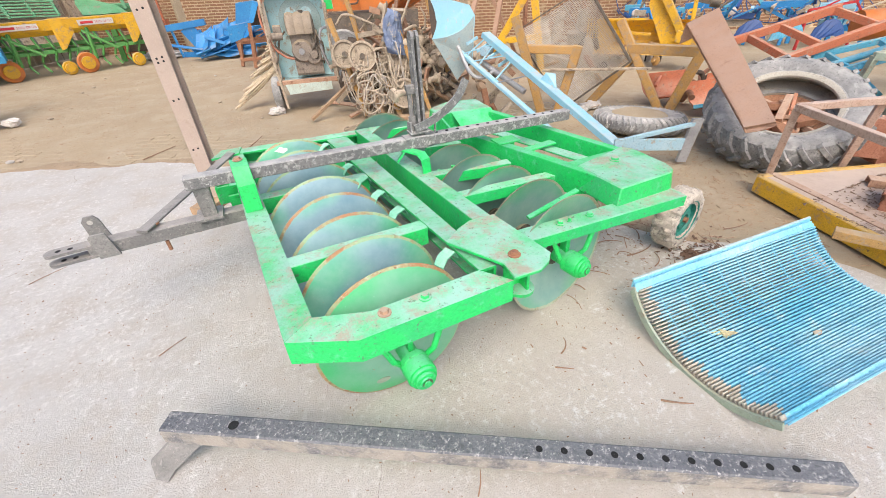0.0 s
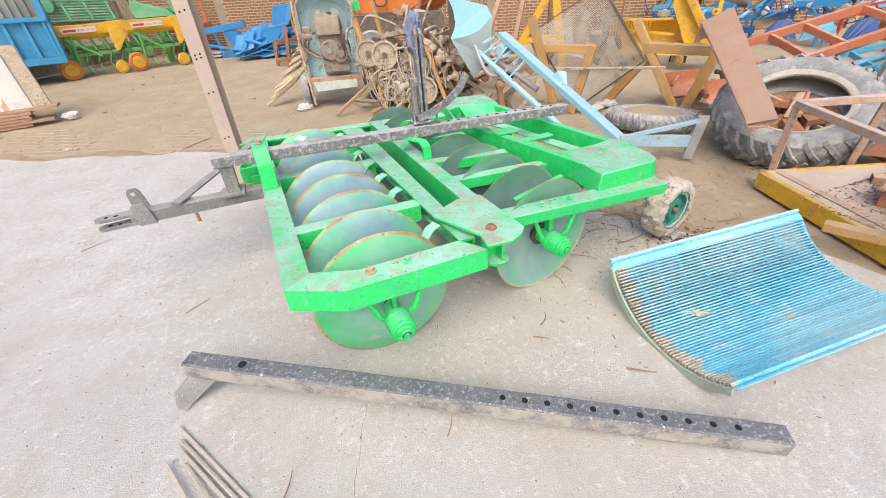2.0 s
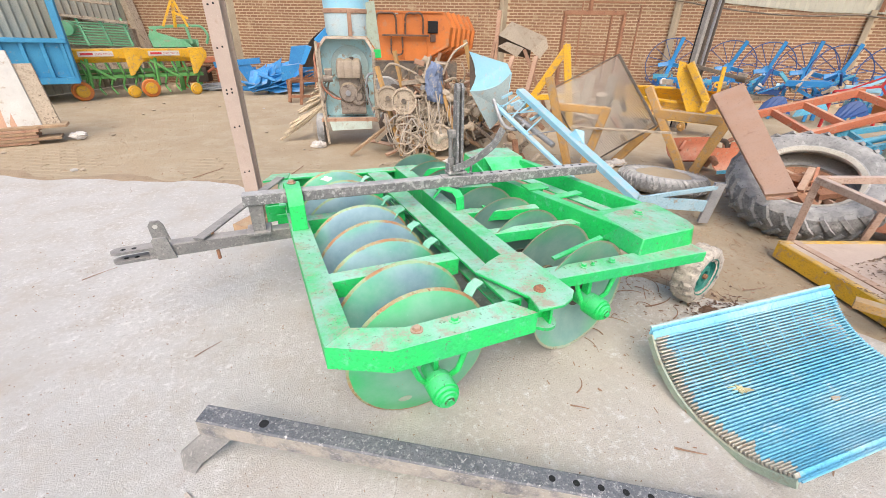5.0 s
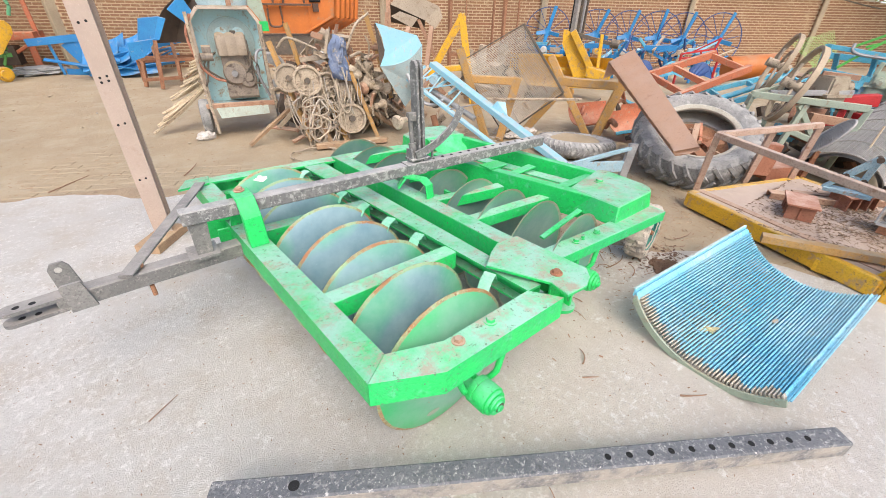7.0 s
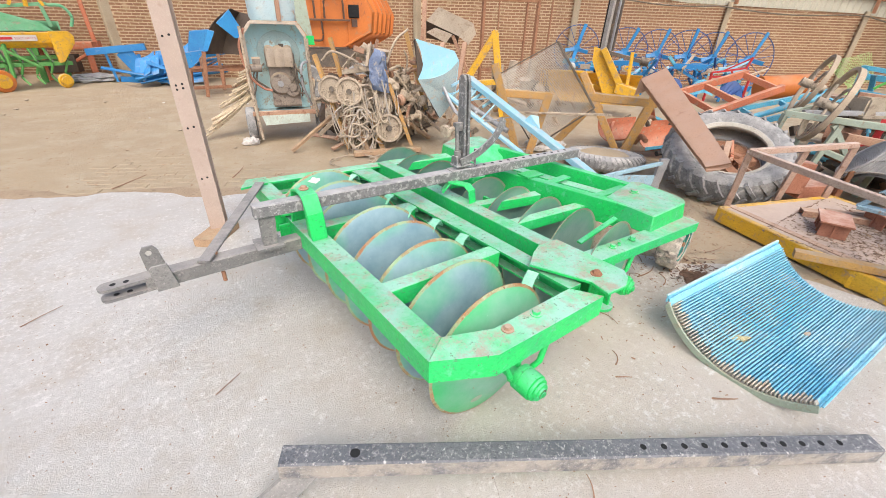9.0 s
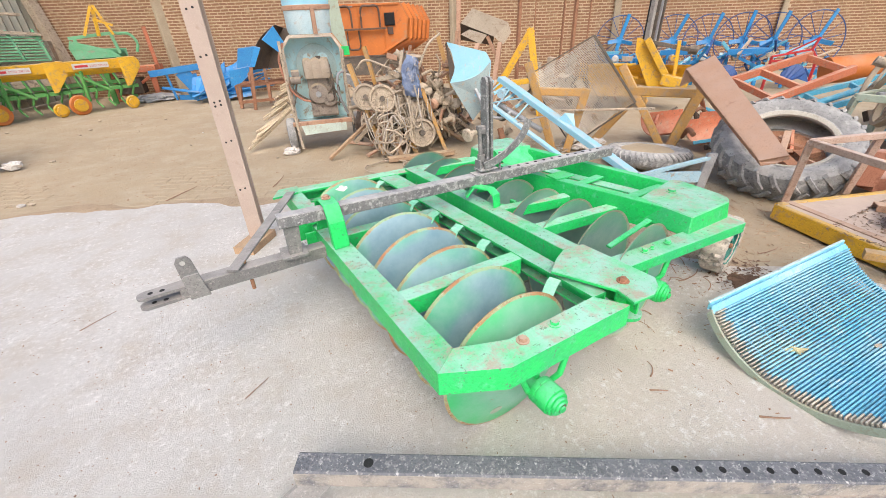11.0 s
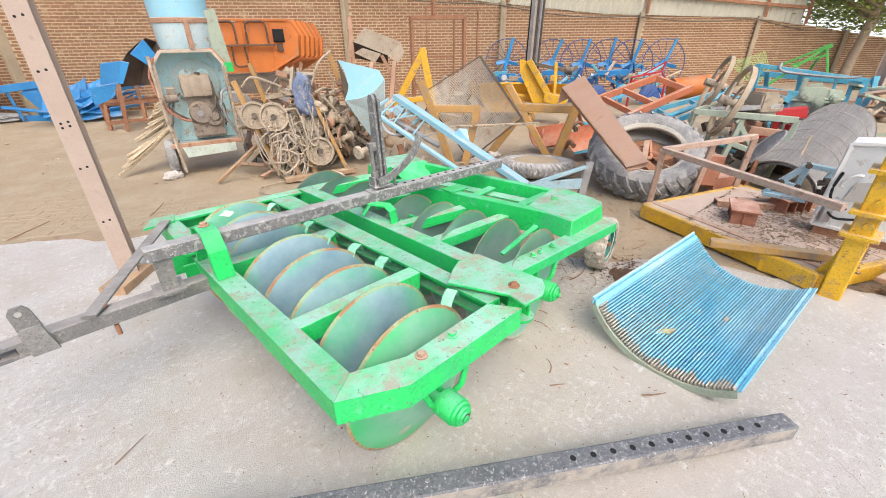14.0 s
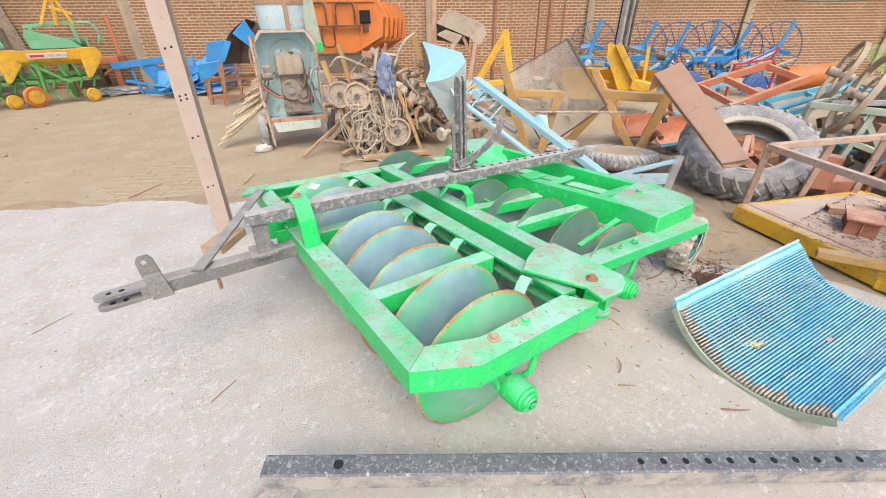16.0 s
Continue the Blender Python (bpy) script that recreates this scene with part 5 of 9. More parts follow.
stub(3.42, 0.92, 20)
stub(3.95, 0.72, -30)
for k in range(3):
    bm = B()
    p = V(3.62 + 0.16 * k, 1.18 - 0.12 * k, 0.128)
    bm = channel(bm, p + V(0, 0, 0.05), p + V(0.30, -0.42, 0.05), 0.09, 0.05)
    solo("channel_offcut", bm, RUST_DUSTY, "dusty brown channel offcut lying on the deck", "steel offcut", group="offcuts on the deck", smooth=False)

# ---- yellow column, brace, cabinet at the platform's end ----
YC = thing("yellow_press", (2.92, 0.16, 0), "battered yellow steel column with bolted collars beside the platform", "machine column")
bm = B()
bar(bm, (2.84, 0.215, 0), (2.84, 0.215, 1.5), 0.12, 0.11, c=0.008)
part("column", bm, YELLOW, YC, smooth=False)
for z in (0.42, 0.56, 0.80):
    bm = B()
    bar(bm, (2.84, 0.215, z), (2.84, 0.215, z + 0.022), 0.19, 0.18, c=0.005)
    part("collar", bm, YELLOW, YC, smooth=False)
    bm = B()
    cyl(bm, (2.785, 0.20, z + 0.08), (2.765, 0.20, z + 0.08), 0.024, seg=6)
    part("nut", bm, YELLOW, YC)
bm = B()
arc = [V(2.86, 0.62, 0.085), V(2.855, 0.50, 0.072), V(2.85, 0.40, 0.085), V(2.845, 0.33, 0.13), V(2.84, 0.29, 0.21), V(2.84, 0.272, 0.30)]
plate(bm, [V(2.86, 0.62, 0.0)] + arc + [V(2.84, 0.26, 0.30), V(2.84, 0.26, 0.0)], (0.03, 0.0, 0.0))
part("curved_foot", bm, YELLOW, YC, smooth=False)
bm = B()
bar(bm, (2.745, 0.92, 0.145), (3.02, 0.30, 0.175), 0.07, 0.05)
solo("timber_batten", bm, YELLOW_WOOD, "yellow-brown timber batten propped on the platform edge", "batten")
CAB = thing("steel_cabinet", (3.6, 0.2, 0.125), "dented grey steel cabinet with wire handles standing on the platform", "cabinet")
CABW = material("dented_pale_enamel", (0.78, 0.79, 0.79), (0.70, 0.71, 0.71), (0.40, 0.32, 0.26), rough=0.4, scale=4, wear_amount=0.36, wear_scale=1.6, crisp=0.25)
cc = [V(3.54, 0.50, 0.20), V(3.54, -0.15, 0.20), V(3.45, -0.15, 0.90), V(3.45, 0.465, 0.82)]
bm = B()
plate(bm, cc, (0.16, 0.0, 0.02))
part("body", bm, CABW, CAB, smooth=False)
for p, q in zip(cc, cc[1:] + cc[:1]):
    bm = B()
    bar(bm, p + V(-0.006, 0, 0), q + V(-0.006, 0, 0), 0.024, 0.024)
    part("edge_trim", bm, CABW, CAB)


def cab(a, z):
    """A place on the cabinet's door: metres from its far edge, height."""
    t = (z - 0.20) / 0.65
    return V(3.54 - 0.09 * t - 0.012, 0.50 - 0.035 * t - a, z)


bm = B()
bar(bm, cab(0.05, 0.24), cab(0.05, 0.36), 0.06, 0.05, c=0.008)
part("switch_box", bm, STEEL, CAB, smooth=False)
bm = B()
bar(bm, V(3.60, 0.48, 0.16), V(3.60, -0.14, 0.16), 0.12, 0.07)
part("plinth", bm, RUST, CAB, smooth=False)
for a, z in ((0.06, 0.52), (0.20, 0.70)):
    bm = B()
    tube(bm, curve_pts([cab(a, z), cab(a, z) + V(-0.05, 0.01, 0.02), cab(a + 0.02, z + 0.09) + V(-0.06, 0, 0), cab(a + 0.07, z + 0.11) + V(-0.04, 0, 0), cab(a + 0.07, z + 0.09)], 5), 0.009)
    part("handle", bm, CABW, CAB)
bm = B()
tube(bm, curve_pts([cab(0.03, 0.62), cab(0.02, 0.50) + V(-0.03, 0, 0), cab(0.05, 0.40) + V(-0.03, 0, 0), cab(0.14, 0.36)], 6), 0.009)
part("cable", bm, DARK, CAB)
bm = B()
tube(bm, curve_pts([cab(0.02, 0.36), cab(0.10, 0.29) + V(-0.03, 0, 0), cab(0.22, 0.30)], 6), 0.009)
part("cable", bm, DARK, CAB)
bm = B()
plate(bm, [cab(0.10, 0.42), cab(0.24, 0.44), cab(0.26, 0.60), cab(0.12, 0.56)], (-0.004, 0, 0))
part("torn_label", bm, WHITE, CAB, "torn grubby paper label", smooth=False)

# ---- stack of ribbed concaves ----
CONCAVE = material("dusty_grey_iron", (0.29, 0.285, 0.28), (0.36, 0.35, 0.34), (0.20, 0.165, 0.14), rough=0.75, scale=8, wear_amount=0.4, dust=(0.42, 0.405, 0.385), dust_amount=0.5)
CN = thing("thresher_concave", (4.75, 0.7, 0), "stack of dark rusty ribbed thresher concaves lying on scrap", "thresher concave")
CA, CB, CR = V(4.55, 0.95, 0.06), V(6.3, 0.86, 0.42), 0.34
d, s, u = frame_of(CA, CB)
bm = B()
for i in range(29):
    a = math.pi * (0.02 + 0.96 * i / 28)
    o = (s * math.cos(a) + u * math.sin(a)) * (CR - 0.03)
    if i:
        bm.faces.new((prev0, prev1, bm.verts.new(CB + o), bm.verts.new(CA + o)))
        bm.verts.ensure_lookup_table()
        prev0, prev1 = bm.verts[-1], bm.verts[-2]
    else:
        prev0, prev1 = bm.verts.new(CA + o), bm.verts.new(CB + o)
part("back", bm, DARK_STEEL, CN)
for i in range(84):
    a = math.pi * (0.02 + 0.96 * i / 83)
    o = (s * math.cos(a) + u * math.sin(a)) * CR
    bm = B()
    bar(bm, CA + o, CB + o, 0.006, 0.014)
    part("slat", bm, CONCAVE, CN, smooth=False)
for k in range(7):
    t = k / 6
    c = CA + (CB - CA) * t
    bm = B()
    tube(bm, [c + (s * math.cos(math.pi * j / 20) + u * math.sin(math.pi * j / 20)) * (CR + 0.008) for j in range(21)], 0.007, seg=6)
    part("hoop", bm, DARK_STEEL, CN)
bm = B()
tube(bm, [V(4.75, 0.86, 0.62), V(4.72, 0.88, 0.33)], 0.008)
solo("thin_rod", bm, CANE, "pale thin rod standing against the ribbed concave", "rod")
# a small ribbed end shell leaning on the big one
SH = thing("concave_shell", (4.5, 1.13, 0), "small oval ribbed shell leaning on the concaves", "thresher concave")
sa, sb = V(4.53, 1.02, 0.66), V(4.47, 1.26, 0.33)
sc, sv = (sa + sb) / 2, (sa - sb) / 2
sw = V(0.10, 0.05, 0.02)
bm = B()
tube(bm, [sc + sv * math.cos(k * 0.2618) + sw * 1.1 * math.sin(k * 0.2618) for k in range(25)], 0.011, seg=6)
part("rim", bm, CONCAVE, SH)
bm = B()
plate(bm, [sc + sv * math.cos(k * 0.2618) + sw * 1.08 * math.sin(k * 0.2618) for k in range(24)], (0.01, 0.006, -0.004))
part("back", bm, CONCAVE, SH, smooth=False)
for k in range(1, 26):
    e = -1 + 2 * k / 26
    h = math.sqrt(1 - e * e)
    bm = B()
    tube(bm, [sc + sv * e + sw * h * 1.1 * f + V(-0.05, -0.03, 0.03) * (1 - f * f) * h for f in (-1, -0.6, 0, 0.6, 1)], 0.004, seg=4)
    part("slat", bm, CONCAVE, SH)
lean = B()
bar(lean, V(4.5, 1.16, 0.36), V(4.56, 1.2, 0.0), 0.04, 0.03)
part("leg", lean, RUST, SH)

LK = thing("linkage", (4.27, 0.72, 0.125), "grey-blue tangled hitch linkage on the platform", "linkage")
SLATE = material("dusty_slate_blue", (0.27, 0.43, 0.52), (0.36, 0.47, 0.52), (0.3, 0.24, 0.18), rough=0.6, scale=8, wear_amount=0.4)
LKP = [V(3.84, 0.91, 0.26), V(3.85, 0.82, 0.38), V(3.87, 0.69, 0.54), V(3.89, 0.52, 0.53), V(3.87, 0.71, 0.36), V(3.88, 0.62, 0.26), V(3.88, 0.56, 0.45)]
for i, (p, q, w, h) in enumerate(((0, 1, 0.06, 0.03), (1, 2, 0.035, 0.05), (2, 3, 0.05, 0.035), (4, 2, 0.03, 0.045), (1, 4, 0.04, 0.03), (0, 5, 0.10, 0.03), (4, 5, 0.03, 0.03), (3, 6, 0.04, 0.03))):
    bm = B()
    bar(bm, LKP[p], LKP[q], w, h)
    part("link", bm, SLATE, LK, smooth=False)
for i in (1, 2, 4):
    bm = B()
    cyl(bm, LKP[i] + V(-0.03, -0.01, 0), LKP[i] + V(0.03, 0.01, 0), 0.022, seg=12)
    part("pin", bm, IRON_AND_SHADE, LK)
for k in range(5):
    bm = B()
    c = LKP[6] + V(0.02 * k - 0.05, 0.03 * math.sin(k * 2.0), -0.03 * k)
    bar(bm, c, c + V(0.05, -0.13, 0.03 * (k % 2)), 0.05, 0.04, roll=25 * k)
    part("motor_lump", bm, IRON_AND_SHADE, LK, smooth=False)

# brown boards behind the railing
for p, q, w, h in ((V(4.12, 1.56, 0.27), V(4.30, 1.42, 0.25), 0.12, 0.30), (V(4.3, 1.5, 0.12), V(4.7, 1.3, 0.12), 0.25, 0.12)):
    bm = B()
    bar(bm, p, q, w, h, c=0.004)
    solo("panel_offcut", bm, STUB_RED, "dusty rust-brown panel standing behind the railing", "steel panel", group="panels behind the railing", smooth=False)

# ---- flywheel engine on a pale green stand ----
FE = thing("flywheel_machine", (5.2, 1.7, 0), "old flywheel chaff cutter on a pale green angle stand", "chaff cutter")
FAX = V(0.42, -0.84, -0.30).normalized()
for c, r in ((V(5.11, 1.70, 0.80), 0.385), (V(5.50, 2.02, 0.93), 0.33)):
    bm = B()
    lathe(bm, c, FAX, [(r, -0.7 * r / 10), (r - 0.09 * r + 0.004, -0.7 * r / 10), (r - 0.095 * r, 0.0), (r - 0.09 * r + 0.004, 0.7 * r / 10), (r, 0.7 * r / 10)], seg=48, closed=True)
    fw = part("flywheel", bm, material("tan_wheel", (0.42, 0.34, 0.24), (0.34, 0.26, 0.18), rough=0.7, scale=6), FE, "tan cast flywheel")
    ax = FAX
    dd, ss, uu = frame_of((0, 0, 0), ax)
    for k in range(3):
        a = 0.5 + 2 * math.pi * k / 3
        bm = B()
        mid = c + (ss * math.cos(a + 0.45) + uu * math.sin(a + 0.45)) * r * 0.55
        tube(bm, curve_pts([c, mid, c + (ss * math.cos(a) + uu * math.sin(a)) * (r - 0.03)], 6), 0.016)
        part("spoke", bm, DUSTY_IRON, fw)
    bm = B()
    cyl(bm, c - ax * 0.12, c + ax * 0.12, 0.045)
    part("hub", bm, DUSTY_IRON, fw)
bm = B()
bar(bm, (4.95, 1.84, 0.72), (5.6, 1.32, 0.74), 0.05, 0.05)
part("shaft", bm, STEEL, FE)
SB = [V(4.85, 1.95, 0.70), V(4.98, 1.50, 0.68), V(5.08, 1.05, 0.69), V(5.55, 1.95, 0.70)]
for p, q in ((SB[0], SB[2]), (SB[0], SB[3])):
    bm = B()
    bar(bm, p, q, 0.05, 0.06)
    part("stand_rail", bm, PALE_GREEN, FE)
for p, q in ((SB[1], V(4.90, 1.60, 0)), (SB[2], V(5.08, 1.15, 0)), (SB[0], V(4.9, 2.05, 0)), (V(4.95, 1.55, 0.4), V(5.06, 1.15, 0.28)), (SB[3], V(5.55, 1.95, 0)), (V(4.95, 1.55, 0.65), V(5.3, 1.25, 0.1))):
    bm = B()
    bar(bm, p, q, 0.05, 0.05)
    part("leg", bm, PALE_GREEN, FE)
BEIGE = material("dusty_beige_casting", (0.44, 0.37, 0.28), (0.36, 0.30, 0.22), (0.24, 0.18, 0.13), rough=0.85, scale=9, wear_amount=0.42, bump=0.5, speck=(0.18, 0.13, 0.09), speck_amount=0.33)


def casting(o, name, c, w, d, h, turn, mat, bosses, label=""):
    """A bevelled cast housing with bolted round bosses and a flange."""
    m = Matrix.Rotation(radians(turn), 3, "Z")
    bm = B()
    bmesh.ops.create_cube(bm, size=1)
    for v in bm.verts:
        k = 0.82 if v.co.z > 0 else 1.0
        v.co = Vector(c) + m @ V(v.co.x * w * k, v.co.y * d * k, v.co.z * h)
    bmesh.ops.bevel(bm, geom=list(bm.edges), offset=min(w, d, h) * 0.07, segments=2, affect="EDGES")
    body = part(name, bm, mat, o, label)
    bm = B()
    bar(bm, Vector(c) + m @ V(-w * 0.58, 0, -h * 0.1), Vector(c) + m @ V(w * 0.58, 0, -h * 0.1), d * 1.12, h * 0.1)
    part("flange", bm, mat, body)
    for a, z, r in bosses:
        p = Vector(c) + m @ V(a * w, -d * 0.48, z * h)
        bm = B()
        q = m @ V(0, -1, 0)
        lathe(bm, p, q, [(0, 0.07), (r * 0.5, 0.07), (r * 0.55, 0.045), (r, 0.04), (r, -0.02), (0, -0.02)], seg=20)
        part("boss", bm, mat, body)
    return body


casting(FE, "gearbox", V(5.52, 1.50, 0.74), 0.26, 0.26, 0.30, 60, BEIGE, ((-0.2, 0.15, 0.06), (0.2, -0.15, 0.05)), "dusty beige gear housing")
casting(FE, "feed_housing", V(5.38, 1.72, 0.70), 0.22, 0.2, 0.20, 40, IRON_AND_SHADE, ((0, 0, 0.07),))
for p, q, w in ((V(5.48, 1.60, 0.9), V(5.62, 1.32, 0.88), 0.05), (V(5.3, 1.5, 0.5), V(5.6, 1.2, 0.45), 0.08), (V(5.35, 1.62, 0.55), V(5.75, 1.5, 0.5), 0.06)):
    bm = B()
    bar(bm, p, q, w, w)
    part("stay", bm, RUST_DUSTY, FE)

# ---- blue cultivator with a bright green headstock ----
LEAFY = material("fresh_green_paint", (0.09, 0.50, 0.08), (0.13, 0.46, 0.10), (0.3, 0.45, 0.2), rough=0.45, scale=8, dust=DUST, dust_amount=0.3)
CV = thing("cultivator", (6.9, 1.3, 0), "sea blue tined cultivator with a bright green headstock by the wall", "cultivator")
for p, q, w in (((6.80, 1.97, 1.08), (6.97, 0.84, 0.95), 0.042), ((7.2, 2.0, 0.95), (7.35, 0.9, 0.9), 0.06), ((6.80, 1.95, 1.05), (7.2, 2.0, 0.95), 0.05), ((7.0, 0.8, 0.95), (7.35, 0.9, 0.9), 0.05), ((6.79, 1.95, 1.10), (6.79, 1.93, 0.62), 0.06), ((6.97, 0.84, 0.96), (6.97, 0.80, 0.0), 0.05), ((6.97, 0.96, 0.94), (6.95, 0.92, 0.0), 0.04), ((6.80, 1.90, 0.80), (6.95, 1.2, 0.72), 0.05)):
    bm = B()
    bar(bm, p, q, w, w * 1.2)
    part("frame_bar", bm, SEA_BLUE, CV)
bm = B()
tube(bm, curve_pts([(6.83, 1.72, 1.12), (6.80, 1.70, 1.04), (6.84, 1.55, 1.00), (6.93, 1.05, 0.97), (6.95, 0.90, 0.99)], 6), 0.018)
part("stay_rod", bm, STEEL, CV)
for k in range(4):
    y = 1.85 - 0.36 * k
    bm = B()
    strap(bm, curve_pts([(6.88 + 0.04 * k, y, 1.0), (6.95, y - 0.02, 0.75), (6.82, y + 0.05, 0.5), (6.70, y + 0.12, 0.42), (6.74, y, 0.0)], 6), 0.06, 0.025)
    part("tine", bm, SEA_BLUE, CV, smooth=False)
bm = B()
rows = [(V(6.78 + 0.02 * k, 1.75 - 0.09 * k, 0.62 + 0.05 * math.sin(k)), V(6.80 + 0.02 * k, 1.72 - 0.09 * k, 0.76 - 0.012 * k)) for k in range(5)]
curved_plate = [r[0] for r in rows] + [r[1] for r in rows[::-1]]
plate(bm, curved_plate, (0.012, 0.012, 0.0))
part("share", bm, SEA_BLUE, CV, smooth=False)
for p, q, w in (((6.85, 1.72, 1.09), (6.92, 1.33, 1.32), 0.022), ((6.95, 1.22, 0.98), (6.92, 1.33, 1.32), 0.02), ((6.92, 1.33, 1.30), (7.3, 1.5, 0.95), 0.022), ((6.80, 1.78, 0.85), (6.92, 1.36, 1.28), 0.022), ((6.88, 1.62, 1.09), (6.93, 1.30, 1.22), 0.02), ((6.92, 1.36, 1.30), (6.93, 1.28, 1.33), 0.04)):
    bm = B()
    bar(bm, p, q, w, w * 1.3)
    part("headstock_bar", bm, LEAFY, CV)
GS = thing("gear_casing", (6.3, 1.2, 0), "pale green cast gear casing on a stand", "gearbox")
casting(GS, "casing", V(6.30, 1.20, 0.78), 0.30, 0.24, 0.24, -80, PALE_GREEN, ((-0.2, 0.1, 0.05), (0.25, -0.1, 0.06)))
casting(GS, "side_casing", V(6.34, 1.02, 0.80), 0.16, 0.2, 0.16, -70, PALE_GREEN, ((0, 0, 0.04),))
for p, q, w in ((V(6.28, 1.32, 0.86), V(6.28, 1.30, 0.99), 0.04), (V(6.28, 1.25, 0.90), V(6.30, 1.14, 0.93), 0.05), (V(6.3, 1.0, 0.85), V(6.34, 0.9, 0.80), 0.03), (V(6.2, 1.35, 0.66), V(6.32, 0.92, 0.64), 0.06), (V(6.2, 1.33, 0.66), V(6.2, 1.33, 0.0), 0.05), (V(6.32, 0.94, 0.64), V(6.32, 0.94, 0.0), 0.05)):
    bm = B()
    bar(bm, p, q, w, w)
    part("stand_bar", bm, PALE_GREEN, GS)
bm = B()
plate(bm, [V(6.22, 1.38, 0.72), V(6.26, 1.2, 0.70), V(6.2, 1.16, 0.62), V(6.16, 1.36, 0.60)], (0.02, 0, 0.02))
part("guard", bm, SKYBLUE, GS, "light blue sheet guard", smooth=False)
RM = thing("red_machine", (5.9, 1.4, 0), "low red painted machine frame among scrap", "machine")
for p, q, w, h in ((V(5.75, 1.40, 0.62), V(5.95, 1.15, 0.66), 0.10, 0.12), (V(5.75, 1.2, 0.50), V(6.05, 0.95, 0.50), 0.16, 0.06), (V(5.6, 1.5, 0.35), V(5.9, 1.2, 0.35), 0.1, 0.1), (V(5.8, 1.35, 0.6), V(5.78, 1.36, 0.0), 0.06, 0.06), (V(6.0, 1.0, 0.5), V(6.0, 1.0, 0.0), 0.06, 0.06)):
    bm = B()
    bar(bm, p, q, w, h)
    part("frame_bar", bm, SCARLET, RM, smooth=False)
# dark scrap under the machines
for k in range(26):
    c = V(rq.uniform(5.0, 7.6), rq.uniform(0.9, 2.4), rq.uniform(0.05, 0.42))
    d = V(rq.uniform(-1, 1), rq.uniform(-1, 1), rq.uniform(-0.3, 0.5)).normalized() * rq.uniform(0.1, 0.3)
    bm = B()
    if k % 3 == 0:
        cyl(bm, c - d * 0.4, c + d * 0.4, rq.uniform(0.06, 0.14), seg=18)
    else:
        bar(bm, c - d, c + d, rq.uniform(0.05, 0.14), rq.uniform(0.03, 0.08), roll=rq.uniform(0, 90))
    solo("scrap_iron", bm, (IRON_AND_SHADE, RUST, GREASY, SEA_BLUE)[k % 4], "dark rusty scrap iron heaped between the machines", "scrap iron", group="scrap between machines", smooth=False)

for k in range(11):
    bm = B()
    z = 0.10 + 0.055 * k
    bar(bm, V(7.45 + rq.uniform(-0.1, 0.1), 2.3 + rq.uniform(-0.2, 0.2), z), V(7.75 + rq.uniform(-0.1, 0.1), 0.7 + rq.uniform(-0.2, 0.2), z + rq.uniform(-0.02, 0.04)), rq.uniform(0.15, 0.35), 0.035)
    solo("stacked_board", bm, (WOOD, RUST_DUSTY, IRON_AND_SHADE)[k % 3], "dusty brown board in a stack behind the cultivator", "board", group="stack behind the cultivator", smooth=False)
for k in range(22):
    c = V(6.75 + rq.uniform(-0.2, 0.35), 0.62 + rq.uniform(-0.3, 0.25), rq.uniform(0.05, 0.95))
    bm = B()
    d = V(rq.uniform(-0.3, 0.3), rq.uniform(-0.3, 0.3), rq.uniform(-0.08, 0.12))
    p, q = c - d, c + d
    p.z, q.z = max(0.03, p.z), max(0.03, q.z)
    bar(bm, p, q, rq.uniform(0.05, 0.2), 0.03, roll=rq.uniform(-30, 30))
    solo("scrap_sheet", bm, (DUSTY_IRON, PALE_GREEN, WOOD, RUST_DUSTY)[k % 4], "dusty scrap sheet piled past the concaves", "scrap sheet", group="pile past the concaves", smooth=False)

# ---- painted ladder frames ----
def ladder(name, a0, a1, b0, b1, rungs, w, mat, label, cat):
    o = thing(name, ((a0[0] + b1[0]) / 2, (a0[1] + b1[1]) / 2, 0), label, cat)
    for p, q in ((a0, a1), (b0, b1)):
        bm = B()
        bar(bm, p, q, w, w * 1.2)
        part("side_rail", bm, mat, o, smooth=False)
    for t in rungs:
        bm = B()
        bar(bm, Vector(a0).lerp(Vector(a1), t), Vector(b0).lerp(Vector(b1), t), w * 0.8, w)
        part("rung", bm, mat, o, smooth=False)
    return o


ladder("implement_frame", V(5.00, 3.55, 0.56), V(6.1, 2.95, 0.93), V(4.85, 2.95, 0.40), V(6.15, 2.50, 0.80), (0.02, 0.3, 0.55, 0.95), 0.07, RED, "orange-red welded implement frame leaning on scrap", "implement frame")
bm = B()
cyl(bm, (6.5, 2.9, 0.72), (7.0, 2.5, 0.78), 0.16, seg=24)
solo("orange_drum", bm, ORANGE, "orange sheet drum lying behind the frames", "drum")
BF = ladder("implement_frame", V(5.55, 2.75, 0.52), V(6.4, 2.1, 0.80), V(5.5, 2.45, 0.42), V(6.2, 1.85, 0.74), (0.1, 0.5, 0.9), 0.05, SEA_BLUE, "sea blue implement frame with a round tube", "implement frame")
bm = B()
cyl(bm, (5.50, 2.58, 0.44), (6.1, 2.02, 0.78), 0.035)
part("tube", bm, SEA_BLUE, BF)
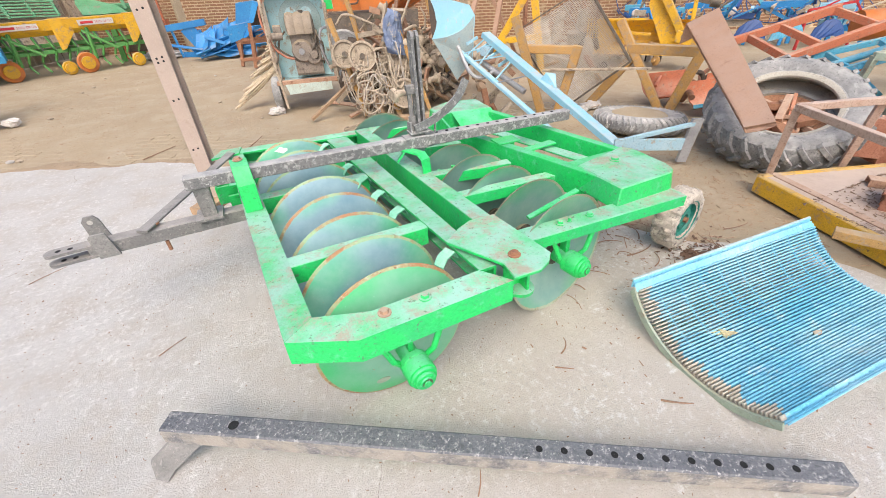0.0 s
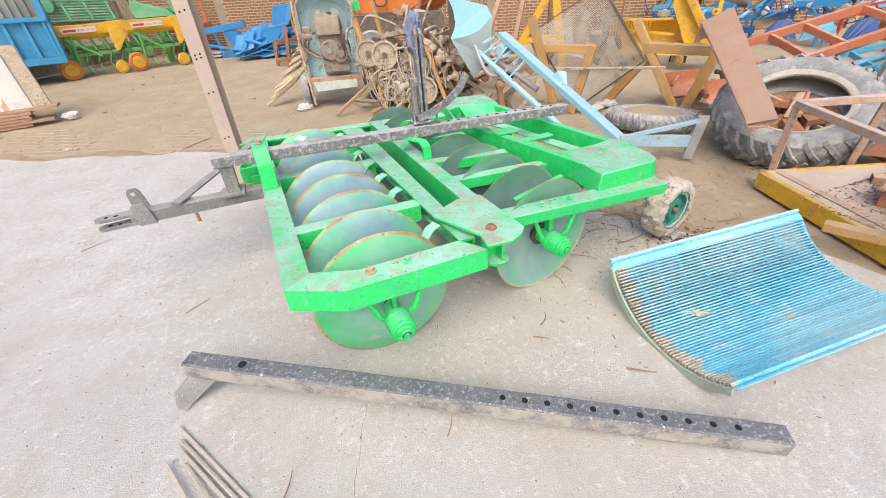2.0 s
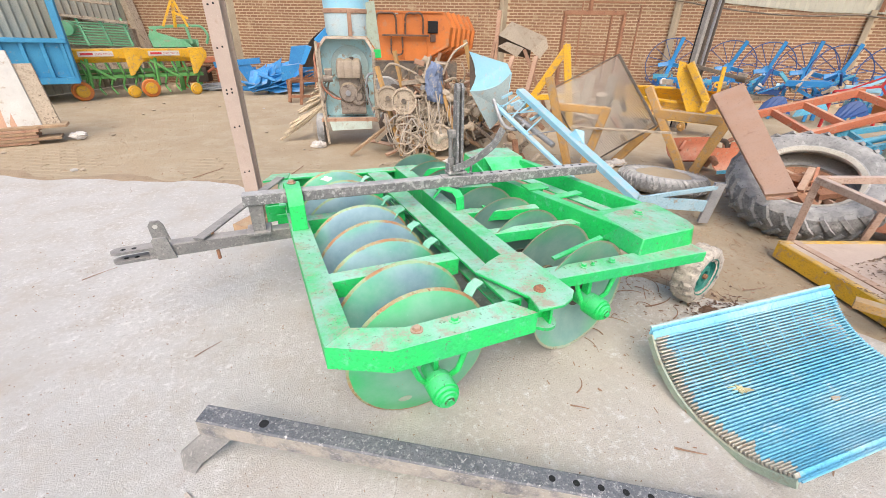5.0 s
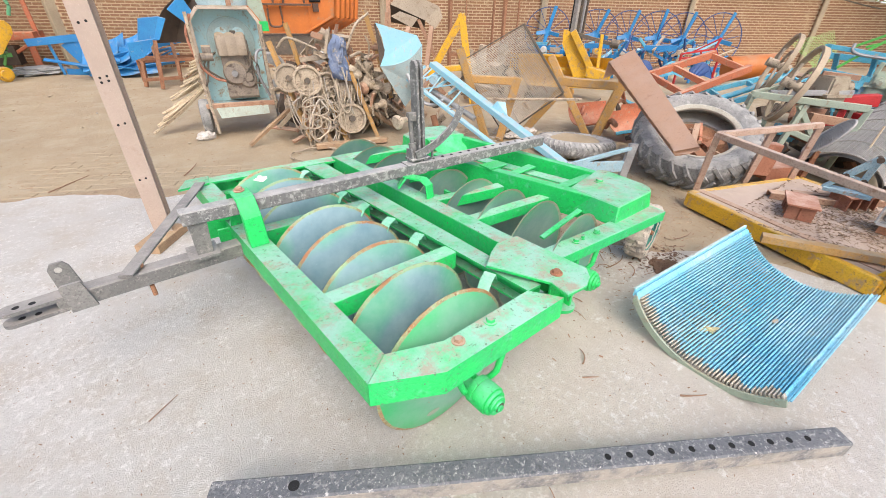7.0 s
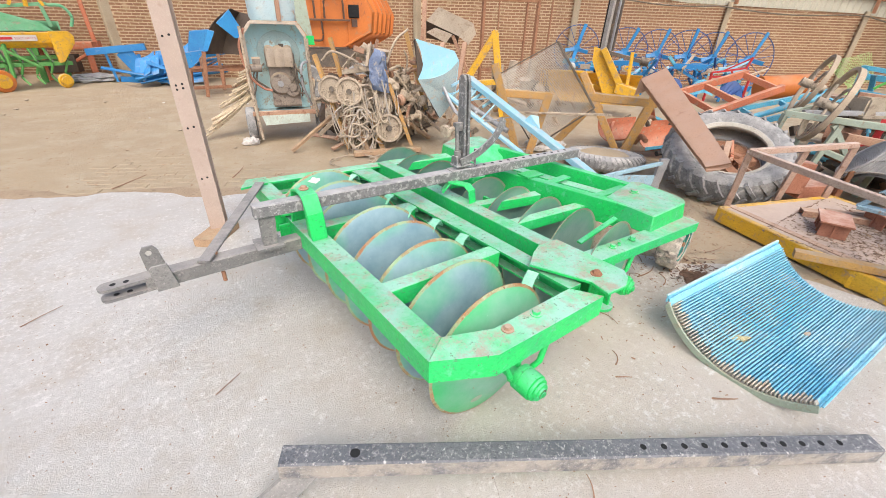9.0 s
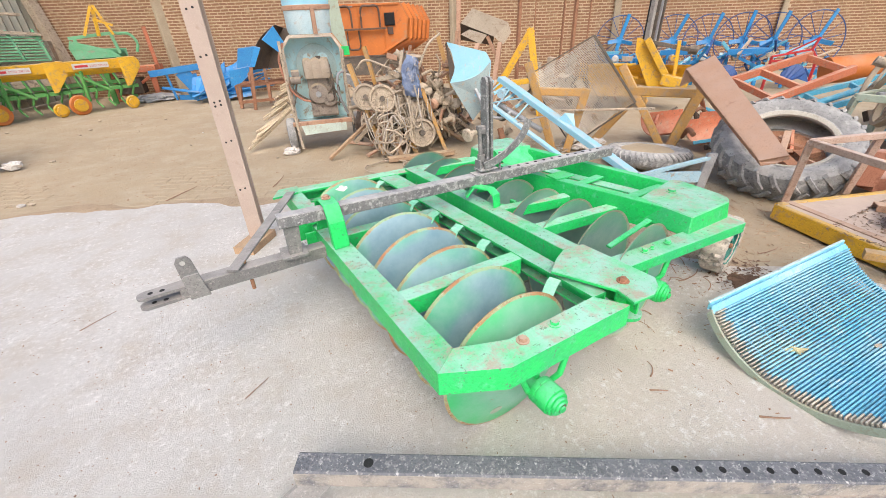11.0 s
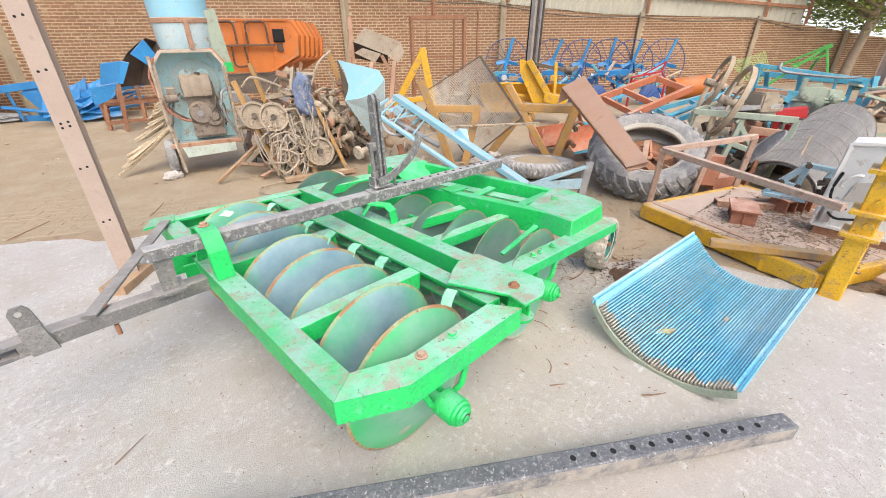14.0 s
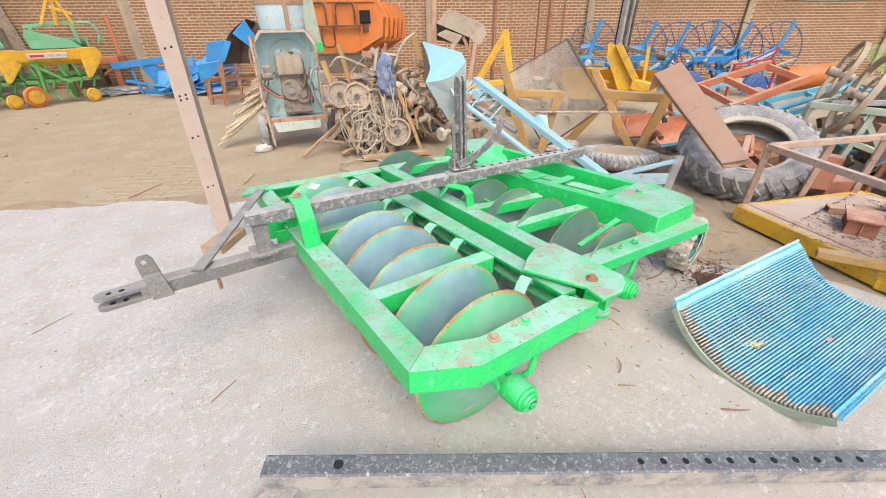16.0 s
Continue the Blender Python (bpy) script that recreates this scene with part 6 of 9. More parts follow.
def curved_sheet(bm, rows, thick):
    """A bent sheet through rows of two edge points each."""
    t = Vector(thick)
    grid = [[bm.verts.new(Vector(p) + t * k) for k in (0, 1) for p in row] for row in rows]
    for a, b in zip(grid, grid[1:]):
        bm.faces.new((a[0], a[1], b[1], b[0]))
        bm.faces.new((a[2], b[2], b[3], a[3]))
        bm.faces.new((a[0], b[0], b[2], a[2]))
        bm.faces.new((a[1], a[3], b[3], b[1]))
    for g in (grid[0], grid[-1]):
        bm.faces.new((g[0], g[1], g[3], g[2]))
    bmesh.ops.recalc_face_normals(bm, faces=bm.faces)
    return bm


for x, y in ((4.5, 3.6), (4.6, 3.05), (5.1, 3.2)):
    rows = []
    for i in range(8):
        a = -0.6 + 0.32 * i
        rows.append((V(x - 0.22, y + 0.2 * math.sin(a), 0.30 - 0.22 * math.cos(a)), V(x + 0.24, y + 0.2 * math.sin(a) - 0.25, 0.34 - 0.22 * math.cos(a))))
    bm = B()
    curved_sheet(bm, rows, (0, 0.004, 0.012))
    solo("mouldboard", bm, RED, "orange-red curved plough mouldboard lying on the earth", "plough part", group="plough mouldboards")

# ---- yellow timber trestles ----
def trestle(at, beams, label):
    o = thing("trestle", at, label, "trestle", group="yellow trestles")
    for i, (p, q, w, h) in enumerate(beams):
        bm = B()
        bar(bm, p, q, w * 1.18, h * 1.18, c=0.006)
        part("beam" if i == 0 else "leg", bm, YELLOW if "A-shaped" in label else YELLOW_WOOD, o, smooth=False)


trestle((4.1, 3.4, 0), [((3.88, 3.72, 0.66), (4.34, 3.08, 0.65), 0.09, 0.08), ((4.31, 3.12, 0.70), (4.20, 3.28, 0.0), 0.09, 0.09), ((3.80, 3.82, 0.93), (4.16, 3.34, 0.0), 0.08, 0.07), ((3.95, 3.65, 0.62), (3.75, 4.05, 0.0), 0.08, 0.08)], "chipped yellow timber trestle with splayed legs")
trestle((3.1, 3.95, 0), [((2.86, 4.20, 0.70), (3.28, 3.81, 0.69), 0.07, 0.07), ((3.27, 3.82, 0.73), (3.17, 3.93, 0.0), 0.08, 0.08), ((2.72, 4.22, 1.02), (2.98, 3.95, 0.0), 0.07, 0.07)], "yellow-brown timber trestle among scrap")
trestle((4.1, 6.0, 0), [((4.12, 5.89, 1.29), (3.62, 6.25, 0.25), 0.10, 0.09), ((4.09, 5.90, 1.30), (4.28, 5.75, 0.0), 0.10, 0.09), ((4.2, 5.82, 0.55), (3.75, 6.15, 0.50), 0.08, 0.07)], "yellow A-shaped steel trestle in front of the wall")

# ---- wire sieve ----
SV = thing("wire_sieve", (3.3, 3.9, 0), "dusty grey bar sieve in a bent frame leaning on trestles", "sieve")
T, L, Bt, R = V(3.30, 3.84, 1.27), V(2.80, 4.32, 0.86), V(3.30, 3.98, 0.03), V(3.68, 3.46, 0.58)
for p, q, w in ((T, R, 0.02), (R, Bt, 0.014), (Bt, L, 0.012), (L, T, 0.010)):
    bm = B()
    bar(bm, p, q, w, w * 1.4)
    part("frame_bar", bm, GREASY, SV)


def sieve_point(a, b):
    p = T.lerp(R, a)
    q = L.lerp(Bt, a)
    r = p.lerp(q, b)
    return r + V(0.10, 0.14, -0.05) * math.sin(math.pi * b) * (0.7 + 0.6 * a) + V(0.01, 0.01, 0.01) * noise.noise((a * 5, b * 5, 4))


SIEVE_WIRE = material("pale_sieve_wire", (0.50, 0.47, 0.42), (0.58, 0.54, 0.48), (0.36, 0.30, 0.24), rough=0.7, scale=8, wear_amount=0.4)
for k in range(1, 58):
    bm = B()
    tube(bm, [sieve_point(k / 58, j / 8) for j in range(9)], 0.0042, seg=4)
    part("wire", bm, SIEVE_WIRE, SV)
for k in range(1, 30):
    bm = B()
    tube(bm, [sieve_point(j / 8, k / 30) - V(0, 0, 0.005) for j in range(9)], 0.0022, seg=4)
    part("cross_wire", bm, SIEVE_WIRE, SV)
for b in (0.30, 0.66):
    bm = B()
    tube(bm, [sieve_point(j / 8, b) - V(0, 0, 0.009) for j in range(9)], 0.006, seg=5)
    part("rib", bm, SIEVE_WIRE, SV)
bm = B()
bar(bm, (2.95, 3.98, 0.50), (3.82, 3.30, 0.52), 0.025, 0.025)
solo("iron_rod", bm, DUSTY_IRON, "dull iron rod resting across the trestles", "rod")

# ---- sky blue elevator ----
EV = thing("grain_elevator", (2.4, 3.4, 0), "sky blue grain elevator with a flared hopper, its arm resting low", "elevator")
TL, TR, MR, ML, BR2, BL2 = V(1.90, 4.63, 1.26), V(2.26, 4.40, 1.15), V(2.31, 4.37, 1.05), V(1.92, 4.61, 0.84), V(2.29, 4.39, 0.63), V(2.15, 4.48, 0.41)
bk = V(0.20, 0.40, -0.05)
edge_l = curve_pts([TL, V(1.955, 4.60, 1.12), V(1.965, 4.59, 0.97), ML], 4)
fold = curve_pts([ML, V(2.06, 4.50, 0.865), V(2.20, 4.42, 0.93), MR], 3)
bm = B()
plate(bm, edge_l[::-1] + [TR, MR] + fold[::-1][1:-1], (0.010, 0.018, 0.0))
part("hopper_front", bm, SKYBLUE, EV, "flared light blue hopper sheet with a curved edge", smooth=False)
bm = B()
plate(bm, fold + [BR2, BL2], (0.012, 0.02, -0.004))
part("hopper_base", bm, material("dusty_blue_grey", (0.33, 0.43, 0.45), (0.40, 0.45, 0.43), (0.42, 0.36, 0.29), rough=0.7, scale=4, wear_amount=0.4, dust=DUST, dust_amount=0.4), EV, "dusty grey-blue hopper underside", smooth=False)
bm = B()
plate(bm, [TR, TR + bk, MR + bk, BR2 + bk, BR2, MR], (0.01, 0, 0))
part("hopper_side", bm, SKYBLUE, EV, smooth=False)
# left side coloured near-black as shade, the right one is sky blue
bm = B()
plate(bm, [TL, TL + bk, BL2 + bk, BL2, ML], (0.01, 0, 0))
part("hopper_side", bm, IRON_AND_SHADE, EV, smooth=False)
A0, A1 = V(2.34, 4.26, 0.88), V(2.66, 2.49, 0.20)
bm = B()
channel(bm, A0 + V(0.05, 0, 0.02), A1, 0.105, 0.05)
part("arm", bm, SKYBLUE, EV, "long sky blue channel arm", smooth=False)
bm = B()
bar(bm, V(2.15, 4.40, 0.72), V(2.45, 2.75, 0.08), 0.06, 0.03)
part("lower_arm", bm, SKYBLUE, EV, smooth=False)
L0, L1 = V(2.15, 4.40, 0.72), V(2.45, 2.75, 0.08)
for t, u in ((0.02, 0.06), (0.08, 0.03), (0.10, 0.18), (0.20, 0.12), (0.26, 0.34), (0.40, 0.36)):
    bm = B()
    bar(bm, A0.lerp(A1, t) - V(0, 0, 0.03), L0.lerp(L1, u), 0.022, 0.012)
    part("cross_link", bm, SKYBLUE if t < 0.3 else STEEL, EV, smooth=False)
bm = B()
cyl(bm, A0.lerp(A1, 0.06) - V(0.08, 0.04, 0.10), A0.lerp(A1, 0.06) - V(-0.03, -0.02, 0.10), 0.045, seg=18)
part("roller", bm, SLATE, EV)
bm = B()
nt = A0.lerp(A1, 0.52)
plate(bm, [nt + V(-0.02, 0.10, 0.0), nt + V(0.02, 0.02, 0.10), nt + V(0.08, -0.04, 0.09), nt + V(0.06, -0.10, -0.02)], (0.012, 0.012, 0))
part("gusset", bm, SKYBLUE, EV, smooth=False)
for k in range(4):
    bm = B()
    p = V(2.18, 4.30, 0.80) + V(0.06 * k, -0.12 * k, -0.06 * k)
    bar(bm, p, p + V(0.14, 0.02, 0.05), 0.018, 0.03)
    part("bracket", bm, SKYBLUE, EV)
bm = B()
tube(bm, curve_pts([V(2.10, 4.35, 0.78), V(2.14, 4.15, 0.55), V(2.24, 4.05, 0.50), V(2.34, 4.0, 0.56)], 6), 0.02)
part("bent_pipe", bm, STEEL, EV)
bm = B()
cyl(bm, V(2.30, 4.15, 0.62), V(2.50, 3.65, 0.40), 0.03)
part("cylinder", bm, STEEL, EV)
bm = B()
bar(bm, V(2.62, 2.48, 0.21), V(3.17, 2.21, 0.345), 0.03, 0.035)
bar(bm, V(2.62, 2.48, 0.19), V(3.17, 2.22, 0.17), 0.03, 0.10)
part("fork", bm, SLATE, EV, "dusty blue forked tail piece", smooth=False)
bm = B()
plate(bm, [V(3.11, 2.23, 0.02), V(3.17, 2.19, 0.02), V(3.21, 2.17, 0.385), V(3.14, 2.21, 0.385)], (0.015, 0.03, 0))
part("end_plate", bm, STEEL, EV, smooth=False)

# ---- engine cart ----
EC = thing("engine_cart", (0.72, 5.95, 0), "old diesel engine in a faded cyan housing on a wheeled skid", "engine cart")
EX, EY = V(0.98, -0.20, 0), V(0.20, 0.98, 0)
E0 = V(0.37, 5.95, 0)


def ep(a, b, z):
    p = E0 + EX * a + EY * b
    return V(p.x, p.y, z)


outl = [(0.0, 0.36), (0.69, 0.36), (0.69, 1.22), (0.60, 1.36), (0.10, 1.36), (0.0, 1.24)]
bm = B()
plate(bm, [ep(a, 0.22, z) for a, z in outl], EY * 0.01)
part("back_panel", bm, CYAN_OLD, EC, "faded cyan back panel with flaking paint", smooth=False)
bm = B()
for (a, z), (c, w) in zip(outl, outl[1:] + outl[:1]):
    plate(bm, [ep(a, 0.0, z), ep(c, 0.0, w), ep(c, 0.22, w), ep(a, 0.22, z)], EX * 0.004 + UP * 0.006)
part("housing", bm, CYAN_OLD, EC, smooth=False)
bm = B()
for (a, z), (c, w) in zip(outl, outl[1:] + outl[:1]):
    bar(bm, ep(a, -0.01, z), ep(c, -0.01, w), 0.035, 0.035)
part("rim", bm, material("bleached_edge", (0.52, 0.46, 0.38), (0.44, 0.33, 0.25), (0.35, 0.2, 0.13), rough=0.7, scale=10, wear_amount=0.4), EC, "worn pale edging", smooth=False)
bm = B()
cyl(bm, ep(0.37, 0.20, 1.02), ep(0.37, 0.17, 1.02), 0.25, seg=36)
fan = part("fan_plate", bm, material("dusty_teal", (0.30, 0.42, 0.43), (0.36, 0.42, 0.40), (0.25, 0.2, 0.15), rough=0.7, wear_amount=0.35), EC, "dark round fan plate")
for a in (0.28, 0.46):
    bm = B()
    cyl(bm, ep(a, 0.172, 1.10), ep(a, 0.165, 1.10), 0.065, seg=20)
    part("opening", bm, CYAN_OLD, fan)
bm = B()
lobe = []
for k in range(25):
    a = 0.20 + 0.32 * k / 24
    lobe.append((a, 0.018 * abs(math.sin(math.pi * 3 * k / 24))))
rings = []
for a, o in lobe:
    e = 0.03 if a in (lobe[0][0], lobe[-1][0]) else 0.0
    rings.append([bm.verts.new(ep(a, b, z)) for b, z in ((-0.05 - o + e, 0.89 + e), (-0.065 - o + e, 0.98), (-0.05 - o + e, 1.08 + o - e), (0.05, 1.105 + o - e), (0.16, 1.08 + o - e), (0.16, 0.88))])
for p, q in zip(rings, rings[1:]):
    for i in range(6):
        bm.faces.new((p[i], p[(i + 1) % 6], q[(i + 1) % 6], q[i]))
bm.faces.new(rings[0][::-1])
bm.faces.new(rings[-1])
bmesh.ops.recalc_face_normals(bm, faces=bm.faces)
tank = part("fuel_tank", bm, material("dusty_tank", (0.45, 0.37, 0.29), (0.36, 0.29, 0.22), (0.20, 0.15, 0.11), rough=0.8, scale=8, wear_amount=0.40, dust=DUST, dust_amount=0.6), EC, "dusty ribbed fuel tank")
bm = B()
cyl(bm, ep(0.40, 0.06, 1.10), ep(0.40, 0.06, 1.135), 0.03)
part("cap", bm, GREASY, tank)
bm = B()
bar(bm, ep(0.22, 0.10, 0.66), ep(0.55, 0.10, 0.66), 0.18, 0.50, c=0.03)
ENGINE = material("dusty_engine", (0.25, 0.205, 0.17), (0.33, 0.275, 0.225), (0.10, 0.075, 0.06), rough=0.65, scale=10, wear_amount=0.44, bump=0.4, dust=DUST, dust_amount=0.7)
part("engine_block", bm, ENGINE, EC, "greasy dust-caked engine block", smooth=False)
bm = B()
lathe(bm, ep(0.34, -0.01, 0.70), EY, [(0, -0.03), (0.11, -0.03), (0.13, 0.0), (0.13, 0.03), (0, 0.03)], seg=28)
lathe(bm, ep(0.46, -0.01, 0.63), EY, [(0, -0.025), (0.08, -0.025), (0.10, 0.0), (0.10, 0.03), (0, 0.03)], seg=24)
part("belt_guard", bm, ENGINE, EC, "dusty teardrop belt guard")
bm = B()
lathe(bm, ep(0.33, -0.05, 0.70), EY, [(0, -0.02), (0.035, -0.02), (0.035, 0.02), (0, 0.02)], seg=16)
part("crank_boss", bm, STEEL, EC)
for k in range(6):
    bm = B()
    a0 = rnd.uniform(0.1, 0.6)
    tube(bm, curve_pts([ep(a0, 0.02, rnd.uniform(0.8, 1.05)), ep(a0 + rnd.uniform(-0.15, 0.15), -0.05, rnd.uniform(0.55, 0.9)), ep(a0 + rnd.uniform(-0.2, 0.2), 0.02, rnd.uniform(0.4, 0.7))], 6), 0.011)
    part("hose", bm, GREASY, EC)
bm = B()
tube(bm, curve_pts([ep(0.02, -0.03, 1.3), ep(-0.06, -0.05, 1.1), ep(0.0, -0.05, 0.8), ep(0.12, -0.04, 0.66), ep(0.22, -0.03, 0.62)], 8), 0.014)
part("hose", bm, material("faded_red_hose", (0.50, 0.22, 0.14), rough=0.7), EC, "faded red rubber hose")
bm = B()
bar(bm, ep(0.14, -0.02, 0.95), ep(0.05, -0.02, 0.95), 0.06, 0.10, c=0.02)
cyl(bm, ep(0.14, -0.02, 0.88), ep(0.02, -0.04, 0.88), 0.045)
part("air_filter", bm, ENGINE, EC)
bm = B()
bar(bm, ep(-0.05, -0.06, 0.36), ep(0.74, -0.06, 0.36), 0.06, 0.05)
bar(bm, ep(-0.05, 0.3, 0.36), ep(0.74, 0.3, 0.36), 0.06, 0.05)
bar(bm, ep(0.0, -0.06, 0.35), ep(0.0, 0.4, 0.35), 0.05, 0.05)
bar(bm, ep(0.69, -0.06, 0.35), ep(0.69, 0.4, 0.35), 0.05, 0.05)
part("skid", bm, RUST_DUSTY, EC, smooth=False)
bm = B()
plate(bm, [ep(0.08, -0.10, 0.22), ep(0.62, -0.10, 0.24), ep(0.62, -0.10, 0.34), ep(0.05, -0.10, 0.34)], EY * 0.05)
part("front_sill", bm, material("pale_cyan_sill", (0.50, 0.58, 0.52), (0.42, 0.46, 0.40), (0.36, 0.26, 0.18), rough=0.8, scale=8, wear_amount=0.4), EC, "weathered pale cyan sill board", smooth=False)
for a, b in ((-0.085, 0.12), (0.78, 0.15)):
    bm = B()
    lathe(bm, ep(a, b, 0.205), EX, [(0.09, -0.045), (0.16, -0.055), (0.195, -0.048), (0.205, -0.03), (0.205, 0.03), (0.195, 0.048), (0.16, 0.055), (0.09, 0.045)], seg=28, closed=True)
    w = part("wheel", bm, RUBBER, EC, "worn dusty cart tyre")
    bm = B()
    lathe(bm, ep(a, b, 0.20), EX, [(0, -0.03), (0.09, -0.02), (0.09, 0.02), (0, 0.03)], seg=20)
    part("rim", bm, RUST, w)
for a0, z0, a1, z1 in ((-0.02, 1.32, 0.02, 0.05), (0.70, 1.20, 0.72, 0.30)):
    bm = B()
    tube(bm, [ep(a0, -0.06, z0), ep((a0 + a1) / 2 - 0.02, -0.10, (z0 + z1) / 2), ep(a1, -0.10, z1)], 0.018)
    part("stay", bm, DUSTY_IRON, EC)
bm = B()
tube(bm, curve_pts([ep(0.72, -0.02, 0.95), ep(0.60, -0.14, 0.92), ep(0.58, -0.15, 0.7), ep(0.66, -0.12, 0.45)], 6), 0.016)
part("bent_pipe", bm, STEEL, EC)
bm = B()
plate(bm, [ep(0.70, -0.03, 1.13), ep(0.79, -0.03, 1.13), ep(0.79, -0.03, 1.23), ep(0.70, -0.03, 1.23)], EY * 0.01)
solo("green_tag", bm, GREEN_CLEAN, "small bright green plastic tag on the cart", "tag")
bm = B()
plate(bm, [ep(0.62, 0.1, 1.38), ep(0.80, 0.1, 1.12), ep(0.74, 0.1, 1.78), ep(0.60, 0.1, 1.75)], EY * 0.02)
part("side_sheet", bm, PALE_GREEN, EC, "slanting grey-green side sheet", smooth=False)

# drum on the cart
DC = ep(0.38, 0.25, 1.38)
DR = thing("barrel", DC, "sky blue barrel with rusty bands on the cart", "barrel")
bm = B()
lathe(bm, DC, UP, [(0, 0), (0.27, 0), (0.285, 0.04), (0.29, 0.26)], seg=36)
part("lower_shell", bm, material("streaked_pale_blue", (0.42, 0.58, 0.64), (0.55, 0.62, 0.62), (0.45, 0.30, 0.2), rough=0.6, scale=4, wear_amount=0.4, wear_scale=1.5), DR)
bm = B()
lathe(bm, DC, UP, [(0.29, 0.30), (0.30, 0.52), (0.285, 0.54), (0.0, 0.54)], seg=36)
part("upper_shell", bm, SKYBLUE, DR)
for h in (0.25,):
    bm = B()
    lathe(bm, DC, UP, [(0.288, h), (0.302, h + 0.005), (0.302, h + 0.05), (0.29, h + 0.055)], seg=36)
    part("band", bm, RUST_DUSTY, DR)
bm = B()
bar(bm, DC + V(-0.02, -0.30, 0.0), DC + V(-0.02, -0.305, 0.28), 0.05, 0.02)
part("upright_band", bm, RUST_DUSTY, DR)

# ---- bamboo canes leaning on the cart ----
for k in range(34):
    q = (k / 33) ** 1.15
    f = V(-0.24 + 0.62 * q + rnd.uniform(-0.04, 0.05), 6.38 + 0.10 * q + rnd.uniform(-0.10, 0.10), 0.03 + 0.70 * q + rnd.uniform(-0.015, 0.03))
    ln = rnd.uniform(0.75, 1.0)
    t = f + V(0.80, 0.10 + rnd.uniform(-0.04, 0.04), 0.56 - 0.16 * q + rnd.uniform(-0.05, 0.05)) * ln
    bm = B()
    n = 10
    w = rnd.uniform(-0.03, 0.03)
    pts = [f.lerp(t, i / n) + V(w * math.sin(2.5 * i / n), 0, -0.04 * math.sin(math.pi * i / n)) for i in range(n + 1)]
    r = 0.008 + 0.010 * rnd.random()
    tube(bm, pts, r, seg=7, taper=0.8)
    for i in (2, 5, 8):
        lathe(bm, pts[i], pts[i + 1] - pts[i], [(r * 0.8, -0.006), (r * 1.25, 0), (r * 0.8, 0.006)], seg=7)
    solo("cane", bm, CANE, "pale dry bamboo cane leaning on the engine cart", "cane", group="bundle of canes")

# ---- junk heap beside the cart ----
def pulley(name, c, axis, r, w, mat, label):
    o = thing(name, c, label, "pulley", group="pulleys in the heap")
    bm = B()
    lathe(bm, c, axis, [(r * 0.15, -w * 0.3), (r * 0.8, -w * 0.2), (r * 0.84, -w), (r, -w), (r * 0.94, 0), (r, w), (r * 0.84, w), (r * 0.8, w * 0.2), (r * 0.15, w * 0.3)], seg=32)
    part("wheel", bm, mat, o)
    ax = Vector(axis).normalized()
    bm = B()
    cyl(bm, Vector(c) - ax * w * 1.6, Vector(c) + ax * w * 1.6, r * 0.2)
    part("hub", bm, GREASY, o)
    dd, ss, uu = frame_of((0, 0, 0), ax)
    for k in range(5):
        a = 2 * math.pi * k / 5
        bm = B()
        p = Vector(c) + (ss * math.cos(a) + uu * math.sin(a)) * r * 0.5
        cyl(bm, p - ax * w * 0.32, p - ax * w * 0.42, r * 0.13, seg=12)
        part("opening", bm, DARK, o)


TO_CAM = V(-0.25, -0.95, 0.1)
pulley("pulley", (1.22, 4.99, 0.70), TO_CAM, 0.155, 0.035, DUSTY_IRON, "dusty cast iron belt pulley in the scrap heap")
pulley("pulley", (1.04, 5.05, 0.73), TO_CAM, 0.145, 0.03, DUSTY_IRON, "dusty flat pulley behind another in the heap")
pulley("pulley", (1.62, 4.82, 0.28), V(-0.2, -0.95, 0.15), 0.165, 0.05, DUSTY_IRON, "large dusty grey pulley low in the scrap heap")
pulley("pulley", (1.95, 5.10, 0.72), V(0.3, -0.9, 0.2), 0.15, 0.05, DUSTY_IRON, "dusty iron pulley wedged between pipes")
pulley("pulley", (2.02, 5.0, 0.42), V(-0.5, -0.7, 0.3), 0.12, 0.05, GREASY, "small greasy pulley in the heap")


def lump(name, c, size, mat, label, seed, cat="machine part"):
    """A rounded, uneven casting or bag."""
    bm = B()
    bmesh.ops.create_icosphere(bm, subdivisions=4, radius=1)
    for v in bm.verts:
        n = v.co.normalized()
        k = 1 + 0.35 * noise.noise(n * 1.7 + V(seed, 0, 0)) + 0.25 * noise.noise(n * 4.5 + V(0, seed, 0)) + 0.12 * noise.noise(n * 11 + V(0, 0, seed))
        v.co = Vector(c) + V(n.x * size[0], n.y * size[1], n.z * size[2]) * k
    return solo(name, bm, mat, label, cat)


BAG = material("faded_blue_bag", (0.15, 0.205, 0.34), (0.22, 0.26, 0.36), (0.44, 0.40, 0.36), rough=0.6, scale=7, wear_amount=0.46)
bm = B()
bmesh.ops.create_grid(bm, x_segments=26, y_segments=34, size=1)
for v in bm.verts:
    a, b = v.co.x, v.co.y
    w = 0.115 * (1.05 - 0.30 * b) * (1 - 0.5 * max(0, b - 0.55))
    fold = 0.030 * noise.noise((a * 2.2, b * 2.2, 5)) + 0.022 * abs(noise.noise((a * 5, b * 4, 9)))
    v.co = V(1.62 + a * w + 0.05 * b * b - 0.02 * b, 5.02 - 0.10 * (1 - a * a) - fold * 1.6, 0.89 + b * 0.22 - 0.03 * a)
bmesh.ops.solidify(bm, geom=list(bm.faces), thickness=0.006)
solo("crumpled_bag", bm, BAG, "crumpled faded blue bag draped over the scrap heap", "bag")
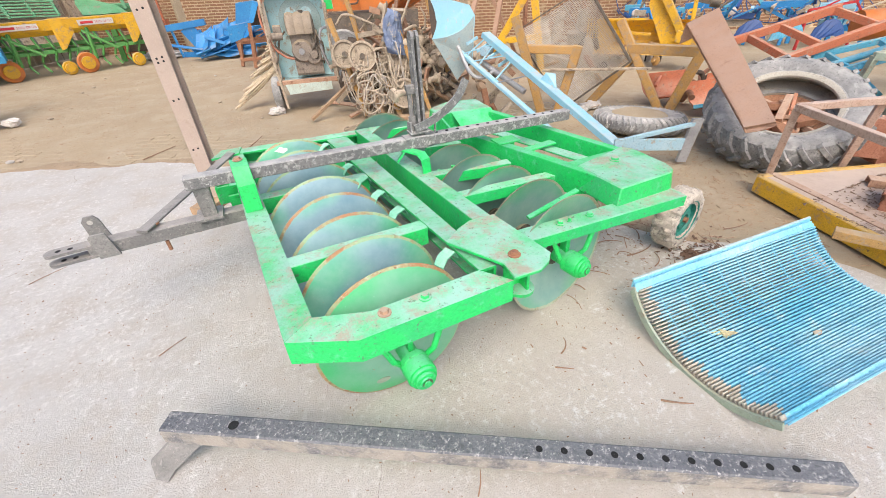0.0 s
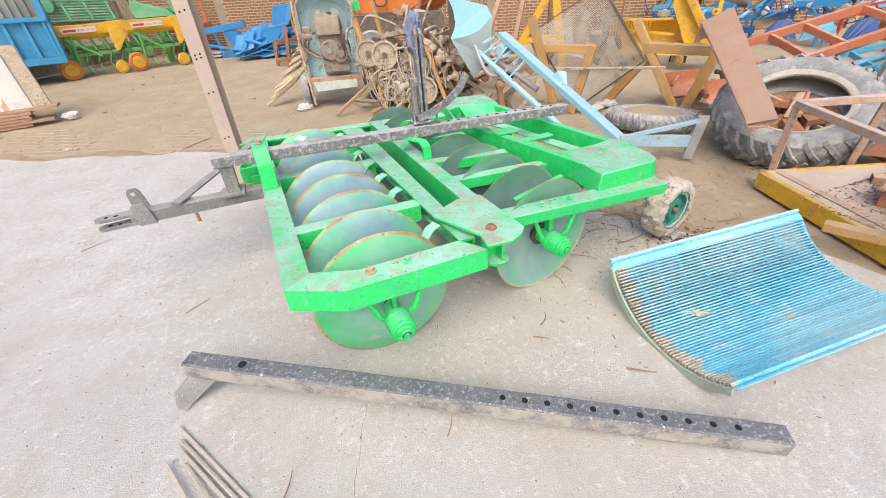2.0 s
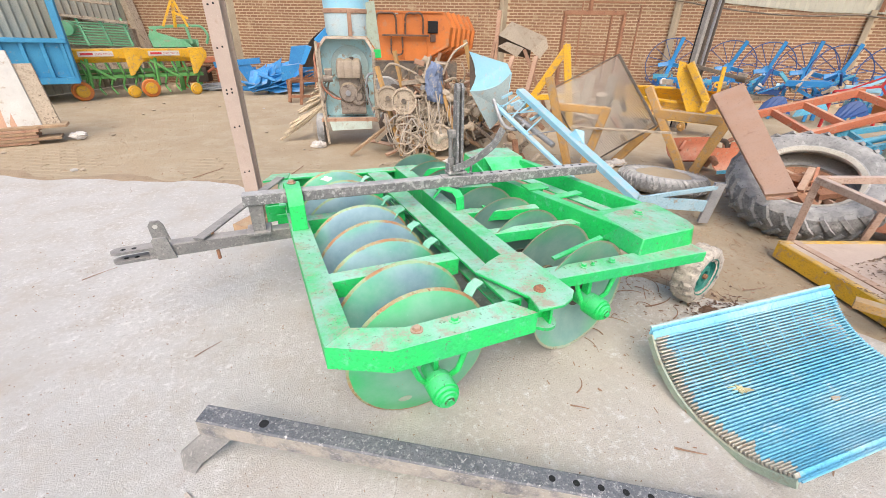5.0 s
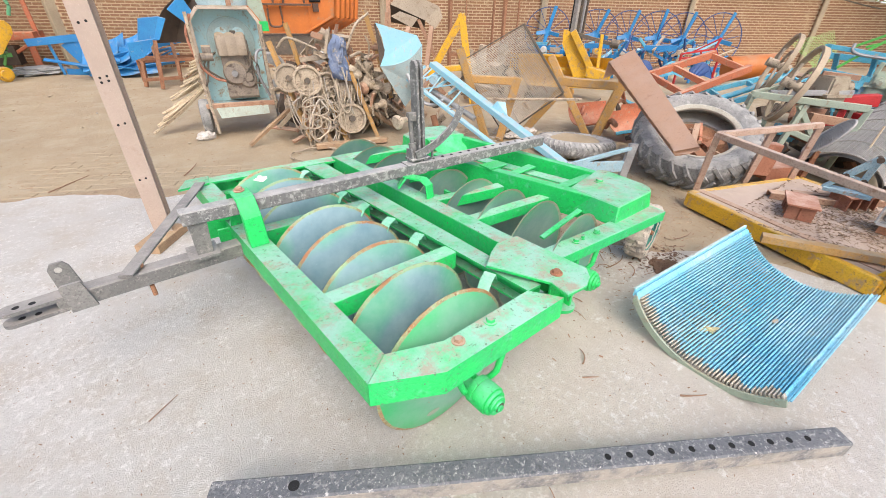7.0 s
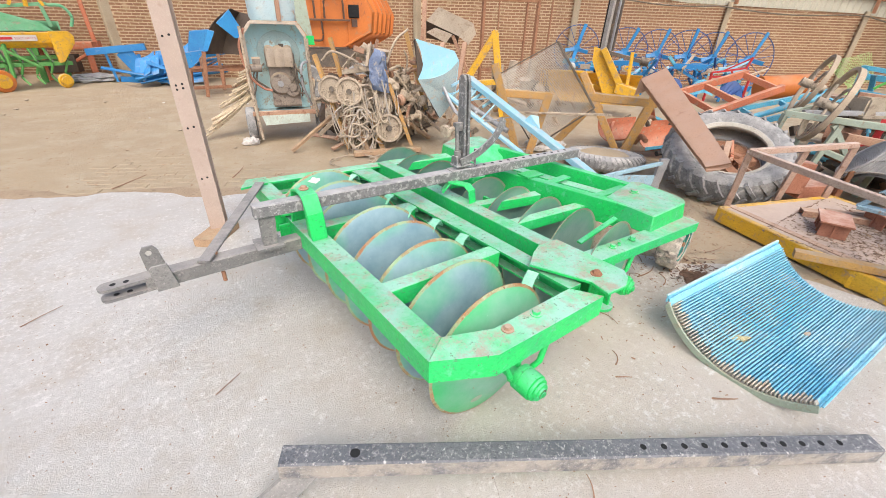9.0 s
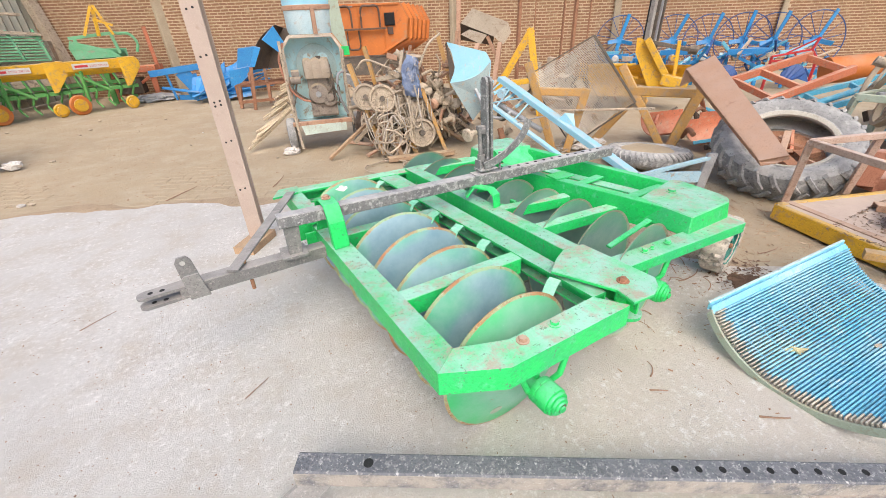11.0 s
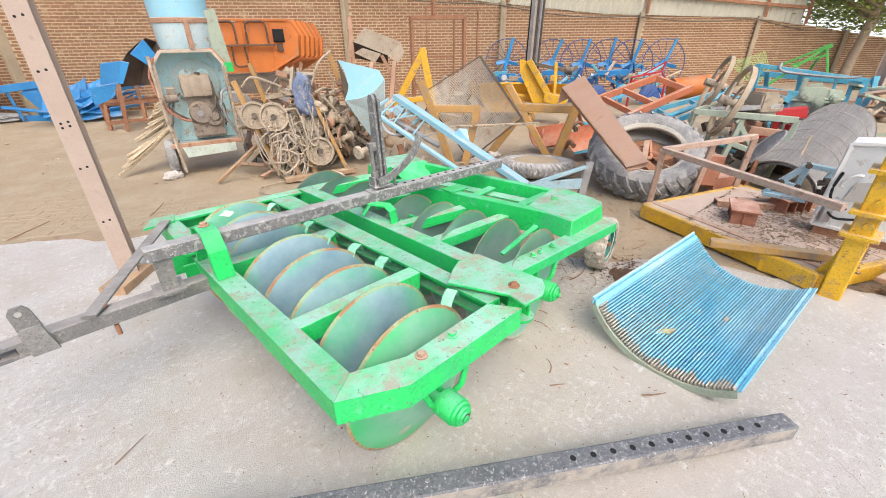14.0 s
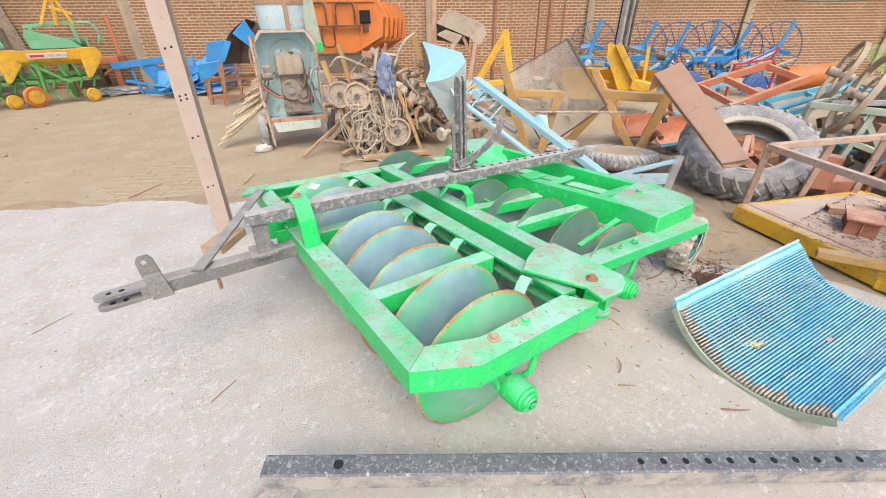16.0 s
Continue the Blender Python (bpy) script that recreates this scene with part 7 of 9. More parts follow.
# the last two lumps are near-black, painted shade for the heap's gaps
for i, (x, y, z, a, b, c) in enumerate([(1.3, 5.6, 0.35, 0.18, 0.16, 0.22), (1.75, 5.45, 0.5, 0.2, 0.18, 0.28), (2.1, 5.35, 0.3, 0.2, 0.2, 0.22), (1.55, 5.3, 0.48, 0.14, 0.12, 0.16), (1.72, 5.06, 0.52, 0.12, 0.1, 0.12), (1.9, 5.5, 0.4, 0.3, 0.15, 0.45), (1.4, 5.6, 0.4, 0.3, 0.12, 0.4)]):
    lump("engine_casting", (x, y, z), (a, b, c), DUSTY_IRON if i < 5 else IRON_AND_SHADE, "dust-covered or shade-dark cast engine block in the scrap heap", 10 + i)
for i in range(190):
    x, y = rnd.uniform(1.1, 2.4), rnd.uniform(5.10, 5.65)
    z = rnd.uniform(0.05, 0.30 + 0.9 * math.exp(-((x - 1.75) / 0.55) ** 2))
    d = V(rnd.uniform(-1, 1), rnd.uniform(-0.5, 0.5), rnd.uniform(-1, 1)).normalized() * rnd.uniform(0.12, 0.36)
    p, q = V(x, y, z), V(x, y, z) + d
    p.z, q.z = max(0.03, p.z), max(0.03, q.z)
    bm = B()
    kind = i % 5
    if kind == 0:
        tube(bm, [p, (p + q) / 2 + V(0, 0, 0.04), q], rnd.uniform(0.012, 0.03), seg=8)
        solo("pipe_offcut", bm, (DUSTY_IRON, DUSTY_IRON, ROPE)[i % 3], "dusty bent pipe offcut in the scrap heap", "pipe", group="heap of pipes")
    elif kind == 1:
        bar(bm, p, q, rnd.uniform(0.03, 0.08), rnd.uniform(0.015, 0.04), roll=rnd.random() * 90)
        solo("scrap_bar", bm, RUST_DUSTY, "rusty dusty steel bar in the scrap heap", "scrap bar", group="heap of bars")
    elif kind == 2:
        cyl(bm, p, p + d.normalized() * rnd.uniform(0.03, 0.10), rnd.uniform(0.025, 0.065), seg=18)
        solo("bearing_housing", bm, DUSTY_IRON, "round dusty bearing housing in the scrap heap", "bearing housing", group="heap of housings")
    elif kind == 3:
        angle_iron(bm, p, q, 0.05, roll=rnd.random() * 180)
        solo("angle_offcut", bm, DUSTY_IRON, "dull angle iron offcut in the scrap heap", "angle iron", group="heap of angles", smooth=False)
    else:
        plate(bm, [p, p + V(0.12, 0.02, 0.02), p + V(0.11, 0.02, 0.11), p + V(0.02, 0, 0.13)], (0.004, 0.012, 0))
        solo("scrap_plate", bm, GREASY if i % 2 else RUST_DUSTY, "dull steel plate in the scrap heap", "scrap plate", group="heap of plates", smooth=False)
for i in range(44):
    c = V(rnd.uniform(1.72, 2.22), rnd.uniform(4.86, 5.12), rnd.uniform(0.10, 0.98))
    d = V(rnd.uniform(-1, 1), rnd.uniform(-0.4, 0.4), rnd.uniform(-1, 1)).normalized() * rnd.uniform(0.05, 0.17)
    bm = B()
    if i % 3 == 0:
        lathe(bm, c, d, [(0, -0.03), (0.045, -0.03), (0.065, -0.01), (0.065, 0.02), (0.03, 0.03), (0.03, 0.06), (0, 0.06)], seg=16)
    elif i % 3 == 1:
        p, q = c - d, c + d
        p.z, q.z = max(0.03, p.z), max(0.03, q.z)
        bar(bm, p, q, rnd.uniform(0.03, 0.09), rnd.uniform(0.012, 0.035), roll=rnd.random() * 90)
    else:
        tube(bm, curve_pts([c - d, c + V(0.03, -0.03, 0.05), c + d], 5), rnd.uniform(0.008, 0.018), seg=7)
    solo("machine_scrap", bm, (DUSTY_IRON, RUST_DUSTY, DUSTY_IRON, ROPE)[i % 4], "dust-caked machine scrap wedged in the heap", "scrap", group="scrap wedged in the heap", smooth=i % 3 != 1)
# ropes and belts
for i in range(46):
    bm = B()
    pts = []
    y0, k2 = rnd.uniform(4.80, 4.98), rnd.random() * 6
    if i % 5 > 1:
        c, w, h = V(rnd.uniform(1.10, 1.66), y0, rnd.uniform(0.14, 0.50)), rnd.uniform(0.05, 0.15), rnd.uniform(0.09, 0.24)
        for k in range(31):
            a = 6.283 * (0.75 + 0.09 * (i % 6)) * k / 30
            pts.append(c + V(math.cos(a + k2) * w * (1 + 0.3 * math.sin(a * 0.7 + i)) + 0.03 * math.sin(2.3 * a + i), 0.012 * k / 10, max(0.015 - c.z, math.sin(a + k2) * h * (1 + 0.25 * math.cos(a * 0.6 + i)))))
    else:
        x0 = rnd.uniform(1.02, 1.85)
        x1, za, zb = x0 + rnd.uniform(-0.28, 0.28), rnd.uniform(0.35, 0.85), rnd.uniform(0.25, 0.75)
        low = rnd.uniform(0.10, 0.45)
        for k in range(19):
            t = k / 18
            sag = (za * (1 - t) + zb * t) - 4 * t * (1 - t) * ((za + zb) / 2 - low)
            pts.append(V(x0 + (x1 - x0) * t + 0.03 * math.sin(5 * t + k2), y0 - 0.05 * math.sin(math.pi * t), max(0.015, sag + 0.015 * math.sin(9 * t + k2))))
    tube(bm, pts, rnd.uniform(0.005, 0.010), seg=6)
    solo("rope_coil", bm, GREY_WIRE if i % 4 == 1 else ROPE, "loop of dusty pale rope hanging on the scrap heap", "rope", group="rope loops")
# painted poles through the heap
for p, q, w, m, lab in (((0.99, 5.36, 1.06), (1.20, 5.06, 0.02), 0.05, YELLOW_WOOD, "yellow timber pole leaning on the heap"), ((1.66, 5.0, 0.98), (1.93, 4.78, 0.02), 0.05, YELLOW_WOOD, "yellow-brown timber pole leaning on the heap"), ((2.10, 5.24, 1.36), (2.30, 5.05, 0.40), 0.055, YELLOW_WOOD, "yellow timber upright behind the heap"), ((1.28, 5.6, 1.22), (1.36, 5.5, 0.70), 0.05, YELLOW_WOOD, "yellow timber stake in the heap"), ((1.20, 5.35, 0.42), (0.56, 5.28, 0.02), 0.04, WOOD, "dusty brown pole propped on the ground"), ((1.45, 4.95, 0.42), (1.56, 4.86, 0.02), 0.06, YELLOW_WOOD, "short yellow timber leaning on the heap"), ((1.25, 4.98, 0.42), (1.36, 4.85, 0.02), 0.05, WOOD, "short weathered timber leaning on the heap"), ((1.85, 4.85, 0.35), (2.35, 5.05, 0.02), 0.05, WOOD, "weathered board lying against the heap"), ((1.3, 5.35, 0.86), (1.72, 5.15, 0.92), 0.06, DUSTY_IRON, "dusty iron shaft lying across the heap")):
    bm = B()
    bar(bm, p, q, w, w * 0.9, roll=10)
    solo("pole", bm, m, lab, "pole", smooth=False)
for p, c, q in ((V(1.05, 5.30, 1.0), V(1.15, 5.2, 1.10), V(1.45, 5.2, 0.98)), (V(1.72, 5.0, 0.98), V(1.85, 5.0, 1.22), V(2.08, 5.12, 1.33)), (V(1.78, 4.9, 0.9), V(2.0, 4.9, 0.6), V(2.15, 4.9, 0.2)), (V(0.95, 5.25, 0.80), V(1.2, 5.1, 0.72), V(1.5, 5.05, 0.75))):
    bm = B()
    tube(bm, curve_pts([p, c, q], 7), 0.014, seg=8)
    solo("bent_pipe", bm, DUSTY_IRON, "dusty bent steel pipe sticking out of the heap", "pipe", group="bent pipes")
bm = B()
bar(bm, (1.15, 4.80, 0.03), (1.95, 4.62, 0.03), 0.10, 0.05)
solo("plank", bm, WOOD, "brown weathered plank lying at the foot of the heap", "plank", smooth=False)
for c, r in ((V(1.05, 4.60, 0.012), 0.26), (V(1.4, 4.5, 0.012), 0.18)):
    bm = B()
    tube(bm, [c + V(math.cos(a * 0.3) * r * (1 + 0.05 * math.sin(a)), math.sin(a * 0.3) * r * 0.8, 0.006 * (1 + math.sin(a * 1.7))) for a in range(24)], 0.008, seg=6)
    solo("wire_loop", bm, DUSTY_IRON, "loop of brown wire lying on the earth", "wire")
bm = B()
lathe(bm, V(2.02, 4.78, 0.40), V(-0.9, -0.4, 0), [(0, -0.04), (0.05, -0.04), (0.06, -0.01), (0.03, 0), (0.03, 0.12), (0, 0.12)], seg=20)
solo("roller_end", bm, DUSTY_IRON, "dusty round roller end by the elevator", "roller")
for i in range(10):
    c = V(rnd.uniform(2.15, 2.6), rnd.uniform(3.9, 4.5), 0)
    bm = B()
    bar(bm, c + V(0, 0, 0.05), c + V(rnd.uniform(-0.2, 0.2), rnd.uniform(-0.2, 0.2), rnd.uniform(0.12, 0.42)), 0.06, 0.04, roll=rnd.random() * 90)
    solo("scrap_bar", bm, DUSTY_IRON if i % 3 else RUST, "dusty steel scrap under the elevator", "scrap bar", group="scrap under the elevator", smooth=False)
lump("rag_bundle", (0.22, 5.90, 0.03), (0.10, 0.07, 0.05), RUBBISH, "crumpled dusty rag beside the engine cart", 61, "rag")
lump("dusty_sack", (1.64, 4.50, 0.035), (0.10, 0.08, 0.045), RUBBISH, "small dusty sack on the ground behind the harrow", 31, "sack")
for i in range(7):
    lump("rubbish", (3.55 + rnd.uniform(-0.25, 0.35), 3.95 + rnd.uniform(-0.2, 0.25), 0.03), (0.09, 0.07, 0.035), RUBBISH, "crumpled pale plastic rubbish under the sieve", 40 + i, "rubbish")

# scrap round the sieve, the trestles and the orange frames
rz = random.Random(44)
for i in range(118):
    if i < 46:
        c = V(rz.uniform(4.2, 6.6), rz.uniform(2.5, 4.0), rz.uniform(0.03, 0.30))
        mats, where = (RED, IRON_AND_SHADE, RUST, GREASY, SEA_BLUE), "under the orange frames"
    elif i < 82:
        c = V(rz.uniform(2.3, 3.3), rz.uniform(4.6, 6.0), rz.uniform(0.03, 0.55))
        mats, where = (DUSTY_IRON, GREASY, RUST_DUSTY, DUSTY_IRON, WOOD), "behind the sieve"
    else:
        c = V(rz.uniform(4.4, 6.2), rz.uniform(4.8, 6.6), rz.uniform(0.03, 0.40))
        mats, where = (DUSTY_IRON, IRON_AND_SHADE, RUST, YELLOW_WOOD, GREASY), "round the loader"
    d = V(rz.uniform(-1, 1), rz.uniform(-1, 1), rz.uniform(-0.5, 0.7)).normalized() * rz.uniform(0.08, 0.26)
    p, q = c - d, c + d
    p.z, q.z = max(0.02, p.z), max(0.02, q.z)
    bm = B()
    kind = i % 4
    if kind == 0:
        bar(bm, p, q, rz.uniform(0.03, 0.08), rz.uniform(0.015, 0.05), roll=rz.uniform(0, 90))
    elif kind == 1:
        channel(bm, p, q, rz.uniform(0.05, 0.10), 0.04, roll=rz.uniform(-60, 60))
    elif kind == 2:
        tube(bm, curve_pts([p, c + V(0.03, 0.02, 0.06), q], 4), rz.uniform(0.01, 0.03), seg=8)
    else:
        lathe(bm, c, d, [(0, -0.03), (0.05, -0.03), (0.07, -0.01), (0.07, 0.02), (0.03, 0.03), (0.03, 0.07), (0, 0.07)], seg=16)
    solo("scrap_iron", bm, mats[i % 5], "dusty scrap iron lying " + where, "scrap iron", group="scrap " + where, smooth=kind > 1)
for i in range(12):
    c = V(rz.uniform(2.5, 3.9), rz.uniform(3.7, 4.4), 0.02)
    r, k2 = rz.uniform(0.08, 0.2), rz.random() * 6
    bm = B()
    tube(bm, [c + V(math.cos(0.45 * k + k2) * r * (1 + 0.2 * math.sin(k)), math.sin(0.45 * k + k2) * r * 0.7, 0.03 * abs(math.sin(0.3 * k + k2))) for k in range(12)], 0.005, seg=5)
    solo("wire_scrap", bm, GREY_WIRE if i % 2 else DUSTY_IRON, "curl of old wire lying by the sieve", "wire", group="wire curls")

# ---- orange trailer hopper ----
OT = thing("orange_hopper", (2.3, 8.6, 0), "orange sheet-steel hopper trailer with ladder rails by the wall", "hopper trailer")
OX, OY = V(0.965, -0.26, 0), V(0.26, 0.965, 0)
O0 = V(1.55, 8.35, 0)


def op(a, b, z):
    p = O0 + OX * a + OY * b
    return V(p.x, p.y, z)


side = [(0.0, 0.95), (0.92, 0.93), (1.40, 1.18), (1.44, 1.50), (1.30, 1.75), (0.0, 1.75)]
bm = B()
plate(bm, [op(a, 0, z) for a, z in side], OY * 0.03)
part("side_panel", bm, ORANGE, OT, "orange side panel", smooth=False)
for i in range(1, 4):
    bm = B()
    a, b = side[i], side[i + 1]
    plate(bm, [op(a[0], 0, a[1]), op(b[0], 0, b[1]), op(b[0] + 0.62, 1.0, b[1] - 0.06), op(a[0] + 0.62, 1.0, a[1] - 0.06)], OX * 0.02)
    part("end_panel", bm, ORANGE, OT, smooth=False)
for k in range(5):
    f = 0.12 + 0.19 * k
    for i in range(1, 4):
        a, b = side[i], side[i + 1]
        bm = B()
        bar(bm, op(a[0] + 0.62 * f + 0.025, f, a[1] - 0.06 * f), op(b[0] + 0.62 * f + 0.025, f, b[1] - 0.06 * f), 0.045, 0.07)
        part("rib", bm, ORANGE, OT, smooth=False)
bm = B()
bar(bm, op(0.0, -0.012, 1.735), op(1.30, -0.012, 1.735), 0.03, 0.035)
part("top_rail", bm, ORANGE, OT, smooth=False)
bm = B()
bar(bm, op(0.93, -0.012, 0.95), op(1.39, -0.012, 1.19), 0.03, 0.03)
part("lower_rail", bm, ORANGE, OT, smooth=False)
for a in (0.05, 0.58, 1.02):
    bm = B()
    bar(bm, op(a, -0.008, 0.95), op(a, -0.008, 1.72), 0.03, 0.016)
    part("panel_seam", bm, ORANGE, OT, smooth=False)
DKB = material("dark_brown_tube", (0.09, 0.05, 0.035), (0.14, 0.08, 0.05), rough=0.6)
for a0, a1 in ((0.10, 0.46), (0.62, 0.95)):
    bm = B()
    tube(bm, curve_pts([op(a0, -0.06, 1.38), op(a0 + 0.02, -0.07, 1.68), op((a0 + a1) / 2, -0.07, 1.71), op(a1 - 0.02, -0.07, 1.68), op(a1, -0.06, 1.38)], 6), 0.018)
    part("grab_rail", bm, DKB, OT)
bm = B()
bar(bm, op(0.2, -0.08, 1.36), op(1.05, -0.08, 1.36), 0.06, 0.03)
part("step_bar", bm, DKB, OT)
bm = B()
tube(bm, curve_pts([op(0.36, -0.06, 1.34), op(0.36, -0.07, 1.08), op(0.46, -0.08, 1.04), op(0.56, -0.07, 1.08), op(0.56, -0.06, 1.34)], 6), 0.016)
part("ladder", bm, DKB, OT)
bm = B()
bar(bm, op(1.04, -0.015, 1.50), op(1.22, -0.015, 1.50), 0.05, 0.20, c=0.02)
part("window", bm, DARK, OT, "dark glazed hatch")
bm = B()
bar(bm, op(1.13, -0.015, 1.38), op(1.13, -0.02, 1.26), 0.10, 0.03)
part("lock", bm, DKB, OT)
bm = B()
bar(bm, op(0.0, 0.25, 0.75), op(1.6, 0.25, 0.75), 0.4, 0.30)
part("undercarriage", bm, GREASY, OT, smooth=False)
bm = B()
bar(bm, op(0.15, -0.01, 1.715), op(0.50, -0.01, 1.715), 0.008, 0.03)
part("lettering", bm, WHITE, OT)
for a in (0.2, 1.2):
    bm = B()
    lathe(bm, op(a, 0.1, 0.33), OY, [(0.15, -0.1), (0.30, -0.1), (0.33, -0.05), (0.33, 0.05), (0.30, 0.1), (0.15, 0.1)], seg=28, closed=True)
    part("wheel", bm, RUBBER, OT)

# ---- grey hood, red rack, mast and loader ----
BEIGE_SHEET = material("dusty_beige_sheet", (0.46, 0.385, 0.30), (0.40, 0.33, 0.255), (0.30, 0.22, 0.16), rough=0.8, scale=3, wear_amount=0.4, speck=(0.26, 0.19, 0.13), speck_scale=18, speck_amount=0.3)
HD = thing("sheet_hood", (3.6, 6.5, 0), "dusty beige sheet-metal hood tipped on scrap", "metal hood")
hk = V(0.22, 0.38, 0.0)
for pts, name in (([V(3.30, 6.68, 1.40), V(3.47, 6.59, 1.60), V(3.93, 6.26, 1.39), V(3.76, 6.39, 1.19)], "top"), ([V(3.76, 6.39, 1.19), V(3.93, 6.26, 1.39), V(3.98, 6.23, 1.24), V(3.88, 6.30, 1.07)], "end"), ([V(3.30, 6.68, 1.24), V(3.42, 6.60, 1.31), V(3.66, 6.45, 1.22), V(3.58, 6.52, 1.09)], "flap")):
    bm = B()
    plate(bm, pts, (0.012, 0.02, 0.0))
    part(name, bm, BEIGE_SHEET, HD, smooth=False)
bm = B()
plate(bm, [V(3.30, 6.68, 1.40) + hk * 0.1, V(3.76, 6.39, 1.19) + hk * 0.1, V(3.76, 6.39, 1.05) + hk * 0.6, V(3.30, 6.68, 1.15) + hk * 0.6], hk * 0.4)
part("inner_box", bm, IRON_AND_SHADE, HD, smooth=False)
for p, q in ((V(3.70, 6.5, 1.2), V(4.05, 6.2, 0.3)), (V(3.25, 6.7, 1.3), V(3.1, 6.8, 0.0)), (V(3.45, 6.4, 1.1), V(3.15, 6.2, 0.6)), (V(3.85, 6.35, 1.1), V(3.55, 6.1, 0.4)), (V(3.4, 6.9, 1.75), V(3.2, 6.6, 0.5))):
    bm = B()
    bar(bm, p, q, 0.07, 0.05)
    solo("leaning_bar", bm, RUST_DUSTY, "dusty brown bar leaning in the scrap", "scrap bar", group="bars under the hood", smooth=False)
RK = thing("red_rack", (5.4, 7.05, 0), "dull red steel rack frame standing against the brick wall", "rack")
r0, r1 = V(5.0, 7.36, 0), V(5.78, 6.70, 0)
for p, q, w in ((r0, r0 + UP * 1.80, 0.06), (r1, r1 + UP * 1.80, 0.06), (r0 + UP * 1.78, r1 + UP * 1.78, 0.07), (r0 + UP * 0.55, r1 + UP * 0.55, 0.06), (r0.lerp(r1, 0.42) + UP * 1.78, r0.lerp(r1, 0.42) + UP * 2.4, 0.06), (r0.lerp(r1, 0.28) + UP * 1.1, r0.lerp(r1, 0.8) + UP * 1.1, 0.04), (r0.lerp(r1, 0.8) + UP * 1.78, r0.lerp(r1, 0.8) + UP * 0.6, 0.035), (r0.lerp(r1, 1.25) + UP * 1.9, r0.lerp(r1, 1.25) + UP * 0.5, 0.025), (r0.lerp(r1, 0.3) + UP * 1.95, r0.lerp(r1, 1.3) + UP * 1.93, 0.03), (r0.lerp(r1, 0.28) + UP * 1.95, r0.lerp(r1, 0.3) + UP * 0.9, 0.02)):
    bm = B()
    bar(bm, p, q, w, w)
    part("bar", bm, RUST, RK)
for i in range(9):
    c = V(4.6 + rnd.random() * 0.9, 6.3 + rnd.random() * 0.5, 0)
    bm = B()
    cyl(bm, c + V(0, 0, 0.0), c + V(rnd.uniform(-0.2, 0.2), rnd.uniform(-0.1, 0.1), rnd.uniform(0.4, 0.85)), rnd.uniform(0.06, 0.13), rnd.uniform(0.05, 0.12), seg=16)
    solo("old_motor", bm, DUSTY_IRON, "dusty old motor body among scrap", "motor", group="motors by the rack")

LD = thing("loader_bucket", (5.9, 5.1, 0), "yellow loader blade with a stepped arm among scrap", "loader")
l0, l1 = V(5.30, 5.78, 0), V(6.28, 4.56, 0)
bk = V(0.5, 0.4, 0)
bm = B()
rows = []
for i in range(9):
    t = i / 8
    o = bk * (0.4 * math.sin(math.pi * t))
    rows.append((V(l0.x, l0.y, 0.20 + 0.5 * t) + o, V(l1.x, l1.y, 0.20 + 0.5 * t) + o))
curved_sheet(bm, rows, bk * 0.03)
part("blade", bm, YELLOW, LD, "curved yellow blade", smooth=False)
wv = (l1 - l0).normalized() * 0.11
bm = B()
bar(bm, (5.80, 5.09, 1.08), (6.02, 4.80, 0.56), 0.20, 0.10, c=0.008)
part("arm", bm, YELLOW, LD, "sloping yellow box arm", smooth=False)
bm = B()
plate(bm, [V(5.72, 5.20, 0.88), V(5.70, 5.20, 1.10), V(5.77, 5.14, 1.08), V(5.82, 5.06, 0.98), V(5.98, 4.86, 0.58), V(6.16, 4.60, 0.44), V(6.18, 4.58, 0.30), V(5.90, 4.95, 0.30)], (0.02, 0.02, 0))
part("arm_cheek", bm, YELLOW, LD, smooth=False)
bm = B()
bar(bm, (6.0, 4.84, 0.50), (6.22, 4.52, 0.40), 0.24, 0.16, c=0.008)
part("arm_foot", bm, YELLOW, LD, smooth=False)
bm = B()
bar(bm, (6.08, 4.72, 1.05), (6.10, 4.70, 0.55), 0.05, 0.05)
post2 = part("pin_post", bm, YELLOW, LD)
bm = B()
lathe(bm, (6.06, 4.74, 0.80), (0.78, 0.62, 0), [(0.018, -0.02), (0.045, -0.02), (0.045, 0.02), (0.018, 0.02)], seg=18, closed=True)
part("eye", bm, YELLOW, post2)
bm = B()
bar(bm, (5.60, 5.34, 0.79), (5.70, 5.22, 0.79), 0.09, 0.07)
part("light_box", bm, BEIGE, LD, smooth=False)
for p, q in ((V(5.29, 5.69, 0.70), V(5.74, 5.17, 0.71)), (V(5.33, 5.64, 0.55), V(5.78, 5.12, 0.50))):
    bm = B()
    bar(bm, p, q, 0.04, 0.035)
    part("blade_rail", bm, YELLOW, LD, smooth=False)
bm = B()
for k in range(14):
    p = V(5.05, 5.70, 0.74).lerp(V(5.40, 5.25, 0.72), k / 13)
    bm = B()
    bar(bm, p, p + V(0.05, 0.05, -0.28), 0.016, 0.016)
    part("tine", bm, YELLOW, LD)
MS = thing("steel_mast", (6.4, 5.4, 0), "grey forklift mast of upright channels", "mast")
mdir = V(0.62, -0.78, 0)
for a, w, mt in ((0.02, 0.02, DARK), (0.06, 0.07, DARK_STEEL), (0.125, 0.02, GREASY), (0.165, 0.03, STEEL), (0.21, 0.02, GREASY)):
    bm = B()
    p = V(6.28, 5.55, 0.0) + mdir * a
    bar(bm, p, p + V(0.10, 0.02, 3.0), w, 0.08)
    part("channel", bm, mt, MS)
bm = B()
bar(bm, (6.25, 5.45, 1.02), (6.75, 4.90, 0.86), 0.06, 0.06)
cyl(bm, (6.72, 4.95, 0.88), (6.80, 4.84, 0.86), 0.07)
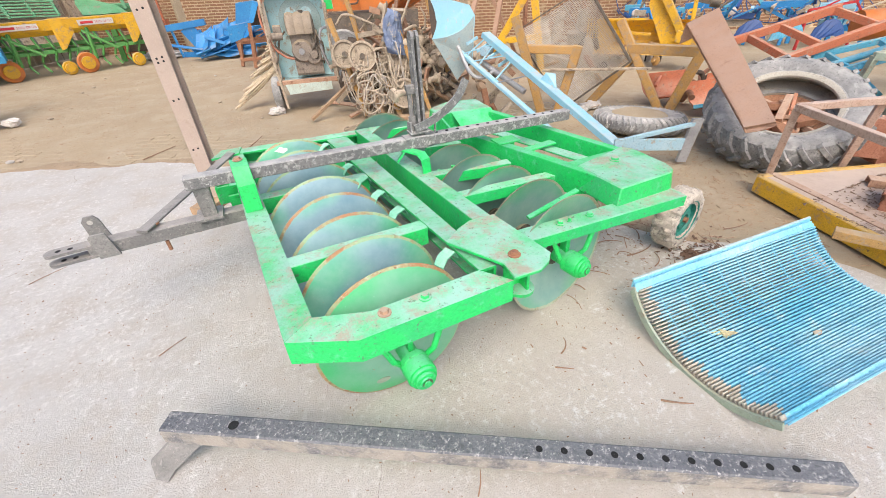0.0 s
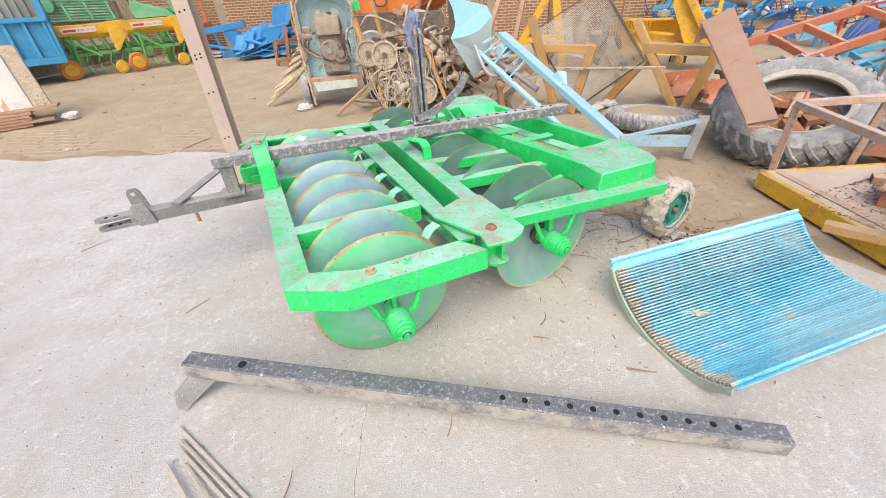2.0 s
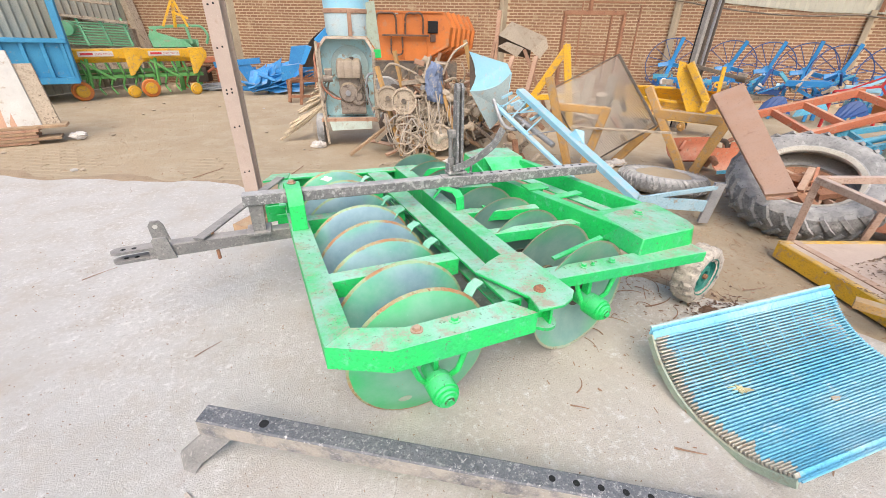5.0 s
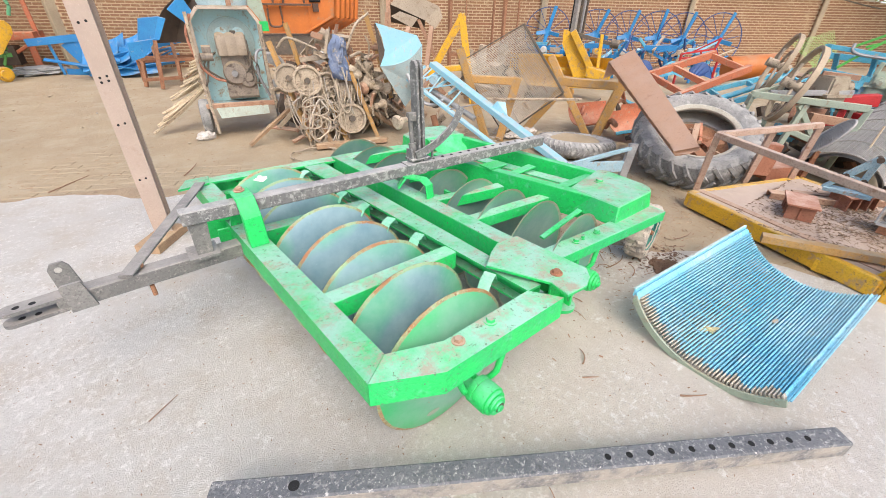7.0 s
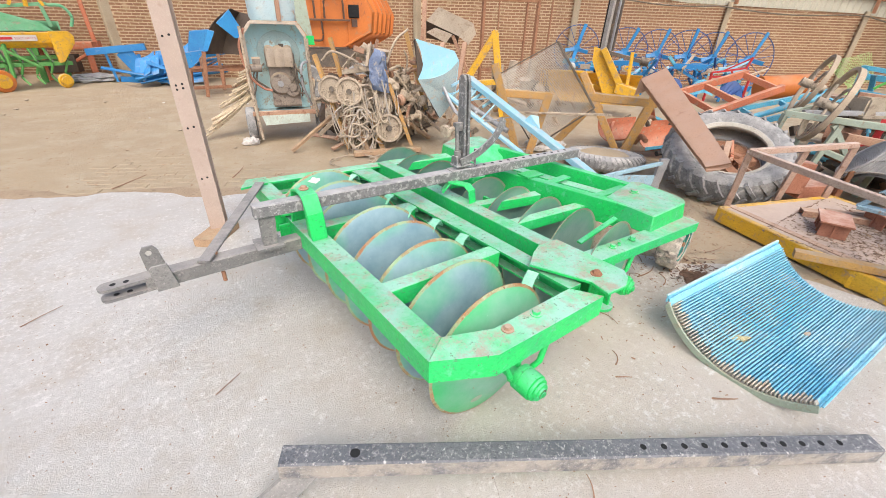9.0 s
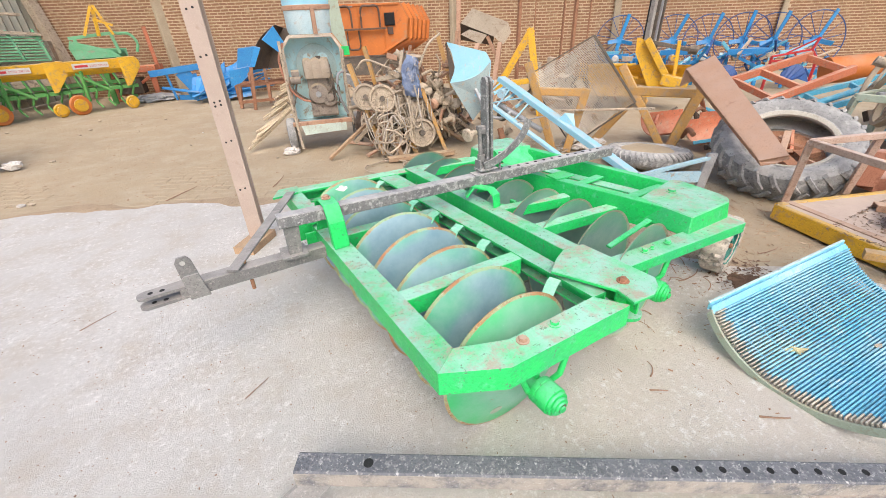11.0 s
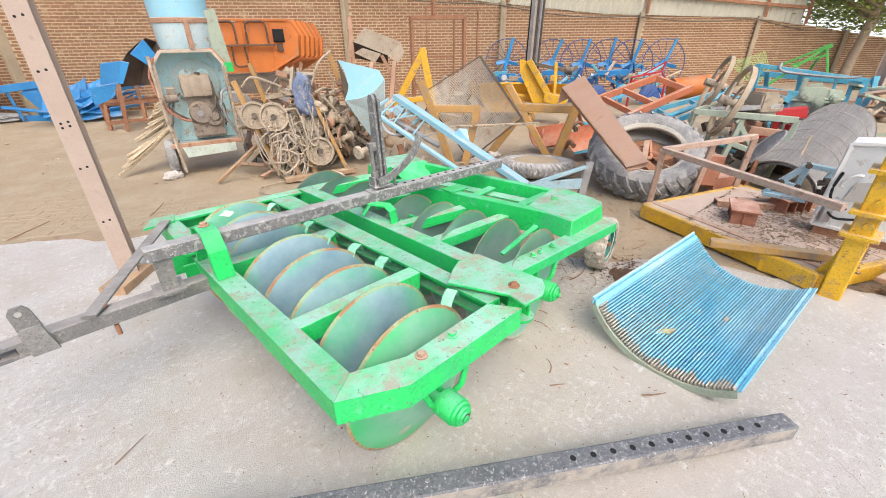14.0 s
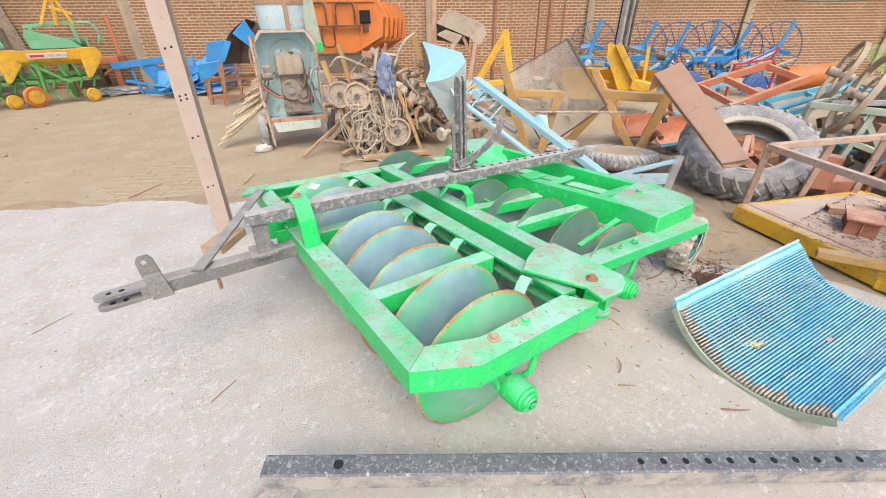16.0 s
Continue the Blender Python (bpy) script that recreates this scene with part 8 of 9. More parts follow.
part("cross_shaft", bm, GREASY, MS)

# ---- finger-wheel rakes along the wall ----
def rake(c, r, turn, lean, label):
    """A finger-wheel rake: thin hoop, wire spokes and flat blue arms."""
    o = thing("wheel_rake", (c[0], c[1], 0), label, "hay rake", group="blue wheel rakes")
    m = Matrix.Rotation(radians(turn), 3, "Z") @ Matrix.Rotation(radians(lean), 3, "X")
    cc = Vector(c)

    def w(a, b, h=0.0):
        return cc + m @ V(a, h, b)

    bm = B()
    tube(bm, [w(r * math.cos(2 * math.pi * k / 36), r * math.sin(2 * math.pi * k / 36)) for k in range(37)], 0.010, seg=5)
    part("hoop", bm, NAVY, o)
    for k in range(14):
        a = 2 * math.pi * k / 14
        bm = B()
        tube(bm, [w(0.08 * math.cos(a), 0.08 * math.sin(a)), w(r * math.cos(a + 0.2), r * math.sin(a + 0.2), 0.02)], 0.0065, seg=4)
        part("spoke", bm, NAVY, o)
    bm = B()
    cyl(bm, w(0, 0, -0.05), w(0, 0, 0.05), 0.09, seg=18)
    part("hub", bm, BLUE, o)
    for a, ln in ((1.30 + 0.12 * math.sin(c[1] * 9), 1.06), (-1.75, 0.75), (-0.25, 0.55), (3.3, 0.5)):
        bm = B()
        bar(bm, w(0.05 * math.cos(a), 0.05 * math.sin(a), -0.05), w(r * ln * math.cos(a), r * ln * math.sin(a), -0.08), 0.085, 0.025, roll=70)
        part("arm", bm, BLUE, o, smooth=False)


NAVY = material("dark_blue_steel", (0.02, 0.06, 0.20), (0.03, 0.09, 0.28), rough=0.5)
WALL_TURN = -28
for i, (x, y, z) in enumerate(((8.24, 7.71, 0.86), (8.95, 6.85, 0.84), (9.30, 6.25, 0.83), (9.60, 5.70, 0.84), (9.85, 5.25, 0.82), (10.14, 4.63, 0.84))):
    rake((x, y, z), 0.52, WALL_TURN - 18 + 6 * (i % 3), -6, "blue finger-wheel hay rake parked by the brick wall")
rk = random.Random(33)
for i in range(7):
    p = V(7.9, 7.75, 0.52).lerp(V(10.2, 4.5, 0.60), i / 7) + V(-0.3, -0.2, 0)
    o = thing("rake_frame", (p.x, p.y, 0), "blue box beam and drive of a parked hay rake", "rake frame", group="rake frames")
    for k in range(14):
        a = p + V(rk.uniform(-0.15, 0.3), rk.uniform(-0.5, 0.15), rk.uniform(-0.35, 0.14))
        d = V(0.35, -0.52, 0.02) * rk.uniform(0.5, 1.0) if k < 2 else V(rk.uniform(-0.3, 0.4), rk.uniform(-0.4, 0.2), rk.uniform(-0.25, 0.3))
        bm = B()
        bar(bm, a, a + d, 0.13 if k < 2 else rk.uniform(0.02, 0.06), 0.10 if k < 2 else rk.uniform(0.02, 0.06))
        part("beam" if k < 2 else "link", bm, (BLUE, SEA_BLUE, BLUE, NAVY, DUSTY_IRON, BLUE, SKYBLUE)[(k + i) % 7], o, smooth=False)
    bm = B()
    lathe(bm, p + V(0.05, -0.3, 0.02), (-0.8, -0.6, 0), [(0, 0.06), (0.05, 0.06), (0.07, 0.02), (0.07, -0.1), (0, -0.1)], seg=16)
    part("gear_head", bm, WHITE if i % 3 == 0 else DUSTY_IRON, o)
    bm = B()
    bar(bm, p + V(0.1, -0.1, 0.0), p + V(0.12, -0.12, -0.54), 0.06, 0.06)
    part("leg", bm, BLUE, o)
    bm = B()
    bar(bm, p + V(0.35, -0.5, 0.0), p + V(0.33, -0.52, -0.56), 0.05, 0.05)
    part("leg", bm, BLUE, o)
RH = thing("red_hitch", (9.2, 4.5, 0), "bright red three-point hitch frame before the rakes", "hitch frame")
for p, q, w in (((8.98, 4.75, 0.62), (9.36, 4.30, 0.74), 0.035), ((9.36, 4.30, 0.74), (9.40, 4.26, 0.94), 0.035), ((9.12, 4.58, 0.68), (9.40, 4.26, 0.93), 0.025), ((9.0, 4.75, 0.54), (9.42, 4.2, 0.58), 0.04), ((9.2, 4.5, 0.70), (9.25, 4.42, 0.56), 0.03), ((9.36, 4.32, 0.76), (9.44, 4.2, 0.58), 0.03), ((9.0, 4.75, 0.62), (9.0, 4.75, 0.0), 0.04), ((9.42, 4.2, 0.6), (9.42, 4.2, 0.0), 0.04)):
    bm = B()
    bar(bm, p, q, w, w)
    part("hitch_bar", bm, SCARLET, RH, smooth=False)
for i in range(5):
    bm = B()
    x, y = 7.1 + 0.35 * i, 4.7 - 0.35 * i
    curved_sheet(bm, [(V(x + 0.02 * k, y - 0.05 * k, 0.32 + 0.02 * k), V(x + 0.10 + 0.05 * k + 0.04 * math.sin(k * 0.6), y - 0.06 * k, 0.62 - 0.03 * (k - 2) ** 2)) for k in range(6)], (0.012, 0.02, 0))
    solo("plough_share", bm, SEA_BLUE if i % 2 else NAVY, "light blue plough share in the row of scrap", "plough part", group="plough shares", smooth=False)

# ---- blue mouldboard heap ----
BLADE_BLUE = material("scuffed_blue_paint", (0.02, 0.20, 0.52), (0.035, 0.27, 0.58), (0.20, 0.28, 0.38), rough=0.45, scale=3, wear_amount=0.34, dust=DUST, dust_amount=0.35, crisp=0.5)
for i in range(64):
    x, y = rnd.uniform(-0.95, 0.45), rnd.uniform(11.2, 12.1)
    z = rnd.uniform(0.03, 0.22 + 0.40 * max(0.0, min(1.0, (x + 1.0) / 1.4)))
    bm = B()
    if i % 4:
        a = rnd.choice((rnd.uniform(0.1, 0.9), rnd.uniform(0.2, 1.1), rnd.uniform(2.4, 3.3)))
        d = V(math.cos(a), rnd.uniform(-0.3, 0.3), math.sin(a) * 0.7) * rnd.uniform(0.3, 0.75)
        bar(bm, V(x, y, z), V(x, y, z) + d, rnd.uniform(0.05, 0.13), 0.025, roll=rnd.uniform(0, 90))
        solo("blue_bar", bm, BLADE_BLUE, "bright blue implement bar in a heap", "implement part", group="heap of blue parts", smooth=False)
    else:
        k = rnd.uniform(0.22, 0.40)
        tw = rnd.uniform(-0.8, 0.8)
        rows = [(V(x + k * t, y - 0.1 * t, z + 0.12 * tw * t + 0.10 * t * t), V(x + k * 0.25 + k * t, y + 0.2, z + k * 0.75 + 0.15 * t * t)) for t in (0, 0.25, 0.5, 0.75, 1)]
        curved_sheet(bm, rows, (0.01, 0.015, 0.01))
        solo("blue_mouldboard", bm, BLADE_BLUE, "bright blue curved mouldboard in a heap", "implement part", group="heap of blue parts", smooth=False)
BLB = thing("plough_beam", (-1.0, 12.3, 0), "long blue box beam standing on legs beside the heap", "plough beam")
for name, p, q, w, h in (("beam", (-1.62, 12.3, 0.60), (-0.55, 12.15, 0.70), 0.14, 0.13), ("cheek", (-0.98, 12.2, 0.62), (-0.70, 12.15, 0.12), 0.05, 0.30), ("leg", (-1.30, 12.28, 0.58), (-1.24, 12.28, 0.0), 0.05, 0.05), ("leg", (-0.72, 12.2, 0.55), (-0.70, 12.2, 0.0), 0.07, 0.05)):
    bm = B()
    bar(bm, p, q, w, h)
    part(name, bm, BLADE_BLUE, BLB, smooth=False)
RBF = thing("rusty_machine", (-2.0, 13.0, 0), "dull red machine with an upright against the brick wall", "machine")
for name, p, q, w, h in (("table", (-2.65, 13.25, 0.66), (-1.42, 12.75, 0.70), 0.40, 0.14), ("upright", (-1.44, 12.78, 0.60), (-1.46, 12.78, 1.55), 0.08, 0.08), ("leg", (-1.60, 12.75, 0.60), (-1.62, 12.75, 0.0), 0.12, 0.08), ("leg", (-2.45, 13.05, 0.60), (-2.45, 13.05, 0.0), 0.10, 0.08), ("brace", (-2.3, 12.9, 0.15), (-1.6, 12.7, 0.55), 0.08, 0.06), ("drum", (-2.35, 12.95, 0.34), (-1.85, 12.85, 0.34), 0.34, 0.34)):
    bm = B()
    bar(bm, p, q, w, h, c=0.012)
    part(name, bm, IRON_AND_SHADE if name == "drum" else RED, RBF, smooth=False)

BC = thing("blue_chute", (0.8, 9.7, 0), "black curved chute sheet with bright blue ribs behind the cart", "chute")
bm = B()
rows = []
for k in range(9):
    t = k / 8
    a = V(0.27, 9.74, 0.72).lerp(V(0.92, 9.66, 1.48), t) + V(-0.06, 0, 0.10) * math.sin(math.pi * t)
    b = V(1.06, 9.60, 0.70).lerp(V(1.30, 9.55, 1.36), t)
    m2 = (a + b) / 2 + V(0, 0.35, 0)
    rows.append((a, m2, b))
for e in (0, 1):
    curved_sheet(bm, [(r[e], r[e + 1]) for r in rows], (0, 0.02, 0.006))
part("sheet", bm, IRON_AND_SHADE, BC)
for pts in ([V(0.62, 9.62, 1.24), V(0.87, 9.60, 1.46), V(1.08, 9.58, 1.02), V(0.88, 9.60, 1.00)], [V(0.16, 9.72, 1.10), V(0.46, 9.68, 1.13), V(0.30, 9.68, 0.80), V(0.06, 9.72, 0.76)], [V(-0.10, 9.70, 0.74), V(0.34, 9.66, 0.80), V(0.08, 9.68, 0.52), V(-0.12, 9.70, 0.46)], [V(0.46, 9.68, 1.13), V(0.56, 9.67, 1.10), V(0.38, 9.67, 0.78), V(0.29, 9.68, 0.77)]):
    bm = B()
    plate(bm, pts, (0.0, 0.02, 0.012))
    part("wing", bm, BLUE, BC, "bright blue folded wing", smooth=False)
bm = B()
bar(bm, V(0.3, 9.6, 0.78), V(0.2, 9.6, 0.0), 0.06, 0.06)
part("leg", bm, RUST, BC)
RF = thing("welded_rack", (0.5, 10.1, 0), "rusty red-brown welded frame lying by the cart", "steel frame")
for p, q in (((-0.15, 0.0, 0.42), (0.85, -0.07, 0.42)), ((-0.22, -0.1, 0.12), (0.78, -0.17, 0.12)), ((-0.15, 0.0, 0.42), (-0.22, -0.1, 0.0)), ((0.10, -0.01, 0.42), (0.05, -0.1, 0.12)), ((0.40, -0.03, 0.42), (0.36, -0.13, 0.12)), ((0.05, 0.3, 0.78), (0.95, 0.2, 0.76)), ((0.42, 0.25, 0.77), (0.40, 0.25, 0.0)), ((0.10, 0.3, 0.78), (0.08, 0.3, 0.0)), ((0.45, 0.1, 0.70), (0.75, 0.0, 1.10)), ((0.85, -0.07, 0.42), (0.80, -0.15, 0.0)), ((-0.2, 0.5, 0.42), (0.85, 0.42, 0.42)), ((-0.15, 0.0, 0.42), (-0.2, 0.5, 0.42)), ((0.85, -0.07, 0.42), (0.85, 0.42, 0.42)), ((-0.2, 0.5, 0.42), (-0.2, 0.5, 0.0)), ((0.85, 0.42, 0.42), (0.85, 0.42, 0.0))):
    bm = B()
    bar(bm, V(0.20, 10.05, 0) + V(*p), V(0.20, 10.05, 0) + V(*q), 0.055, 0.055)
    part("bar", bm, RUST_DUSTY if p[2] > 0.7 else RUST, RF)
lump("flat_sack", (-1.66, 12.55, 0.07), (0.46, 0.25, 0.09), material("grey_sacking", (0.40, 0.40, 0.40), (0.30, 0.31, 0.32), (0.50, 0.49, 0.47), rough=0.8, scale=9), "flattened grey sacks lying by the wall", 77, "sack")

# ---- seed drills ----
def letter(ch, size, at):
    """One flat capital of the built-in font, placed by at(along, up)."""
    cu = bpy.data.curves.new("letter", "FONT")
    cu.body, cu.size, cu.resolution_u, cu.align_x = ch, size, 2, "CENTER"
    ob = bpy.data.objects.new("letter", cu)
    me = bpy.data.meshes.new_from_object(ob)
    bpy.data.objects.remove(ob)
    bm = B()
    bm.from_mesh(me)
    bpy.data.meshes.remove(me)
    for v in bm.verts:
        v.co = at(v.co.x, v.co.y)
    return bm


def seed_drill(base, turn):
    o = thing("seed_drill", base, "yellow seed drill box on a green tine frame with orange wheels", "seed drill", group="seed drills")
    m = Matrix.Rotation(radians(turn), 3, "Z")

    def w(a, b, z):
        return Vector(base) + m @ V(a, b, z * 0.89)

    bm = B()
    sec = [(-0.16, 1.10), (0.20, 1.10), (0.14, 0.90), (-0.02, 0.80), (-0.12, 0.90)]
    plate(bm, [w(0, b, z) for b, z in sec], m @ V(1.15, 0, 0))
    part("hopper", bm, YELLOW, o, "long yellow seed hopper", smooth=False)
    bm = B()
    plate(bm, [w(1.04, -0.2, 1.12), w(1.36, -0.12, 1.12), w(1.42, -0.1, 1.02), w(1.40, -0.1, 0.88), w(1.12, -0.2, 0.52), w(1.04, -0.2, 0.50)], m @ V(0.02, 0.3, 0))
    part("end_panel", bm, YELLOW, o, "wedge-shaped yellow end panel", smooth=False)
    bm = B()
    bar(bm, w(0.25, -0.172, 1.00), w(0.85, -0.172, 1.00), 0.008, 0.10)
    lab = part("name_strip", bm, WHITE, o, "pale lettering strip")
    bm = B()
    bar(bm, w(0.29, -0.178, 1.00), w(0.505, -0.178, 1.00), 0.006, 0.042)
    part("lettering_bar", bm, SCARLET, lab)
    for k, ch in enumerate("SEED DRILL"):
        if ch != " ":
            part("letter", letter(ch, 0.064, lambda a, z: w(0.545 + 0.031 * k + a * 0.85, -0.1775, 0.977 + z)), SCARLET, lab, smooth=False)
    for z, b in ((0.48, -0.05), (0.48, 0.3), (0.60, 0.1)):
        bm = B()
        bar(bm, w(-0.05, b, z), w(1.25, b, z), 0.07, 0.07)
        part("frame_bar", bm, LIME, o)
    for k in range(6):
        a = 0.0 + 0.22 * k
        bm = B()
        tube(bm, curve_pts([w(a, -0.05, 0.8), w(a + 0.05, -0.1, 0.5), w(a - 0.02, -0.05, 0.25), w(a + 0.05, -0.1, 0.08)], 5), 0.022)
        part("tine", bm, LIME, o)
        bm = B()
        tube(bm, [w(a + 0.03, 0, 0.85), w(a + 0.08, -0.05, 0.5)], 0.012)
        part("seed_tube", bm, RUBBER, o)
    bm = B()
    bar(bm, w(0.25, -0.1, 0.85), w(0.75, -0.15, 0.42), 0.05, 0.05)
    bar(bm, w(0.35, -0.1, 0.9), w(0.30, -0.15, 0.25), 0.05, 0.05)
    part("brace", bm, LIME, o)
    for a, r in ((0.12, 0.20), (1.02, 0.135)):
        bm = B()
        lathe(bm, w(a, -0.2, r), m @ V(0.35, -0.93, 0), [(0, -0.02), (r * 0.9, -0.03), (r, 0), (r * 0.9, 0.03), (0, 0.02)], seg=28)
        part("ground_wheel", bm, ORANGE if a < 0.5 else YELLOW, o, "orange disc ground wheel")
        bm = B()
        lathe(bm, w(a, -0.24, r), m @ V(0.35, -0.93, 0), [(0, 0.03), (r * 0.6, 0.03), (r * 0.62, 0), (0, 0)], seg=20)
        part("wheel_disc", bm, YELLOW, o)


LIME = material("leaf_green_paint", (0.075, 0.29, 0.065), (0.12, 0.32, 0.09), rough=0.55, dust=DUST, dust_amount=0.4)
seed_drill((-4.30, 11.45, 0), 15)
seed_drill((-3.10, 11.75, 0), 14)
GM = thing("green_slatted_machine", (-4.0, 12.8, 0), "pale green slatted thresher body behind the seed drills", "thresher")
FADED = material("faded_sea_green", (0.12, 0.38, 0.19), (0.19, 0.43, 0.26), (0.3, 0.26, 0.2), rough=0.6, scale=4, wear_amount=0.4, dust=DUST, dust_amount=0.3)
g0, g1 = V(-4.55, 12.55, 0), V(-3.35, 12.85, 0)
bm = B()
plate(bm, [g0 + UP * 0.4 + V(0.05, 0.2, 0), g1 + UP * 0.4 + V(0.05, 0.2, 0), g1 + UP * 1.35 + V(0, 0.3, 0), g0 + UP * 1.6 + V(0, 0.3, 0)], (0, 0.3, 0))
part("body", bm, DUSTY_IRON, GM, smooth=False)
for k in range(9):
    bm = B()
    z = 1.05 + 0.055 * k
    bar(bm, g0 + UP * z, g1 + UP * (z - 0.06), 0.02, 0.03)
    part("slat", bm, FADED, GM)
for k in range(4):
    bm = B()
    p = g0.lerp(g1, k / 3)
    bar(bm, p + UP * 1.0, p + UP * 1.58 + V(-0.1, 0, 0), 0.04, 0.05)
    part("stile", bm, FADED, GM)
bm = B()
bar(bm, g0 + V(0.0, 0.1, 1.62), g1 + V(0, 0.1, 1.48), 0.3, 0.06)
bar(bm, g0 + V(0.0, 0.1, 1.95), g1 + V(-0.2, 0.1, 1.85), 0.3, 0.05)
part("top_sheet", bm, DUSTY_IRON, GM, smooth=False)
bm = B()
cyl(bm, g0 + V(0.12, -0.1, 1.35), g0 + V(0.12, 0.1, 1.38), 0.14, seg=20)
part("fan_housing", bm, FADED, GM)
GH = thing("green_hopper", (-2.4, 12.6, 0), "faded green hopper with a yellow three-point headstock", "hopper")
bm = B()
rows = []
for k in range(9):
    a = radians(-80 + 20 * k)
    rows.append((V(-2.88, 12.70 + 0.26 * math.sin(a), 1.20 - 0.26 * math.cos(a)), V(-1.96, 12.86 + 0.20 * math.sin(a), 1.16 - 0.20 * math.cos(a))))
curved_sheet(bm, rows, (0, 0.0, 0.012))
part("trough", bm, FADED, GH, "faded green half-round trough")
bm = B()
plate(bm, [V(-2.90, 12.45, 1.20), V(-2.84, 12.45, 1.34), V(-2.20, 12.58, 1.12), V(-2.05, 12.60, 0.98), V(-2.85, 12.45, 0.98)], (0.004, 0.02, 0))
part("side_plate", bm, FADED, GH, smooth=False)
for p, q in (((-2.85, 12.5, 1.38), (-2.0, 12.66, 1.46)), ((-2.1, 12.62, 1.46), (-2.05, 12.62, 1.05)), ((-2.75, 12.52, 1.38), (-2.74, 12.52, 1.1))):
    bm = B()
    bar(bm, p, q, 0.06, 0.06)
    part("frame_bar", bm, FADED, GH)
bm = B()
tube(bm, curve_pts([V(-2.0, 12.66, 1.44), V(-1.78, 12.72, 1.42), V(-1.68, 12.74, 1.24), V(-1.74, 12.74, 1.05)], 6), 0.03)
part("curved_arm", bm, FADED, GH)
bm = B()
bar(bm, (-2.5, 12.7, 0.0), (-2.45, 12.7, 1.05), 0.1, 0.1)
bar(bm, (-2.1, 12.8, 0.0), (-2.1, 12.8, 1.05), 0.1, 0.1)
part("stand", bm, LIME, GH)
for p, q in (((-2.55, 12.5, 1.42), (-2.25, 12.55, 1.98)), ((-2.05, 12.6, 1.42), (-2.22, 12.55, 1.98)), ((-2.3, 12.5, 1.40), (-2.24, 12.55, 1.9)), ((-2.3, 12.52, 1.72), (-2.0, 12.6, 1.60))):
    bm = B()
    bar(bm, p, q, 0.06, 0.05)
    part("headstock_bar", bm, YELLOW, GH)
BT = thing("blue_trailer", (-4.9, 10.8, 0), "sky blue ribbed steel farm trailer by the sheet wall", "trailer")
BLUE2 = material("trailer_blue", (0.035, 0.25, 0.47), (0.06, 0.31, 0.52), (0.26, 0.28, 0.28), rough=0.55, scale=3, wear_amount=0.32, crisp=0.6)
t0, t1 = V(-7.2, 9.75, 0), V(-4.05, 10.98, 0)
bm = B()
plate(bm, [t0 + UP * 0.50, t1 + UP * 0.42 + V(-0.08, 0, 0), t1 + UP * 1.15, t0 + UP * 1.22], (-0.5, 1.3, 0))
part("box", bm, BLUE2, BT, smooth=False)
for k in range(10):
    bm = B()
    p = t0.lerp(t1, 0.2 + 0.79 * k / 9)
    bar(bm, p + V(0.01, -0.025, 0.48), p + V(0.01, -0.025, 1.16), 0.06, 0.05)
    part("rib", bm, BLUE2, BT, smooth=False)
for z, w in ((1.17, 0.08), (0.45, 0.12)):
    bm = B()
    bar(bm, t0 + V(0, -0.04, z + 0.06), t1 + V(0.05, -0.02, z - 0.02), 0.08, w)
    part("rail", bm, BLUE2, BT, smooth=False)
bm = B()
bar(bm, t1 + V(0.0, 0.0, 0.4), t1 + V(0.02, 0.05, 2.1), 0.12, 0.10)
part("upright", bm, BLUE2, BT, smooth=False)
bm = B()
lathe(bm, t0.lerp(t1, 0.45) + V(-0.1, 0.3, 0.36), V(0.3, -0.95, 0), [(0.18, -0.1), (0.34, -0.1), (0.36, 0), (0.34, 0.1), (0.18, 0.1)], seg=28, closed=True)
part("wheel", bm, RUBBER, BT)
# leaning boards and stacked planks
for i, (x0, y0, x1, y1, z, m, lab) in enumerate(((-4.95, 7.0, -3.70, 7.24, 1.16, CARDBOARD, "large brown board leaning on stacked planks"), (-3.70, 7.22, -3.46, 7.30, 1.14, WHITE, "weathered white door board leaning on planks"), (-3.46, 7.30, -3.27, 7.36, 0.98, DUSTY_IRON, "rough grey-brown board leaning on planks"))):
    bm = B()
    plate(bm, [(x0 + 0.04, y0 - 0.05, 0.22), (x1 + 0.14, y1 - 0.05, 0.22), (x1, y1 + 0.15, z), (x0, y0 + 0.15, z)], (0, 0.03, 0))
    solo("board", bm, m, lab, "board", smooth=False)
for k in range(6):
    bm = B()
    bar(bm, (-5.0, 6.85 + 0.02 * k, 0.02 + 0.038 * k), (-3.20 + rnd.uniform(-0.25, 0.15), 7.28 + rnd.uniform(-0.05, 0.05), 0.02 + 0.038 * k), 0.25, 0.034)
    solo("stacked_plank", bm, WOOD if k % 2 else RUST_DUSTY, "dusty plank in a low stack on the earth", "plank", group="stack of planks", smooth=False)
lump("pale_stone", (-2.98, 7.30, 0.05), (0.10, 0.06, 0.05), RUBBISH, "pale crumpled wrapper beside the planks", 91, "rubbish")

